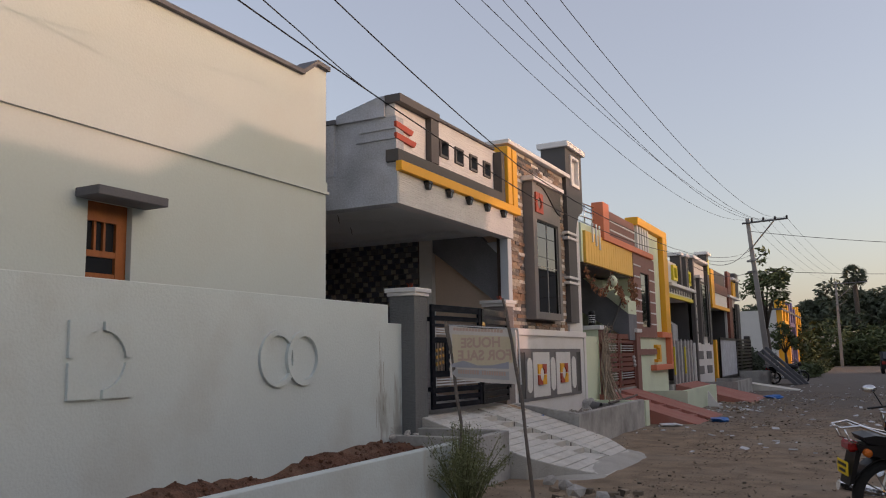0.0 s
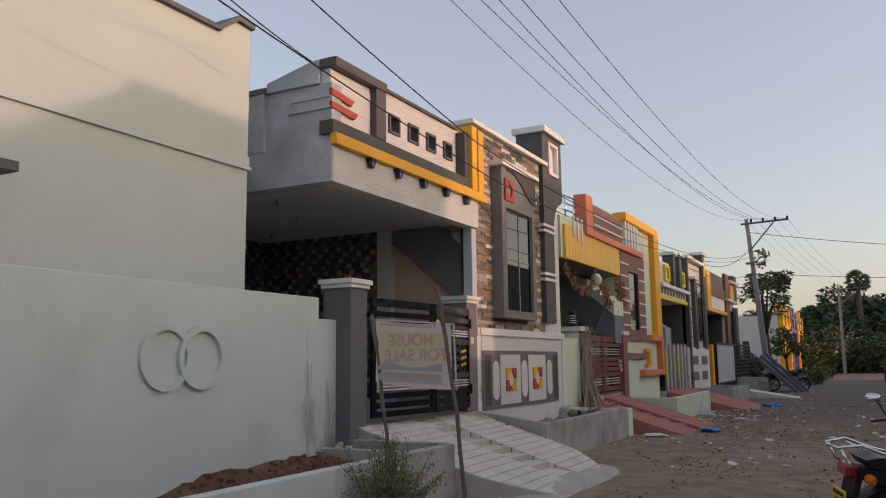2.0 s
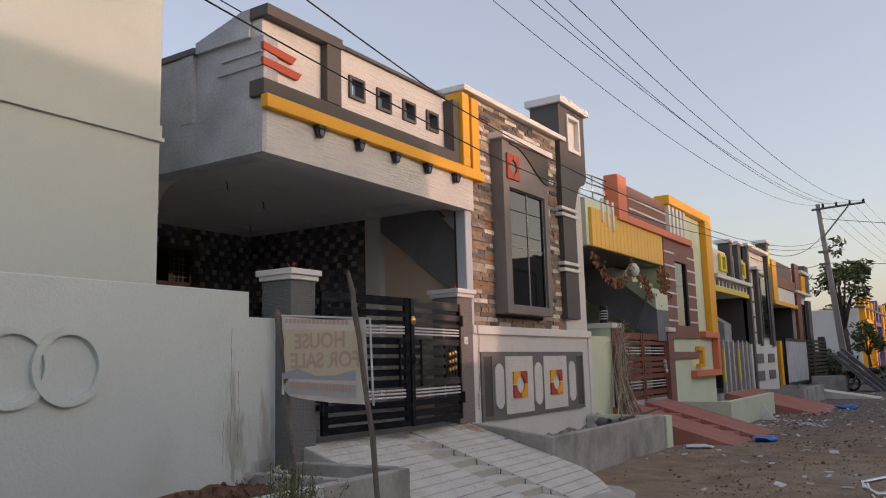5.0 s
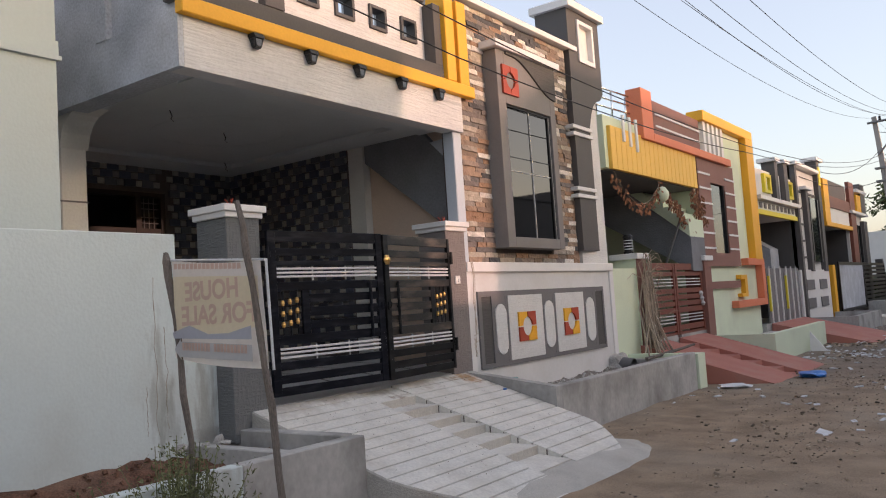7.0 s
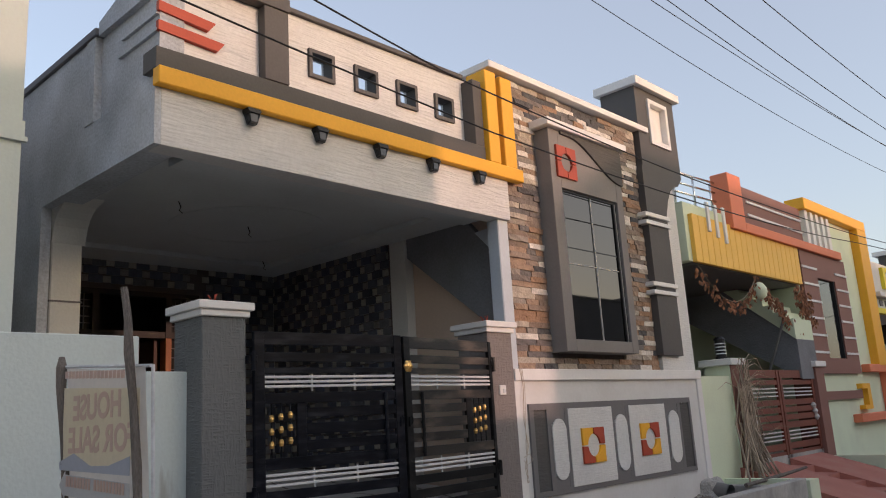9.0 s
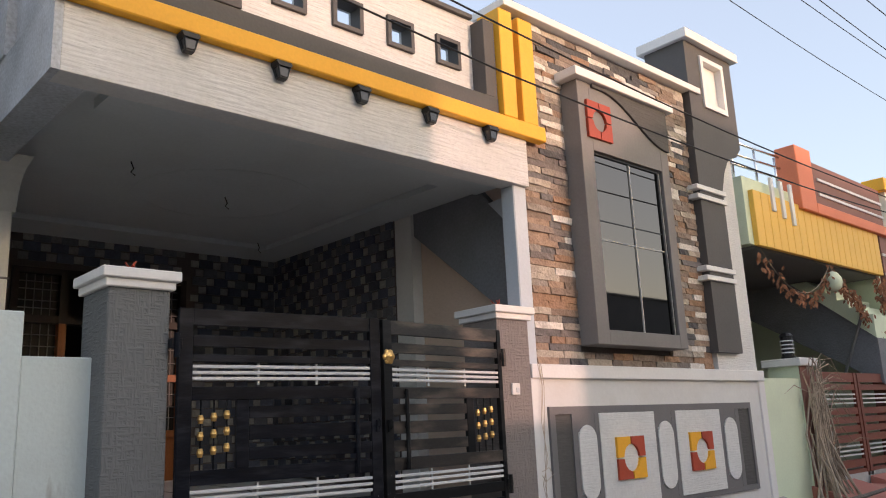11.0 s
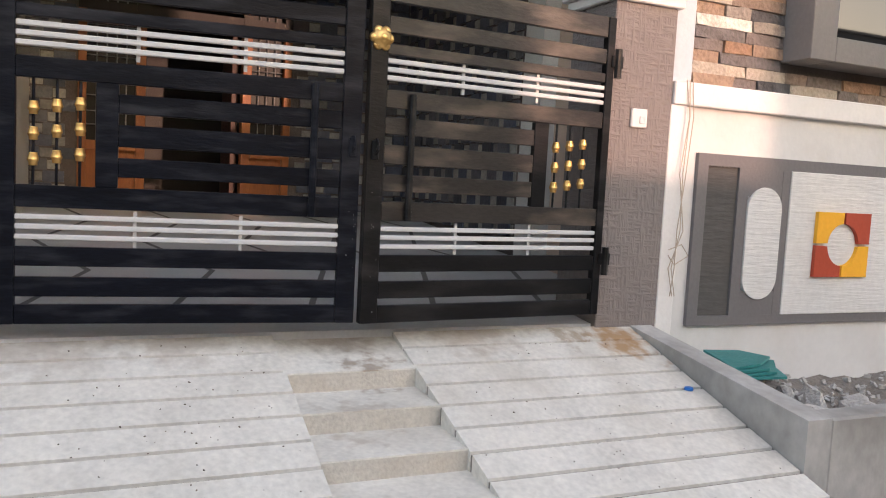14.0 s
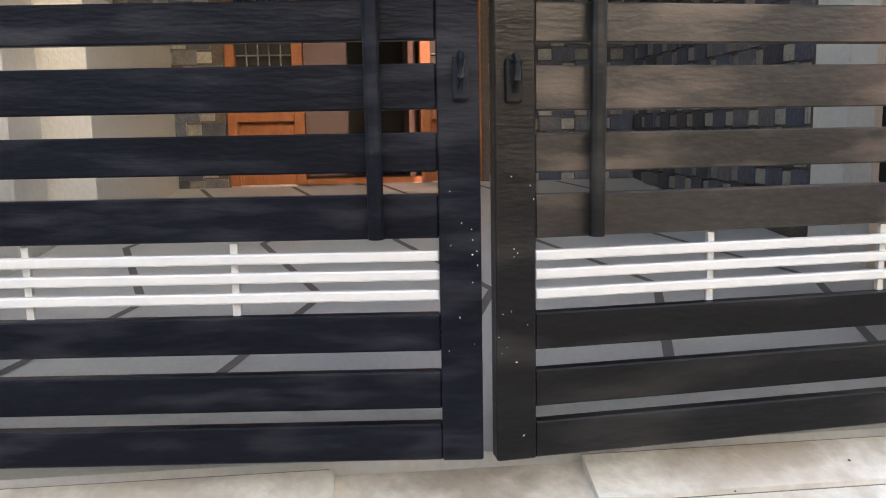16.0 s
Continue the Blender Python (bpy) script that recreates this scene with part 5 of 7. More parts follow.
for i in range(9):
    part("slot", boxes((-5.45, -5.43, 26.4 + 0.42 * i, 26.6 + 0.42 * i, 3.56, 3.7)), MID_GREY, h)
for y in (27.0, 29.4):
    part("yellow_niche", boxes((-5.5, -5.42, y, y + 0.7, 4.0, 4.08), (-5.5, -5.42, y, y + 0.7, 4.42, 4.5), (-5.5, -5.42, y, y + 0.15, 4.08, 4.42), (-5.5, -5.42, y + 0.55, y + 0.7, 4.08, 4.42)), BRIGHT_YELLOW, h)
for y0, y1, z0, z1 in ((27.9, 28.2, 3.85, 4.9), (28.9, 29.3, 3.85, 4.95), (30.2, 30.42, 0.5, 5.1), (31.4, 31.7, 1.9, 4.4), (33.3, 33.7, 1.9, 5.5)):
    part("dark_pillar", boxes((-5.7, -5.36, y0, y1, z0, z1)), DARK_GREY, h)
for y0, y1, z in ((30.1, 33.3, 5.05), (33.1, 34.1, 5.5), (27.8, 28.3, 4.9), (28.8, 29.4, 4.95), (31.2, 32.0, 4.4)):
    part("white_cap", boxes((-5.8, -5.3, y0, y1, z, z + 0.1)), WHITE, h)
for z in (2.3, 2.8, 3.3, 3.8, 4.3):
    part("dark_line", boxes((-5.5, -5.46, 30.6, 31.3, z, z + 0.06), (-5.5, -5.46, 31.9, 33.2, z, z + 0.06)), DARK_GREY, h)
wnd = part("window", boxes((-5.48, -5.38, 31.9, 32.02, 2.2, 4.2), (-5.48, -5.38, 33.0, 33.12, 2.2, 4.2)), BLACK, h)
part("pane", boxes((-5.42, -5.41, 32.02, 33.0, 2.2, 4.2)), GLASS, wnd)
part("yellow_niche", boxes((-5.4, -5.34, 33.4, 33.7, 4.7, 5.3)), BRIGHT_YELLOW, h)
part("front_wall", boxes((-5.6, -5.42, 30.0, 34.0, 0.2, 1.95)), WHITE, h)
for y in (30.6, 32.4):
    part("dark_panel", boxes((-5.42, -5.39, y, y + 1.0, 0.8, 1.1), (-5.42, -5.39, y, y + 1.0, 1.35, 1.65)), MID_GREY, h)
for y0, y1 in ((26.5, 28.2), (28.25, 29.95)):
    G = thing("gate_leaf", (-5.45, y0, 0.6), "grey sheet steel gate leaf with white bars", "gate", "grey gate leaves")
    part("sheet", boxes((-5.5, -5.47, y0, y1, 0.6, 2.0)), MID_GREY, G)
    for k in range(3):
        part("white_bar", boxes((-5.47, -5.44, y0 + 0.2 + 0.55 * k, y0 + 0.245 + 0.55 * k, 0.6, 2.05)), WHITE, G)
    part("yellow_bar", boxes((-5.47, -5.43, y0 + 0.05, y0 + 0.15, 0.9, 1.8)), BRIGHT_YELLOW, G)
part("entrance_floor", boxes((-9.5, -5.45, 26.05, 30.2, 0.2, 0.6)), CONCRETE, h)
r = thing("ramp", (-4.5, 28, 0), "red oxide ramp before the grey gate", "ramp", kind="structure")
part("slope", prism(bmesh.new(), [(-5.42, -0.1), (-3.1, -0.1), (-3.1, 0.05), (-5.42, 0.6)], "y", 26.4, 30.0), RED_RAMP, r)
p = thing("planter", (-4.7, 32, 0), "grey cement planter box with rubble", "planter", kind="structure")
part("wall", boxes((-4.2, -4.06, 30.2, 34.3, 0, 0.55), (-5.4, -4.2, 30.2, 30.34, 0, 0.55), (-5.4, -4.2, 34.16, 34.3, 0, 0.55)), CONCRETE, p)

# cream and maroon house
h = thing("house", (-8, 38, 0), "cream house with maroon brick panel and yellow trim", "house")
part("wall", boxes((-13, -5.5, 38.8, 41.8, 0, 4.9), (-13, -9.52, 34.3, 38.8, 0, 4.2)), CREAM, h)
# same dark sheets here: interior shade as wall colour
part("shade_dark_back_wall", boxes((-9.52, -9.5, 34.3, 38.8, 0.3, 3.5)), DARK_GREY, h, "entrance back wall coloured dark for its shade")
part("shade_dark_side_wall", boxes((-9.5, -5.6, 38.78, 38.798, 0.3, 3.5)), DARK_GREY, h)
part("canopy", boxes((-9.5, -5.45, 34.3, 38.8, 3.5, 4.3)), WHITE, h)
part("yellow_band", boxes((-5.5, -5.36, 34.2, 38.9, 3.42, 3.56), (-5.7, -5.36, 34.1, 34.9, 3.56, 5.0), (-5.7, -5.36, 40.2, 41.6, 4.2, 4.9)), YELLOW, h)
part("maroon_panel", boxes((-5.5, -5.4, 34.9, 38.9, 4.1, 4.5), (-5.5, -5.38, 38.9, 39.9, 0.6, 5.3)), GATE_BROWN, h)
part("dark_parapet", boxes((-5.7, -5.5, 34.9, 38.8, 4.5, 5.1), (-5.8, -5.35, 41.2, 42.2, 4.2, 5.4), (-5.8, -5.35, 41.4, 42.2, 0.5, 3.9)), DARK_GREY, h)
part("white_cap", boxes((-5.8, -5.3, 38.8, 42.3, 4.1, 4.2), (-5.8, -5.3, 40.1, 42.3, 5.0, 5.12)), WHITE, h)
wnd = part("window", boxes((-5.5, -5.4, 40.2, 40.3, 1.5, 3.7), (-5.5, -5.4, 40.9, 41.0, 1.5, 3.7)), BLACK, h)
part("pane", boxes((-5.46, -5.45, 40.3, 40.9, 1.5, 3.7)), GLASS, wnd)
part("yellow_post", boxes((-5.7, -5.35, 34.3, 34.7, 0, 2.1)), YELLOW, h)
for y0, y1, solidp in ((34.8, 39.6, True), (39.65, 45.0, False)):
    G = thing("gate_leaf", (-5.3, y0, 0.5), "black steel gate leaf with a grey sheet panel" if solidp else "black steel gate leaf with slatted panels", "gate", "wide gate leaves")
    part("gate_frame", boxes((-5.3, -5.25, y0, y0 + 0.1, 0.5, 2.2), (-5.3, -5.25, y1 - 0.1, y1, 0.5, 2.2), (-5.3, -5.25, y0 + 0.1, y1 - 0.1, 0.5, 0.6), (-5.3, -5.25, y0 + 0.1, y1 - 0.1, 2.1, 2.2)), BLACK, G)
    if solidp:
        part("sheet", boxes((-5.29, -5.27, y0 + 0.1, y1 - 0.1, 0.6, 2.1)), GREY_PLASTER, G)
    else:
        for k in range(9):
            part("slat", boxes((-5.29, -5.26, y0 + 0.1, y1 - 0.1, 0.66 + 0.16 * k, 0.76 + 0.16 * k)), BLACK, G)
r = thing("ramp", (-4.2, 36.5, 0), "grey concrete ramp before the wide gate", "ramp", kind="structure")
part("slope", prism(bmesh.new(), [(-5.3, -0.1), (-2.4, -0.1), (-2.4, 0.05), (-5.3, 0.5)], "y", 34.6, 36.0), RAMP_CONCRETE, r)
part("kerb", boxes((-5.2, -4.0, 39.5, 41.0, 0, 0.7)), CONCRETE, r)
part("corner_wall", boxes((-13, -6.2, 42.3, 45.2, 0, 3.3), (-5.6, -5.32, 45.02, 45.4, 0, 2.4)), DARK_GREY, h)

# far row of houses
for i, (y0, col, trim) in enumerate(((64, CREAM, YELLOW), (71, WHITE, VIOLET), (78, CREAM, YELLOW))):
    h = thing("house", (-7, y0 + 3, 0), ("cream house with yellow trim far down the street", "white house with violet trim far down the street", "cream house with yellow pillars far down the street")[i], "house", "far houses")
    part("wall", boxes((-12, -5.6, y0, y0 + 6.5, 0, 4.6)), col, h)
    part("trim", boxes((-5.7, -5.2, y0 + 0.2, y0 + 1.0, 0, 5.4), (-5.7, -5.2, y0 + 1.0, y0 + 6.3, 3.6, 3.9), (-5.7, -5.2, y0 + 5.4, y0 + 6.3, 0, 5.2), (-5.7, -5.2, y0 + 2.8, y0 + 3.6, 3.9, 5.6)), trim, h)
    part("dark_opening", boxes((-5.62, -5.58, y0 + 1.2, y0 + 3.6, 0.6, 3.4)), BLACK, h)
    part("dark_cap", boxes((-5.8, -5.15, y0, y0 + 6.5, 4.6, 4.75)), CAP_DARK, h)
    wnd = part("window", boxes((-5.6, -5.5, y0 + 4.0, y0 + 4.1, 1.5, 3.3), (-5.6, -5.5, y0 + 5.1, y0 + 5.2, 1.5, 3.3)), BLACK, h)
    part("pane", boxes((-5.56, -5.55, y0 + 4.1, y0 + 5.1, 1.5, 3.3)), GLASS, wnd)

# ---- carport: tiled walls, door set, lamps ----
random.seed(3)
Z0, Z1 = 1.10, 3.78
part("tile_backing", boxes((-9.84, -7.37, 13.21, 13.232, 0.9, 3.84)), STONE_BACK, M)
tile_wall = part("tile_wall", boxes((-9.846, -9.84, 9.36, 10.12, 0.9, 3.84), (-9.846, -9.84, 12.0, 13.2, 0.9, 3.84), (-9.846, -9.84, 10.12, 12.0, 3.42, 3.84)), STONE_BACK, M, "dark and beige block-patterned wall tiles")
tile_mesh = to_mesh("tile", box(bmesh.new(), -0.5, 0.5, -0.5, 0.5, -0.5, 0.5, bevel=0.04), TILE_DARK)
tile_mesh_light = to_mesh("tile", box(bmesh.new(), -0.5, 0.5, -0.5, 0.5, -0.5, 0.5, bevel=0.04), TILE_LIGHT)
rest_dark, rest_light, side_light = [], [], []
row = 0
z = Z0
while z < Z1:
    off = (0.0, 0.10, 0.20, 0.06)[row % 4]
    x = -9.83 + off - 0.28
    while x < -7.4:
        a, b = max(x, -9.83), min(x + 0.175, -7.38)
        if b - a > 0.03:
            th = random.choice((0.012, 0.02, 0.03))
            piece("tile", tile_mesh, tile_wall, Matrix.LocRotScale(((a + b) / 2, 13.21 - th / 2, z + 0.052), None, (b - a - 0.005, th, 0.098)))
        a, b = max(x + 0.175, -9.83), min(x + 0.28, -7.38)
        if b - a > 0.02:
            side_light.append(Matrix.LocRotScale(((a + b) / 2, 13.204, z + 0.051), None, (b - a - 0.005, 0.012, 0.078)))
        x += 0.28
    y = 9.37 + off - 0.28
    while y < 13.18:
        for c0, c1, target, zz0, zz1, th in ((0, 0.175, rest_dark, 0.003, 0.101, random.choice((0.012, 0.02, 0.03))), (0.175, 0.28, rest_light, 0.012, 0.09, 0.012)):
            a, b = max(y + c0, 9.37), min(y + c1 - 0.005, 13.19)
            mid = (a + b) / 2
            if b - a > 0.03 and (mid < 10.1 or mid > 12.02 or z > 3.42) and not (mid < 10.12 < b) and not (a < 12.0 < b):
                target.append(Matrix.LocRotScale((-9.84 + th / 2, mid, z + (zz0 + zz1) / 2), None, (th, b - a, zz1 - zz0)))
        y += 0.28
    z += 0.104
    row += 1
TD = ramp_by_random("dark_wall_tile_rest", [(0.08, 0.09, 0.12), (0.105, 0.115, 0.15), (0.065, 0.07, 0.085), (0.14, 0.14, 0.155)], 0.35, 0.2, island=True)
TL = ramp_by_random("beige_wall_tile_rest", [(0.31, 0.30, 0.27), (0.25, 0.24, 0.22), (0.20, 0.195, 0.18), (0.36, 0.34, 0.30)], 0.4, 0.2, island=True)
TS = ramp_by_random("cream_wall_tile_rest", [(0.33, 0.32, 0.285), (0.26, 0.25, 0.225), (0.21, 0.20, 0.185), (0.38, 0.36, 0.31)], 0.4, 0.2, island=True)
for ms, mat in ((rest_dark, TD), (rest_light, TL), (side_light, TS)):
    ob = new("tiles", blocks_mesh("tiles", [Matrix.Translation(-BASE[M]) @ m for m in ms], mat))
    ob.parent = M
    tagged(ob, kind="stuff")

D = thing("door_set", (-9.85, 11.05, 1.15), "varnished teak door set with grilled side windows, door open", "door")
fr = [(10.12, 10.19), (10.60, 10.68), (11.54, 11.62), (11.93, 12.0)]
for y0, y1 in fr:
    part("jamb", boxes((-9.95, -9.80, y0, y1, 1.15, 2.84), bevel=0.004), TEAK, D)
    part("upper_jamb", boxes((-9.95, -9.80, y0, y1, 2.84, 3.42)), DOOR_SHADE, D)
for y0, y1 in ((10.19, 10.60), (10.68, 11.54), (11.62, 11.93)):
    part("head", boxes((-9.95, -9.80, y0, y1, 3.36, 3.42)), DOOR_SHADE, D)
    part("transom", boxes((-9.95, -9.81, y0, y1, 2.84, 2.92)), DOOR_SHADE, D)
for y0, y1 in ((10.19, 10.60), (11.62, 11.93)):
    part("apron_panel", boxes((-9.93, -9.86, y0, y1, 1.15, 1.62)), TEAK, D)
    part("sill", boxes((-9.95, -9.78, y0, y1, 1.62, 1.70)), TEAK, D)
    part("mid_rail", boxes((-9.93, -9.84, y0, y1, 2.24, 2.32)), TEAK, D)
    part("pane", boxes((-9.9, -9.895, y0, y1, 1.70, 2.84)), DARK_GLASS, D)
    part("upper_pane", boxes((-9.9, -9.895, y0, y1, 2.92, 3.36)), DARK_GLASS, D)
    bm = bmesh.new()
    n = int((y1 - y0) / 0.07)
    for k in range(1, n):
        tube(bm, [(-9.86, y0 + (y1 - y0) * k / n, 1.70), (-9.86, y0 + (y1 - y0) * k / n, 2.84)], 0.006, 6)
    for k in range(1, n):
        tube(bm, [(-9.86, y0 + (y1 - y0) * k / n, 2.92), (-9.86, y0 + (y1 - y0) * k / n, 3.36)], 0.006, 6)
    for zz in (1.84, 1.96, 2.1, 2.45, 2.6, 2.72, 3.0, 3.08, 3.2, 3.28):
        tube(bm, [(-9.86, y0, zz), (-9.86, y1, zz)], 0.006, 6)
    part("grille", bm, IRON, D)
part("door", boxes((-10.6, -9.96, 11.46, 11.52, 1.17, 2.84), bevel=0.004), DOOR_DARK, D, "dark wooden door standing open")
part("threshold", boxes((-9.95, -9.8, 10.68, 11.54, 1.15, 1.19)), TEAK, D)
# room surfaces coloured near-black for the shade indoors
part("room_wall", boxes((-12.0, -11.9, 9.4, 13.2, 1.1, 3.84), (-11.9, -10.05, 9.42, 13.2, 1.05, 1.1)), DOOR_SHADE, M)

# dark joints between the parking tiles
bm = bmesh.new()
for k in range(5):
    y = 9.9 + 0.66 * k
    for i in range(4):
        xa = -5.75 - 1.0 * i
        ya, yb = (y, y + 0.33) if i % 2 == 0 else (y + 0.33, y)
        za, zb = 0.82 + (-5.6 - xa) * 0.0753 + 0.004, 0.82 + (-5.6 - xa + 1.0) * 0.0753 + 0.004
        q = [(xa, ya, za), (xa, ya + 0.035, za), (xa - 1.0, yb + 0.035, zb), (xa - 1.0, yb, zb)]
        bm.faces.new([bm.verts.new(v) for v in q])
part("floor_joint", bm, MID_GREY, M, kind="stuff")

for k, y in enumerate((9.94, 10.62, 11.31, 12.0, 12.69)):
    Lp = thing("wall_lamp", (-5.38, y, 4.0), "small black lantern under the yellow band", "lamp", "beam lanterns")
    part("mount", boxes((-5.42, -5.335, y - 0.06, y + 0.06, 4.088, 4.108), bevel=0.004), BLACK, Lp)
    part("cap", prism(bmesh.new(), [(y - 0.062, 4.088), (y + 0.062, 4.088), (y + 0.05, 4.066), (y - 0.05, 4.066)], "x", -5.418, -5.325), BLACK, Lp)
    part("lamp_glass", prism(bmesh.new(), [(y - 0.042, 4.066), (y + 0.042, 4.066), (y + 0.026, 3.995), (y - 0.026, 3.995)], "x", -5.405, -5.34), GLASS, Lp)
    for sx in (-5.409, -5.336):
        for sy in (-1, 1):
            part("corner_bar", tube(bmesh.new(), [(sx, y + sy * 0.046, 4.068), (sx + (0.012 if sx < -5.4 else -0.012), y + sy * 0.028, 3.99)], 0.007, 6), BLACK, Lp)
    part("base", boxes((-5.398, -5.347, y - 0.034, y + 0.034, 3.978, 3.995), bevel=0.004), BLACK, Lp)
for k, (x, y) in enumerate(((-7.7, 11.4), (-7.2, 10.3), (-9.2, 12.6))):
    tagged(new("ceiling_wire", to_mesh("ceiling_wire", tube(bmesh.new(), [(x, y, 3.84), (x + 0.01, y + 0.02, 3.78), (x + 0.03, y - 0.01, 3.74), (x + 0.02, y + 0.03, 3.72)], 0.006, 5), BLACK)), "short loose black wire hanging from the ceiling", "wire", "loose ceiling wires")

# ---- stone cladding ----
random.seed(7)
stone_meshes = []
for k in range(6):
    bm = box(bmesh.new(), -0.5, 0.5, -0.5, 0.5, -0.5, 0.5)
    bmesh.ops.subdivide_edges(bm, edges=[e for e in bm.edges if abs(e.verts[0].co.y - e.verts[1].co.y) > 0.5], cuts=2)
    for v in bm.verts:
        if v.co.x > 0:
            v.co.x += random.uniform(-0.28, 0.25)
            v.co.y += random.uniform(-0.012, 0.012)
            v.co.z += random.uniform(-0.04, 0.04)
    stone_meshes.append(to_mesh("stone", bm, STONE))
clad = part("stone_cladding", boxes((-5.502, -5.496, 13.2, 13.83, 2.08, 5.34), (-5.502, -5.496, 15.34, 16.18, 2.08, 5.34), (-5.502, -5.496, 13.83, 15.34, 2.08, 2.265), (-5.502, -5.496, 13.83, 15.34, 4.96, 5.34)), STONE_BACK, M, "brown, grey and cream ledge stone cladding")
z = 2.085
row = 0
while z < 5.33:
    hgt = 0.063
    spans = [(13.2, 16.16)] if (z < 2.2 or z > 4.93) else [(13.2, 13.83), (15.34, 16.16)]
    for s0, s1 in spans:
        y = s0
        while y < s1 - 0.02:
            wd = random.uniform(0.16, 0.42)
            if s1 - y - wd < 0.1:
                wd = s1 - y
            th = random.choice((0.024, 0.03, 0.034, 0.042))
            piece("stone", random.choice(stone_meshes), clad, Matrix.LocRotScale((-5.497 + th / 2, y + wd / 2, z + hgt / 2), None, (th, wd - 0.003, hgt - 0.003)))
            y += wd
    z += hgt
    row += 1

# ---- overhead lines and poles ----
def line_pole(x0, x1, y, z, arm, label, sway=0.0):
    P = thing("power_pole", (x0, y, 0), label, "pole", "power poles")
    bm = tube(bmesh.new(), [(x0, y, -0.2), ((x0 + x1) / 2, y, z / 2), (x1, y, z + 0.25)], [0.2, 0.16, 0.12], 4)
    part("post", bm, POLE, P)
    part("crossarm", tube(bmesh.new(), [(x1 - 0.25, y - 0.14, z), (x1 + arm, y - 0.14, z + 0.08)], 0.05, 4), IRON, P)
    part("brace", tube(bmesh.new(), [(x1 + 0.02, y - 0.14, z - 1.4), (x1 + arm * 0.65, y - 0.14, z)], 0.035, 4), IRON, P)
    for k in range(4):
        xx = x1 - 0.1 + (arm + 0.1) * (k + 0.6) / 3.7
        part("insulator", lathe(bmesh.new(), [(0.03, 0.0), (0.06, 0.04), (0.04, 0.08), (0.06, 0.12), (0.03, 0.18)], (xx, y - 0.14, z + 0.06), 8), BLACK, P)
    bm = tube(bmesh.new(), [(x1 + 0.15, y - 0.15, z - 2.4), (x1 + 0.25, y - 0.15, z - 1.9), (x1 + 0.8, y - 0.15, z - 1.5)], 0.03, 6)
    part("lamp_arm", bm, IRON, P)
    part("clamp", boxes((x1 - 0.14, x1 + 0.24, y - 0.2, y + 0.16, z - 2.5, z - 2.42), (x1 - 0.14, x1 + 0.24, y - 0.2, y + 0.16, z - 1.95, z - 1.88)), IRON, P)


line_pole(-4.15, -4.75, 42.6, 8.0, 1.9, "leaning grey concrete power pole with an iron crossarm")
line_pole(-1.9, -1.9, 82, 7.6, 2.6, "grey concrete power pole standing among bushes")
line_pole(1.9, 2.5, 78, 6.5, 0.3, "grey concrete post leaning at the road end")


def wire(points, sag, r, label="black overhead wire sagging between poles", n=24):
    cu = bmesh.new()
    pts = []
    for (a, b), s in zip(zip(points, points[1:]), sag):
        a, b = Vector(a), Vector(b)
        for i in range(n):
            f = i / n
            p = a.lerp(b, f)
            p.z -= 4 * s * f * (1 - f)
            pts.append(p)
    pts.append(Vector(points[-1]))
    tube(cu, pts, r, 5)
    tagged(new("overhead_wire", to_mesh("overhead_wire", cu, CABLE)), label, "wire", "overhead wires")


for k, (x0, z0, dip) in enumerate(((-5.18, 10.37, 2.72), (-4.4, 8.23, 1.77), (-4.07, 9.55, 2.76), (-3.53, 8.88, 2.69), (-3.23, 8.79, 2.56))):
    wire([(x0, -12, z0), (-4.75 + 0.45 * k, 42.6, 8.2), (-1.7 + 0.6 * k, 82, 7.9)], (dip, 0.9), 0.0058, n=40)
wire([(-4.6, -12, 7.5), (-3.9, 3, 4.72), (-4.9, 6.35, 4.94), (-5.75, 9.2, 5.2)], (0.2, 0.02, 0.03), 0.007, "black service cable leading to the roof edge", 10)
wire([(-4.7, 42.6, 7.6), (22, 58, 7.6)], (0.9,), 0.014)
wire([(-4.7, 42.6, 5.6), (25, 60, 6.6)], (0.7,), 0.012)
wire([(-5.6, 33.5, 5.3), (-4.7, 42.6, 6.8)], (0.5,), 0.012)
wire([(-5.6, 30, 4.9), (-4.7, 42.6, 5.6)], (0.4,), 0.012)
wire([(-4.6, -12, 7.2), (-4.6, 5, 4.72), (-4.6, 12, 4.15), (-4.6, 22.4, 4.37), (-4.7, 42.6, 6.4)], (0.25, 0.05, 0.12, 0.3), 0.008, "black service cable slung low along the houses", 10)
wire([(-4.62, -12, 7.8), (-4.6, 6.5, 5.3), (-4.6, 11.4, 4.57), (-4.62, 18, 4.45), (-4.75, 42.6, 6.6)], (0.25, 0.04, 0.06, 0.5), 0.008, "black service cable slung low along the houses", 10)

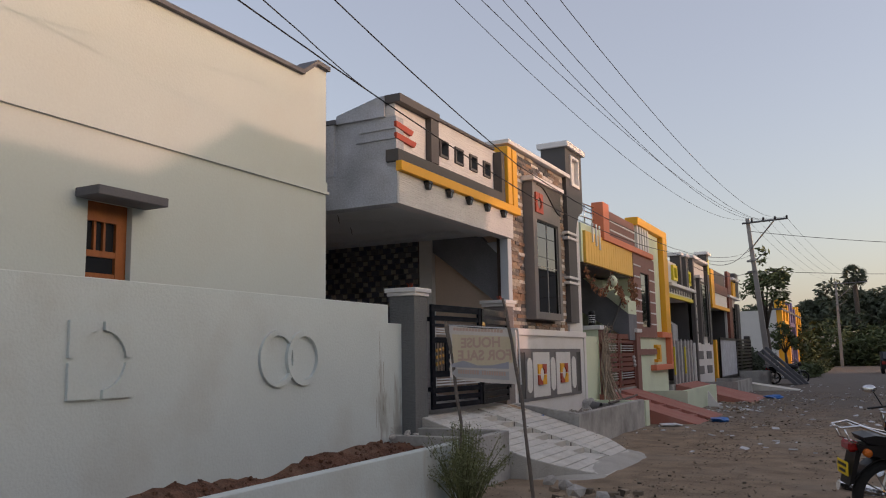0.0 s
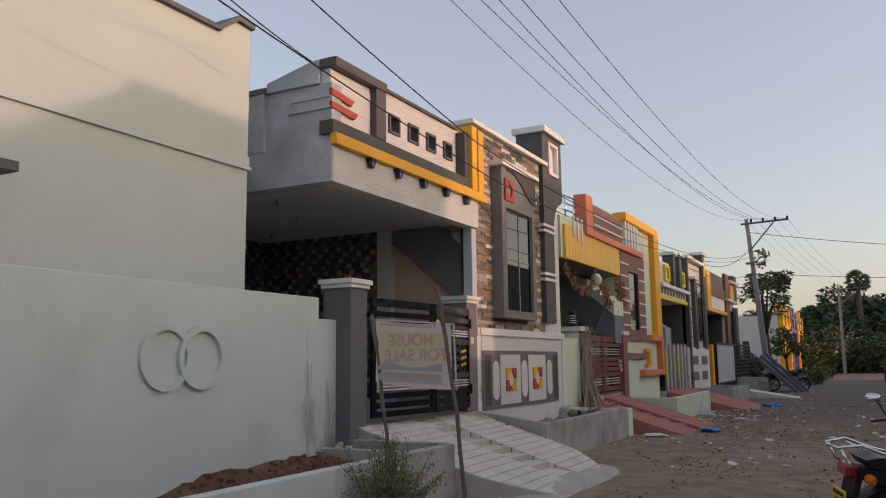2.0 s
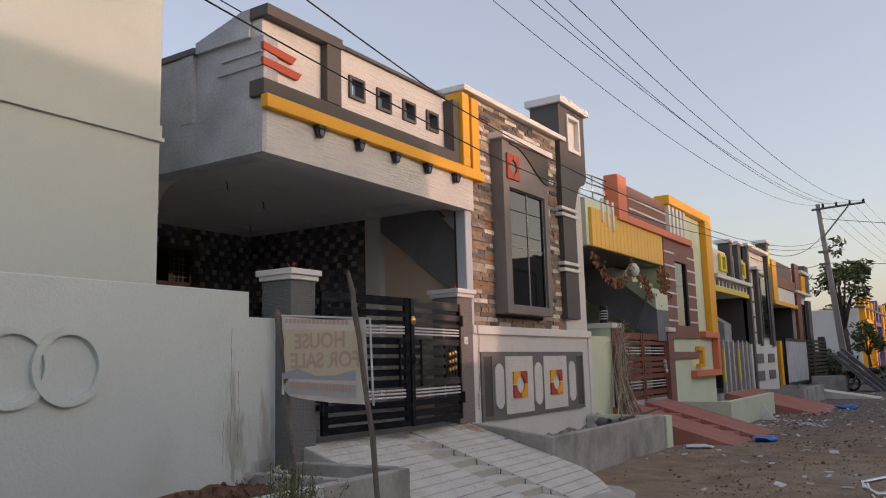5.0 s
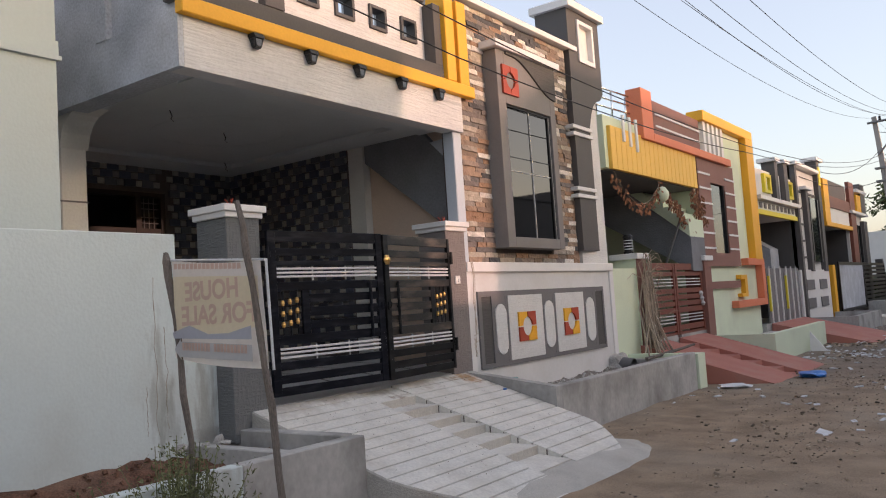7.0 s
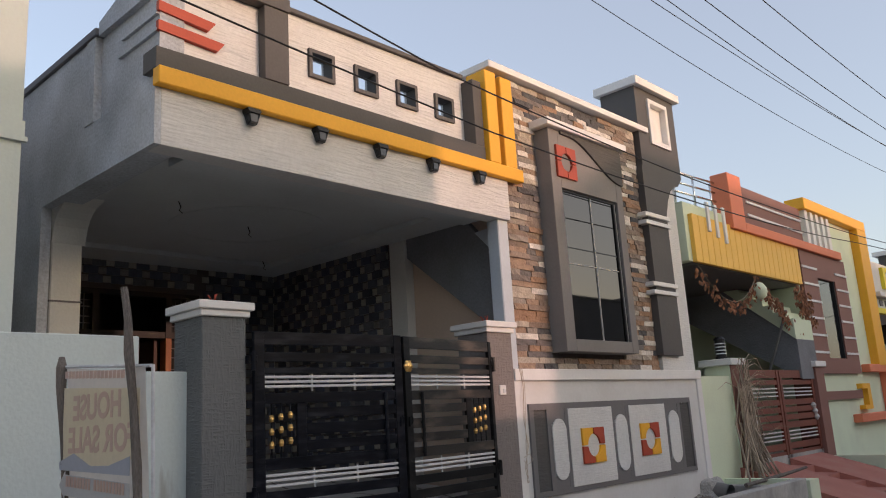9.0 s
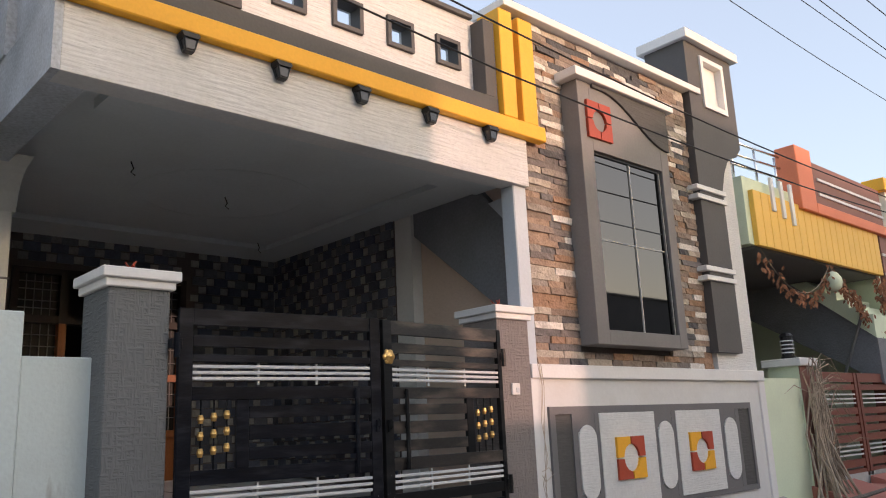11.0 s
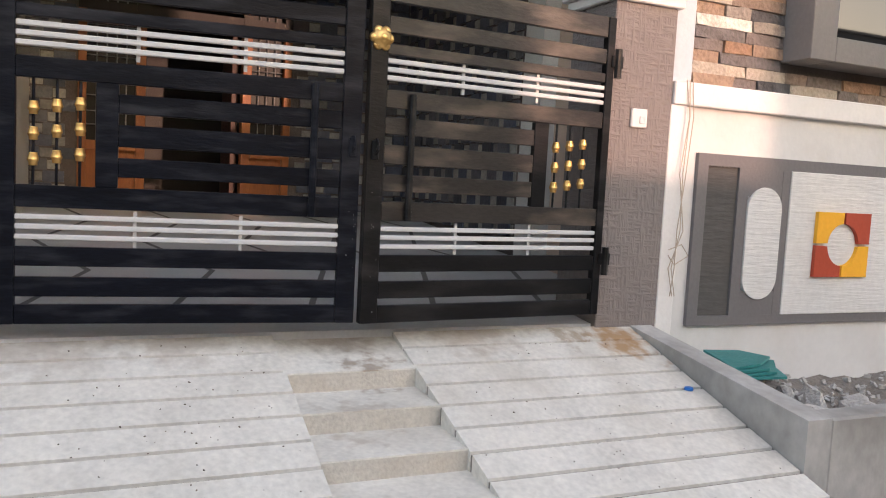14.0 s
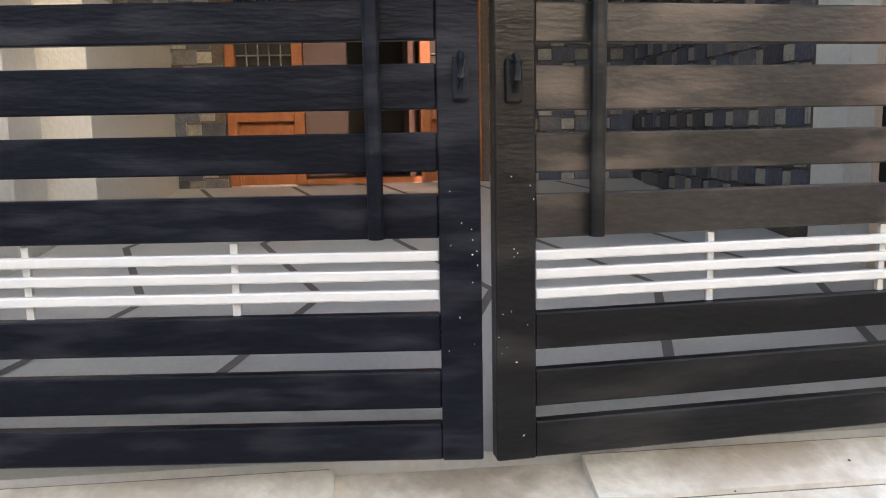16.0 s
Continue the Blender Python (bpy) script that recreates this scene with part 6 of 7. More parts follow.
# ---- plants ----
def leaf_cloud(blobs, count, size, seed, droop=0.0, shape=(1, 1, 1)):
    """Many small leaves gathered in clumps: blobs of (x, y, z, radius)."""
    rnd = random.Random(seed)
    bm = bmesh.new()
    weights = [b[3] ** 2 for b in blobs]
    for _ in range(count):
        x, y, z, r = rnd.choices(blobs, weights)[0]
        d = Vector((rnd.gauss(0, 1), rnd.gauss(0, 1), rnd.gauss(0, 1))).normalized() * r * rnd.uniform(0.45, 1.08) ** 0.7
        c = Vector((x + d.x * shape[0], y + d.y * shape[1], z + d.z * shape[2]))
        s = size * rnd.uniform(0.6, 1.4)
        u = Vector((rnd.gauss(0, 1), rnd.gauss(0, 1), rnd.gauss(0, 0.6) - droop)).normalized()
        w = u.orthogonal().normalized()
        w.rotate(Matrix.Rotation(rnd.uniform(0, 6.28), 3, u))
        q = [c - u * s, c - w * s * 0.32, c + u * s, c + w * s * 0.32]
        bm.faces.new([bm.verts.new(v) for v in q])
    return bm


def tree(at, height, spread, leaves, size, seed, label, mat=LEAF_DARK, low=0.6):
    T = thing("tree", at, label, "tree", "trees")
    rnd = random.Random(seed)
    x, y, _ = at
    fork = height * 0.45
    bm = tube(bmesh.new(), [(x, y, -0.1), (x + 0.1, y, fork * 0.6), (x + 0.05, y + 0.1, fork)], [height * 0.035, height * 0.027, height * 0.022], 8)
    blobs = []
    for k in range(9):
        a = k * 2.4
        rr = spread * rnd.uniform(0.25, 0.75)
        top = Vector((x + rr * math.cos(a), y + rr * math.sin(a), height * rnd.uniform(low, 0.92)))
        tube(bm, [(x + 0.05, y + 0.1, fork), Vector((x, y, fork)).lerp(top, 0.5) + Vector((0, 0, 0.2)), top], [height * 0.014, height * 0.01, height * 0.004], 6)
        for _ in range(3):
            blobs.append((top.x + rnd.gauss(0, spread * 0.22), top.y + rnd.gauss(0, spread * 0.22), top.z + rnd.gauss(0, height * 0.06), spread * rnd.uniform(0.16, 0.34)))
    part("trunk", bm, BARK, T, smooth=True)
    part("crown", leaf_cloud(blobs, leaves, size, seed, 0.2), mat, T)


tree((-4.9, 49, 0), 6.3, 1.6, 1300, 0.17, 11, "leafy green street tree beside the power pole", LEAF, 0.72)
tree((-4.4, 54, 0), 3.2, 1.0, 700, 0.16, 12, "leafy green street tree before the far houses", LEAF)
for k, (x, y, hh, sp) in enumerate(((-5.5, 95, 6.6, 4.2), (-1.5, 100, 7.8, 5.0), (3, 96, 7.2, 4.8), (8, 98, 8.2, 5.6), (-9, 104, 6.8, 5), (2, 108, 7.8, 5.2))):
    tree((x, y, 0), hh, sp, 6000, 0.34, 20 + k, "broad dark tree at the end of the road")
blobs = []
rnd = random.Random(5)
for k in range(90):
    x = rnd.uniform(-8, 16)
    y = 86 + rnd.uniform(0, 8) - max(0, -x - 1) * 1.5
    blobs.append((x, y, rnd.uniform(0.2, 2.8), rnd.uniform(0.9, 2.1)))
tagged(new("bushes", to_mesh("bushes", leaf_cloud(blobs, 24000, 0.28, 31), LEAF)), "dense green bushes along the end of the road", "bush", kind="stuff")
blobs = [(-6.3 + 0.7 * math.sin(k * 2.1), 44.5 + k * 0.9, 0.4 + 0.35 * k % 0.8, 0.7) for k in range(16)]
tagged(new("bushes", to_mesh("bushes", leaf_cloud(blobs, 5200, 0.17, 35), LEAF_DARK)), "dark leafy shrubs beside the last house", "bush", kind="stuff")
blobs = [(-3.4 + 0.5 * math.sin(k * 1.7), 50 + k * 1.6, 0.15 + 0.15 * math.sin(k * 2.3), 0.6) for k in range(18)]
tagged(new("bushes", to_mesh("bushes", leaf_cloud(blobs, 5000, 0.16, 33), LEAF)), "weedy green bushes before the far houses", "bush", kind="stuff")

pt = thing("palm_tree", (-0.4, 92, 0), "tall fan palm above the trees", "tree")
part("trunk", tube(bmesh.new(), [(-0.4, 92, 0), (-0.3, 92, 5), (-0.4, 92, 8.8)], [0.32, 0.25, 0.22], 10), BARK, pt, smooth=True)
bm = bmesh.new()
rnd = random.Random(9)
for k in range(46):
    a, el = rnd.uniform(0, 6.28), rnd.uniform(-0.9, 1.4)
    d = Vector((math.cos(a) * math.cos(el), math.sin(a) * math.cos(el), math.sin(el)))
    c = Vector((-0.4, 92, 9.1))
    side = d.orthogonal().normalized()
    side.rotate(Matrix.Rotation(rnd.uniform(0, 6.28), 3, d))
    for j in range(9):
        ang = (j - 4) * 0.2
        e = (d * math.cos(ang) + side * math.sin(ang)).normalized()
        nrm = d.cross(side) * 0.05
        w = e.cross(d.cross(side)).normalized() * 0.055
        b0 = c + d * 0.55
        bm.faces.new([bm.verts.new(v) for v in (b0, b0 + e * 0.45 + w, b0 + e * 0.85 - Vector((0, 0, 0.1)), b0 + e * 0.45 - w)])
    tube(bm, [c, c + d * 0.55], 0.03, 4)
part("crown", bm, LEAF_DARK, pt)

# feathery weed by the planter
wd = thing("weed_plant", (-3.90, 7.93, 0.05), "feathery green weed growing beside the planter", "plant")
rnd = random.Random(4)
stems, leaves = bmesh.new(), bmesh.new()
for k in range(120):
    a = rnd.uniform(0, 6.28)
    r0, r1 = rnd.uniform(0, 0.14), rnd.uniform(0.06, 0.58)
    top = rnd.uniform(0.3, 0.85) * (1.1 - 0.5 * r1)
    b = Vector((-3.90 + r0 * math.cos(a), 7.93 + r0 * math.sin(a), 0.05))
    e = Vector((-3.90 + r1 * math.cos(a), 7.93 + r1 * math.sin(a), 0.05 + top))
    m = b.lerp(e, 0.5) + Vector((0, 0, 0.08))
    tube(stems, [b, m, e], [0.006, 0.004, 0.002], 4)
    for j in range(60):
        f = rnd.uniform(0.3, 1.0)
        c = (b.lerp(m, f * 2) if f < 0.5 else m.lerp(e, f * 2 - 1)) + Vector((rnd.gauss(0, 0.03), rnd.gauss(0, 0.03), rnd.gauss(0, 0.02)))
        u = Vector((rnd.gauss(0, 1), rnd.gauss(0, 1), rnd.gauss(0.5, 0.7))).normalized()
        w = u.orthogonal().normalized()
        s = rnd.uniform(0.008, 0.022)
        leaves.faces.new([leaves.verts.new(v) for v in (c - u * s, c - w * s * 0.28, c + u * s, c + w * s * 0.28)])
part("stem", stems, WEED, wd)
part("foliage", leaves, WEED, wd)

# ---- dry decorations of the green house ----
g = thing("leaf_garland", (-5.45, 19.2, 2.6), "withered brown leaf garland hung across the entrance", "garland")
rnd = random.Random(6)
dry = bmesh.new()
for a, b, s in (((-5.5, 17.7, 3.66), (-5.5, 19.8, 3.66), 0.5), ((-5.5, 19.8, 3.62), (-5.5, 20.6, 3.3), 0.05), ((-5.5, 20.6, 3.3), (-5.5, 21.25, 2.82), 0.03), ((-5.5, 21.95, 3.68), (-5.44, 21.95, 3.05), 0.02), ((-5.5, 21.6, 3.66), (-5.44, 21.6, 3.25), 0.02)):
    pts = []
    for i in range(19):
        f = i / 18
        p = Vector(a).lerp(Vector(b), f)
        p.z -= 4 * s * f * (1 - f)
        pts.append(p)
        for j in range(7):
            c = p + Vector((rnd.gauss(0, 0.03), rnd.gauss(0, 0.06), -rnd.uniform(0, 0.16)))
            u = Vector((rnd.gauss(0, 0.5), rnd.gauss(0, 0.5), -1)).normalized()
            w = u.orthogonal().normalized() * 0.02
            dry.faces.new([dry.verts.new(v) for v in (c, c + u * 0.04 + w, c + u * 0.085, c + u * 0.04 - w)])
    part("string", tube(bmesh.new(), pts, 0.006, 4), STRAW, g)
part("foliage", dry, LEAF_DRY, g)
gd = lathe(bmesh.new(), [(0.02, 0.14), (0.07, 0.12), (0.12, 0.04), (0.13, -0.03), (0.10, -0.11), (0.04, -0.15)], (-5.5, 19.85, 3.42), 14)
tagged(new("hanging_gourd", to_mesh("hanging_gourd", gd, PALE_GREEN, smooth=True)), "pale green gourd hung under the canopy", "gourd")
part("hanger", tube(bmesh.new(), [(-5.5, 19.85, 3.54), (-5.5, 19.85, 3.69)], 0.006, 4), STRAW, g)
part_leaning = thing("palm_frond", (-5.25, 18.3, 0.45), "dry palm frond bundle leaning on the gate post", "palm frond")
bm = bmesh.new()
for k in range(60):
    y0, x0 = 18.2 + rnd.gauss(0, 0.3), -5.12 + rnd.gauss(0, 0.12)
    top = rnd.choice((rnd.uniform(1.0, 1.9), rnd.uniform(1.5, 2.25)))
    y1 = 18.3 + rnd.gauss(0, 0.16)
    bend, lift = rnd.gauss(0.25, 0.4), rnd.uniform(-0.3, 0.12)
    tube(bm, [(x0, y0, 0.45), (-5.27, (y0 + y1) / 2 + rnd.gauss(0, 0.04), top * 0.6), (-5.3, y1, top), (-5.26, y1 + bend * 0.6, top + 0.1 + lift * 0.3), (-5.22, y1 + bend, top + lift)], [0.014, 0.012, 0.009, 0.006, 0.002], 4)
part("frond", bm, STRAW, part_leaning)

# ---- motorbikes ----
def motorbike(label, tone=BLACK):
    """A commuter motorbike in its own frame: the front towards +x, standing on z=0, rear wheel's hub at x=0."""
    B = thing("motorbike", (0, 0, 0), label, "motorbike", "parked motorbikes")
    for nm, xc in (("rear_wheel", 0.0), ("front_wheel", 1.26)):
        tyre = lathe(bmesh.new(), [(0.235, -0.045), (0.28, -0.045), (0.305, -0.025), (0.31, 0.0), (0.305, 0.025), (0.28, 0.045), (0.235, 0.045)], (xc, 0, 0.31), 28, "y")
        bmesh.ops.delete(tyre, geom=[f for f in tyre.faces if len(f.verts) > 4], context="FACES")
        Wl = part(nm, tyre, RUBBER, B, smooth=False)
        rim = bmesh.new()
        lathe(rim, [(0.04, -0.05), (0.05, 0.0), (0.04, 0.05)], (xc, 0, 0.31), 12, "y")
        for k in range(12):
            a = math.pi * k / 6
            tube(rim, [(xc, 0.02 * (-1) ** k, 0.31), (xc + 0.24 * math.cos(a), 0, 0.31 + 0.24 * math.sin(a))], 0.006, 4)
        for k in range(28):
            a, b = 2 * math.pi * k / 28, 2 * math.pi * (k + 1) / 28
            tube(rim, [(xc + 0.238 * math.cos(a), 0, 0.31 + 0.238 * math.sin(a)), (xc + 0.238 * math.cos(b), 0, 0.31 + 0.238 * math.sin(b))], 0.014, 5, False)
        part("rim", rim, CHROME, Wl)
        arc = [(xc + 0.345 * math.cos(radians(a)), 0.345 * math.sin(radians(a)) + 0.31) for a in range(25, 156, 13)]
        arc += [(xc + 0.335 * math.cos(radians(a)), 0.335 * math.sin(radians(a)) + 0.31) for a in range(155, 24, -13)]
        part("mudguard", prism(bmesh.new(), arc, "y", -0.07, 0.07), tone, B)
    part("seat", prism(bmesh.new(), [(-0.22, 0.78), (0.0, 0.74), (0.5, 0.72), (0.62, 0.76), (0.55, 0.80), (0.2, 0.80), (-0.15, 0.845), (-0.25, 0.83)], "y", -0.12, 0.12), BLACK, B)
    part("side_cover", prism(bmesh.new(), [(-0.30, 0.77), (0.5, 0.71), (0.42, 0.55), (0.1, 0.60), (-0.28, 0.70)], "y", -0.11, 0.11), tone, B)
    tank = bmesh.new()
    bmesh.ops.create_uvsphere(tank, u_segments=14, v_segments=10, radius=1, matrix=Matrix.LocRotScale((0.80, 0, 0.82), Euler((0, radians(8), 0)), (0.29, 0.15, 0.13)))
    part("fuel_tank", tank, tone, B, smooth=True)
    part("engine", boxes((0.45, 0.8, -0.12, 0.12, 0.26, 0.55), (0.5, 0.72, -0.09, 0.09, 0.55, 0.68), bevel=0.03), IRON, B)
    ex = tube(bmesh.new(), [(0.75, 0.12, 0.4), (0.55, 0.14, 0.24), (0.1, 0.17, 0.27), (-0.35, 0.18, 0.36)], [0.02, 0.022, 0.045, 0.045], 10)
    part("exhaust", ex, CHROME, B)
    bm = bmesh.new()
    for s in (-1, 1):
        tube(bm, [(1.26, 0.07 * s, 0.31), (1.02, 0.09 * s, 0.95)], 0.02, 8)
        tube(bm, [(0, 0.11 * s, 0.31), (0.12, 0.12 * s, 0.66)], 0.028, 8)
        tube(bm, [(0, 0.09 * s, 0.31), (0.45, 0.09 * s, 0.34)], 0.018, 6)
    part("fork", bm, CHROME, B)
    bm = bmesh.new()
    for s in (-1, 1):
        tube(bm, [(0.25, 0.13 * s, 0.77), (-0.1, 0.14 * s, 0.86), (-0.28, 0.13 * s, 0.93), (-0.42, 0.10 * s, 0.91), (-0.44, 0.0, 0.91)], 0.011, 8)
        tube(bm, [(-0.40, 0.10 * s, 0.91), (-0.36, 0.10 * s, 0.80), (-0.26, 0.10 * s, 0.76)], 0.009, 6)
    tube(bm, [(-0.3, -0.12, 0.92), (-0.3, 0.12, 0.92)], 0.009, 6)
    part("grab_rail", bm, CHROME, B, "chrome rear grab rail", smooth=True)
    part("tail_lamp", boxes((-0.36, -0.27, -0.085, 0.085, 0.70, 0.79), bevel=0.02), TAIL_RED, B)
    pl = part("number_plate", boxes((-0.385, -0.375, -0.10, 0.10, 0.50, 0.62), bevel=0.004), PLATE_YELLOW, B, "yellow number plate")
    part("plate_mark", boxes((-0.389, -0.385, -0.08, 0.08, 0.575, 0.60), (-0.389, -0.385, -0.06, 0.06, 0.525, 0.55)), BLACK, pl)
    part("rear_guard", prism(bmesh.new(), [(-0.30, 0.72), (-0.26, 0.70), (-0.33, 0.44), (-0.37, 0.42)], "y", -0.09, 0.09), BLACK, B)
    for s in (-1, 1):
        part("indicator", lathe(bmesh.new(), [(0.012, 0.08), (0.015, 0.12), (0.035, 0.14), (0.035, 0.18), (0.015, 0.2)] if s > 0 else [(0.015, -0.2), (0.035, -0.18), (0.035, -0.14), (0.015, -0.12), (0.012, -0.08)], (-0.24, 0, 0.71), 10, "y"), AMBER, B)
        mr = part("mirror", tube(bmesh.new(), [(0.95, 0.22 * s, 1.02), (0.93, 0.28 * s, 1.14), (0.92, 0.31 * s, 1.2)], 0.007, 6), BLACK, B)
        head = bmesh.new()
        bmesh.ops.create_uvsphere(head, u_segments=12, v_segments=8, radius=1, matrix=Matrix.LocRotScale((0.92, 0.34 * s, 1.22), None, (0.02, 0.075, 0.045)))
        part("mirror_glass", head, CHROME, mr, smooth=True)
    part("handlebar", tube(bmesh.new(), [(0.85, -0.36, 1.0), (0.98, -0.2, 1.03), (1.0, 0, 0.99), (0.98, 0.2, 1.03), (0.85, 0.36, 1.0)], 0.012, 8), BLACK, B)
    hl = bmesh.new()
    bmesh.ops.create_uvsphere(hl, u_segments=12, v_segments=8, radius=1, matrix=Matrix.LocRotScale((1.14, 0, 0.92), None, (0.1, 0.1, 0.11)))
    part("headlamp", hl, tone, B, smooth=True)
    return B


bike = motorbike("black motorbike with chrome grab rail parked on the road")
bike.matrix_basis = pose(0.08, 8.05, 0.05, 6, 0, 24)
b2 = copy_thing(bike, pose(0.24, 9.15, 0.05, 0, 6, 84))
tagged(b2, "dark motorbike with silver mirrors parked on the road")
b3 = copy_thing(bike, pose(-3.9, 41.2, 0.05, 8, 0, 15))
tagged(b3, "black motorbike parked beside the power pole")

# far parked car
c = thing("car", (1.6, 60, 0), "dark parked car with a pale windscreen far down the road", "car")
prof = [(0.0, 0.35), (3.9, 0.35), (3.9, 0.85), (3.0, 0.95), (2.5, 1.42), (0.7, 1.45), (0.1, 0.95), (0.0, 0.9)]
part("body", prism(bmesh.new(), [(58 + p, z) for p, z in prof], "x", 0.85, 2.4), BLACK, c)
part("windscreen", prism(bmesh.new(), [(58.08, 0.98), (58.05, 1.0), (58.63, 1.42), (58.68, 1.42)], "x", 1.0, 2.25), GLASS, c)
for x in (0.84, 2.2):
    for y in (58.7, 61.1):
        wl = part("wheel", lathe(bmesh.new(), [(0.2, 0), (0.31, 0.02), (0.32, 0.1), (0.31, 0.18), (0.2, 0.2)], (x, y, 0.33), 18, "x"), RUBBER, c)
part("tail_lamp", boxes((0.9, 1.1, 57.97, 58.01, 0.65, 0.85)), TAIL_RED, c)

# leaning planks by the pole
for k in range(3):
    pk = bmesh.new()
    prism(pk, [(-4.45 + 0.12 * k, 1.5 + 0.12 * k), (-4.36 + 0.12 * k, 1.58 + 0.12 * k), (-2.75 + 0.18 * k, 0.08), (-2.93 + 0.18 * k, 0.05)], "y", 40.0 + 0.5 * k, 40.4 + 0.5 * k)
    tagged(new("plank", to_mesh("plank", pk, CAP_DARK)), "dark weathered plank leaning beside the power pole", "plank", "leaning planks")

# ---- small things by the wall ----
CB = thing("cable_bundle", (-5.37, 13.1, 2.09), "thin brown cables tied and hanging on the front wall", "cable")
rnd = random.Random(2)
for k in range(3):
    o = 0.02 * k
    cb = tube(bmesh.new(), [(-5.38, 13.10 + o, 2.09), (-5.365, 13.10 + o + rnd.gauss(0, 0.01), 1.9), (-5.37, 13.09 + o, 1.6), (-5.37, 13.14 - o, 1.3), (-5.37, 13.06 + o, 1.1), (-5.38, 13.12 + rnd.gauss(0, 0.02), 0.95)], 0.0028, 5)
    part("cable", cb, SHEATH, CB)
cb = tube(bmesh.new(), [(-5.365, 13.05, 1.2), (-5.35, 13.12, 1.23), (-5.35, 13.17, 1.17), (-5.36, 13.09, 1.12), (-5.365, 13.05, 1.17)], 0.0028, 5)
part("cable_tie", cb, SHEATH, CB)
tl = thing("teal_net", (-5.1, 13.35, 0.58), "crumpled teal plastic sheet on the planter soil", "plastic sheet")
bm = bmesh.new()
for k in range(5):
    z = 0.585 + 0.016 * k
    q = [(-5.34 + rnd.gauss(0, 0.02), 13.2 + 0.03 * k), (-4.93 + rnd.gauss(0, 0.03), 13.12 + rnd.gauss(0, 0.03)), (-4.95 + rnd.gauss(0, 0.04), 13.5 - 0.03 * k), (-5.12 + rnd.gauss(0, 0.03), 13.62 + rnd.gauss(0, 0.02)), (-5.30, 13.52 + rnd.gauss(0, 0.03))]
    prism(bm, q, "z", z, z + 0.012)
part("sheet", bm, TEAL_PLASTIC, tl)
DP = thing("drain_pipe", (-5.3, 16.9, 0.5), "short dark drain pipe bedded in rough cement at the wall foot", "pipe")
pipe = bmesh.new()
tube(pipe, [(-5.4, 16.93, 0.53), (-5.05, 16.86, 0.49)], [0.10, 0.095], 18, False)
tube(pipe, [(-5.4, 16.93, 0.53), (-5.05, 16.86, 0.49)], [0.08, 0.078], 18, False)
part("pipe", pipe, IRON, DP, smooth=True)
collar = bmesh.new()
bmesh.ops.create_icosphere(collar, subdivisions=3, radius=1, matrix=Matrix.LocRotScale((-5.34, 16.93, 0.47), None, (0.16, 0.2, 0.2)))
for v in collar.verts:
    v.co += (v.co - Vector((-5.34, 16.93, 0.47))) * 0.35 * noise.noise(v.co * 9)
part("collar", collar, RUBBLE, DP)
st = bmesh.new()
tube(st, [(-4.9, 17.0, 0.56), (-4.75, 17.9, 0.62), (-4.7, 18.6, 0.66)], [0.03, 0.025, 0.02], 6)
tagged(new("branch", to_mesh("branch", st, STICK)), "dead branch lying across the planter end", "branch")
cap = lathe(bmesh.new(), [(0.02, 0.0), (0.021, 0.010), (0.017, 0.014)], (-4.81, 12.77, ramp_z(-4.81)), 14)
tagged(new("bottle_cap", to_mesh("bottle_cap", cap, BLUE_PLASTIC)), "bright blue plastic lid lying on the ramp", "lid")


def rock_mesh(seed, mat):
    rr = random.Random(seed)
    bm = bmesh.new()
    bmesh.ops.create_icosphere(bm, subdivisions=1, radius=1)
    for v in bm.verts:
        v.co *= rr.uniform(0.7, 1.2)
    return to_mesh("stone_lump", bm, mat)


rocks = [rock_mesh(k, RUBBLE) for k in range(5)]
rnd = random.Random(8)
for k in range(44):
    y = rnd.choice((rnd.uniform(13.1, 16.9), rnd.uniform(13.3, 14.4)))
    x = rnd.uniform(-5.3, -4.45)
    s = rnd.uniform(0.03, 0.08)
    z = 0.27 + heap(x, y) + 0.02
    o = new("rubble_lump", rnd.choice(rocks))
    o.matrix_basis = Matrix.LocRotScale((x, y, z), Euler((rnd.uniform(0, 3), rnd.uniform(0, 3), 0)), (s, s * 1.2, s * 0.7))
    tagged(o, "rough lump of grey cement rubble", "rubble", "rubble lumps in the planter")
for k, (x, y, s) in enumerate(((-4.72, 13.42, 0.12), (-4.66, 13.72, 0.11), (-4.85, 13.62, 0.09), (-4.55, 13.28, 0.07))):
    o = new("rubble_lump", rocks[(k + 2) % 5])
    o.matrix_basis = Matrix.LocRotScale((x, y, 0.40 + s * 0.5), Euler((k, 1.3 * k, 0)), (s, s * 1.35, s * 0.75))
    tagged(o, "large pale lump of broken cement", "rubble", "rubble lumps in the planter")
for k, (x, y, s) in enumerate(((-2.95, 8.75, 0.13), (-3.2, 9.2, 0.09), (-5.45, 9.4, 0.05), (-5.3, 9.35, 0.045), (-2.6, 8.6, 0.08), (-3.5, 9.45, 0.08), (-5.35, 9.2, 0.04), (-5.48, 9.05, 0.045))):
    o = new("rubble_lump", rocks[k % 5])
    zz = 0.05 if x > -4 else 0.58
    o.matrix_basis = Matrix.LocRotScale((x, y, zz + s * 0.4), Euler((k, 2 * k, 0)), (s, s * 1.3, s * 0.7))
    tagged(o, "rough lump of grey cement rubble", "rubble", "rubble lumps by the ramp")

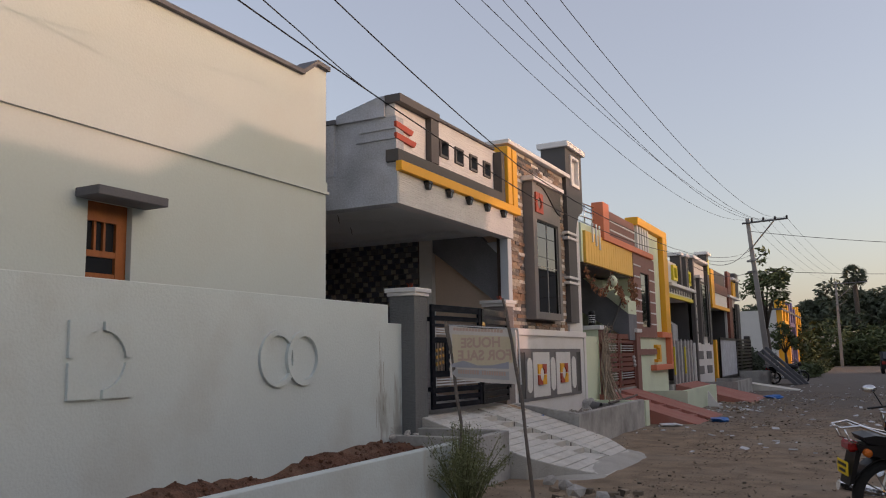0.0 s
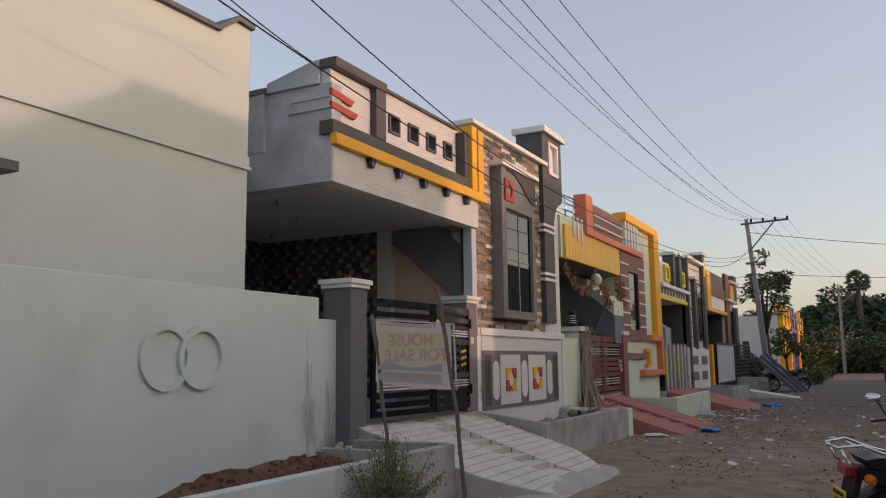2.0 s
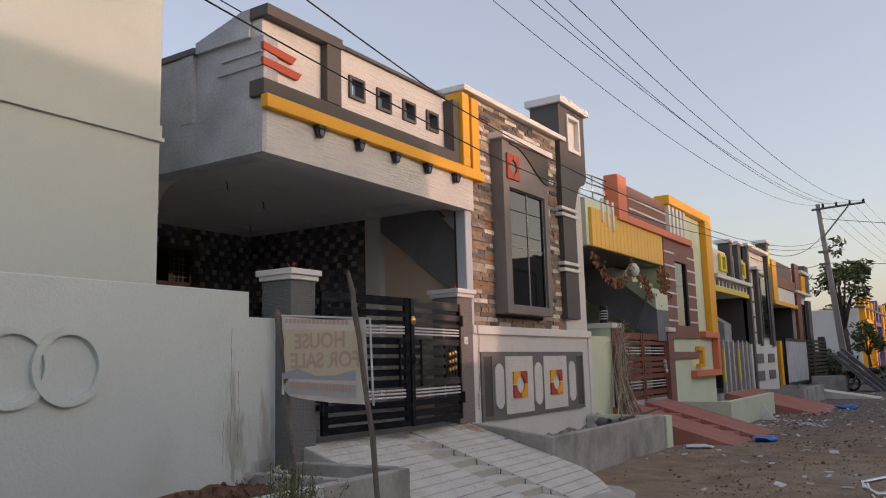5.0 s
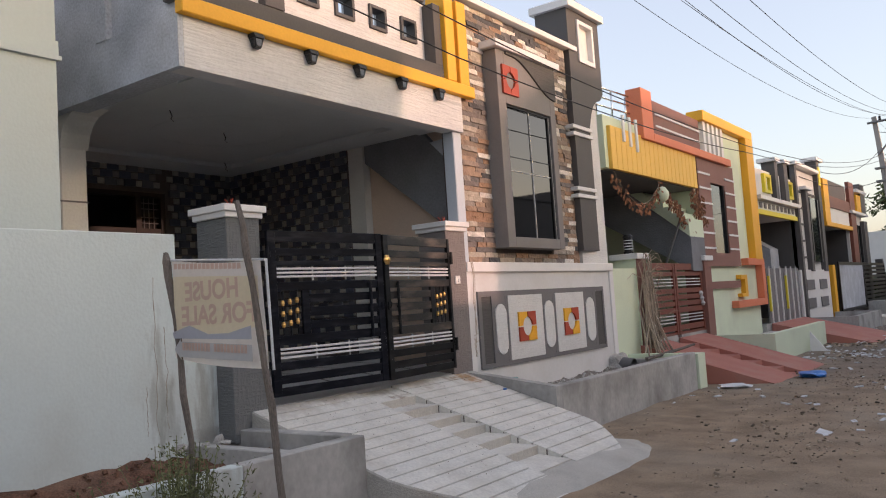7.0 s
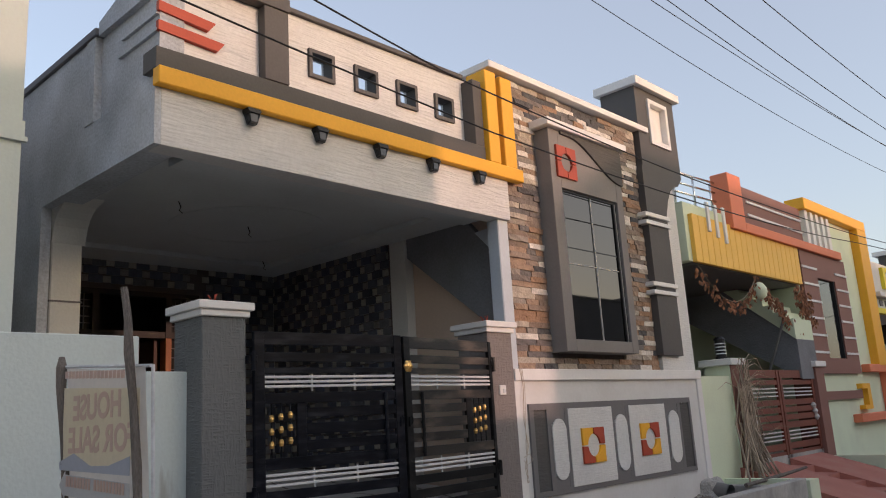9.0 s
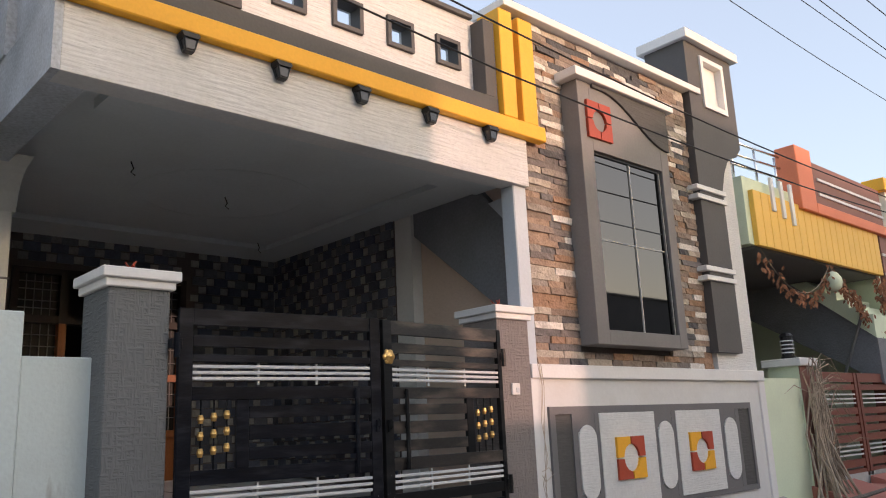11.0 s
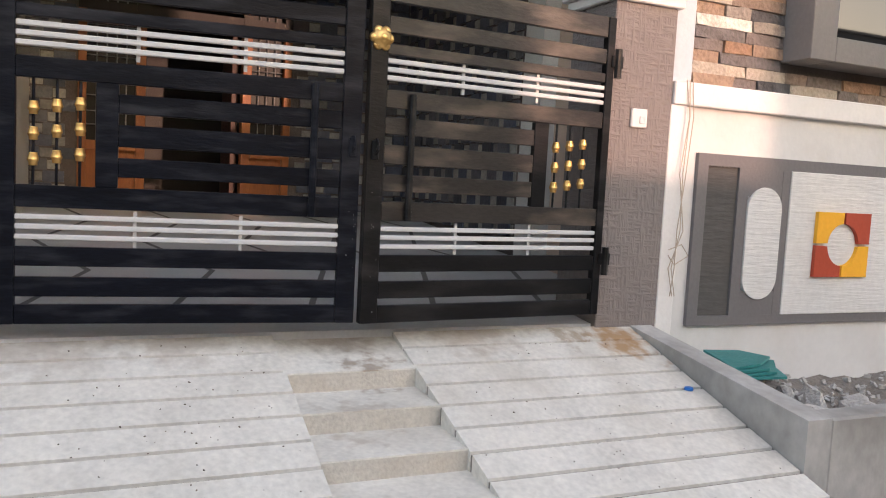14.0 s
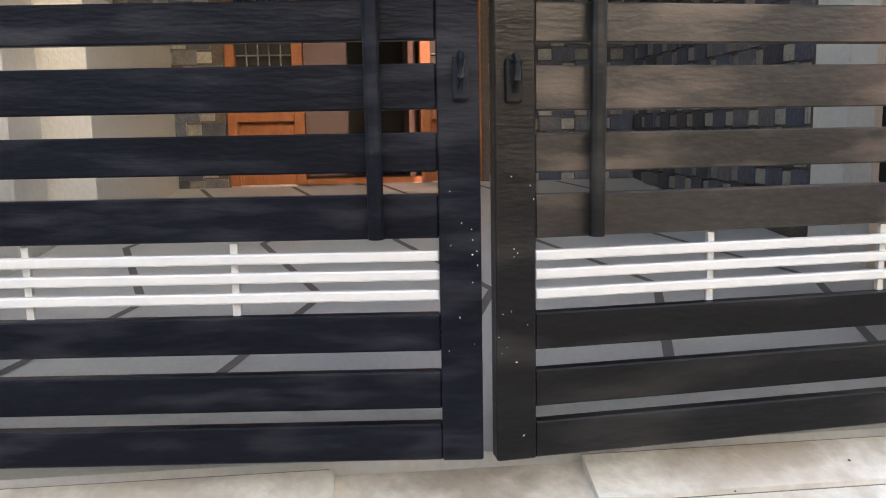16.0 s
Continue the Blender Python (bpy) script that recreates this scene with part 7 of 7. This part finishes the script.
# litter and pebbles on the road: chips of many kinds, joined
def chips(n, y0, y1, x0, x1, size, mat, seed, name, label, flat=0.25, w0=0.3, w1=0.8):
    rr = random.Random(seed)
    ms = []
    for _ in range(n):
        x, y = rr.uniform(x0, x1), rr.uniform(y0, y1)
        if x < -2.8 and 9.4 < y < 13.3 or noise.noise((x * 0.7, y * 0.45, seed)) + 0.35 * noise.noise((x * 2.5, y * 2.0, seed)) < rr.uniform(-0.35, 0.25):
            continue
        s = size * rr.uniform(0.4, 1.6)
        z = ground_z(x, y)
        a = rr.uniform(0, 6.28)
        m = Matrix.LocRotScale((x, y, z + s * flat * 0.35), Euler((rr.gauss(0, 0.2), rr.gauss(0, 0.2), a)), (s, s * rr.uniform(w0, w1), s * flat))
        ms.append(m)
    tagged(new(name, blocks_mesh(name, ms, mat)), label, "litter", kind="stuff")


PEB = material("road_pebbles", (0.28, 0.225, 0.17), 0.95, 0.2, 4, 50, 0.2, per_island=0.8)
CHIP = material("dry_twigs", (0.12, 0.085, 0.06), 0.95, 0.2, 4, 50, 0.2, per_island=0.5)
chips(16000, 6, 34, -4.1, 2.0, 0.014, PEB, 41, "pebbles", "small brown pebbles scattered on the dirt road", 0.5)
chips(3000, 6, 30, -4.1, 2.0, 0.03, PEB, 47, "gravel", "loose gravel and clods on the dirt road", 0.5)
chips(1400, 6, 34, -3.9, 2.0, 0.032, CHIP, 42, "twigs", "dark dry twigs and leaves scattered on the road", 0.10, 0.12, 0.4)
chips(240, 13, 40, -4.1, 1.0, 0.09, PALE_PLASTIC, 43, "paper_scraps", "pale scraps of paper and plastic on the road", 0.15)
chips(300, 21.5, 27, -4.1, -2.9, 0.06, PEB, 44, "brick_rubble", "heap of broken rubble beside the planter", 0.5)
chips(260, 22, 29, -4.1, -2.5, 0.07, PALE_PLASTIC, 48, "paper_scraps", "pale scraps of paper and plaster by the planter", 0.25)
chips(90, 8.3, 9.6, -4.0, -2.3, 0.08, PEB, 45, "ramp_rubble", "loose rubble beside the ramp side", 0.5)
for k, (x, y, s) in enumerate(((-3.0, 19.1, 0.22), (-2.8, 29.0, 0.25), (-3.75, 17.5, 0.16))):
    bm = bmesh.new()
    bmesh.ops.create_icosphere(bm, subdivisions=2, radius=1)
    rr = random.Random(60 + k)
    for v in bm.verts:
        v.co *= rr.uniform(0.6, 1.15)
    bmesh.ops.transform(bm, matrix=Matrix.LocRotScale((x, y, 0.1), Euler((0, 0, k)), (s, s * 1.5, s * 0.32)), verts=bm.verts)
    tagged(new("plastic_bag", to_mesh("plastic_bag", bm, BLUE_PLASTIC if k < 2 else PALE_PLASTIC)), ("crumpled blue plastic bag lying on the road", "crumpled blue plastic bag lying on the road", "crumpled pale plastic bag lying by the planter")[k], "plastic bag", "plastic bags")
slab = bmesh.new()
prism(slab, [(-4.1, 0.05), (-3.75, 0.05), (-4.08, 0.5)], "y", 24.2, 24.26)
tagged(new("broken_slab", to_mesh("broken_slab", slab, WHITE)), "broken pale slab leaning on the green planter wall", "slab")

ms = []
rr = random.Random(78)
for _ in range(900):
    x, y = rr.uniform(-5.4, -4.38), rr.uniform(13.02, 17.1)
    s = rr.uniform(0.008, 0.03)
    z = 0.27 + 0.06 * noise.noise((x * 3, y * 3, 8)) + 0.05 * noise.noise((x * 9, y * 9, 1)) + heap(x, y)
    ms.append(Matrix.LocRotScale((x, y, z + s * 0.2), Euler((rr.uniform(0, 3), rr.uniform(0, 3), 0)), (s, s * 1.4, s * 0.7)))
tagged(new("cement_crumbs", blocks_mesh("cement_crumbs", ms, RUBBLE)), "crumbs of broken cement in the planter", "rubble", kind="stuff")

# dark specks strewn on the ramp, and crumbs on the red soil
ms = []
rr = random.Random(77)
for _ in range(260):
    x, y = rr.uniform(-5.35, -3.6), rr.choice((rr.uniform(9.8, 12.8), rr.gauss(12.2, 0.3), rr.gauss(10.6, 0.25)))
    if not 9.8 < y < 12.8:
        continue
    if 10.96 < y < 11.57:
        continue
    s = rr.uniform(0.0015, 0.0042)
    ms.append(Matrix.LocRotScale((x, y, ramp_z(x) + s * 0.3), Euler((0, 0.3, rr.uniform(0, 6))), (s * 1.6, s, s)))
tagged(new("dark_specks", blocks_mesh("dark_specks", ms, CHIP)), "small dark seeds and grit strewn on the ramp", "litter", kind="stuff")
ms = []
for _ in range(700):
    x, y = rr.uniform(-5.55, -4.28), rr.uniform(4.0, 9.5)
    s = rr.uniform(0.01, 0.035)
    z = 0.33 + 0.08 * noise.noise((x * 2, y * 1.1, 1)) + 0.05 * noise.noise((x * 7, y * 6, 2)) + 0.03 * noise.noise((x * 19, y * 17, 4)) + 0.26 * max(0, 1 - (x + 5.6) / 0.9) * (0.6 + 0.4 * noise.noise((0, y * 0.7, 5))) + 0.10 * max(0, (y - 8) / 1.6)
    ms.append(Matrix.LocRotScale((x, y, z + s * 0.2), Euler((rr.uniform(0, 3), rr.uniform(0, 3), 0)), (s, s * 1.2, s * 0.8)))
tagged(new("soil_crumbs", blocks_mesh("soil_crumbs", ms, SOIL)), "crumbs of red soil in the planter", "soil", kind="stuff")
# cracks down the end of the mint wall
CRACK = material("crack_dirt", (0.36, 0.34, 0.29), 0.95, 0.3, 10, 60, 0.3)
for k, (y, z0, z1) in enumerate(((8.93, 0.7, 1.95), (9.02, 0.75, 1.55), (8.84, 0.72, 1.1))):
    pts = [(-5.5815, y + 0.03 * noise.noise((z0 + i * 0.07 * 6, k * 5.0, 0)), z0 + (z1 - z0) * i / 16) for i in range(17)]
    part("crack", tube(bmesh.new(), pts, [0.003 + 0.005 * abs(noise.noise((i * 0.9, k, 2))) for i in range(17)], 5), CRACK, MINT_WALL)
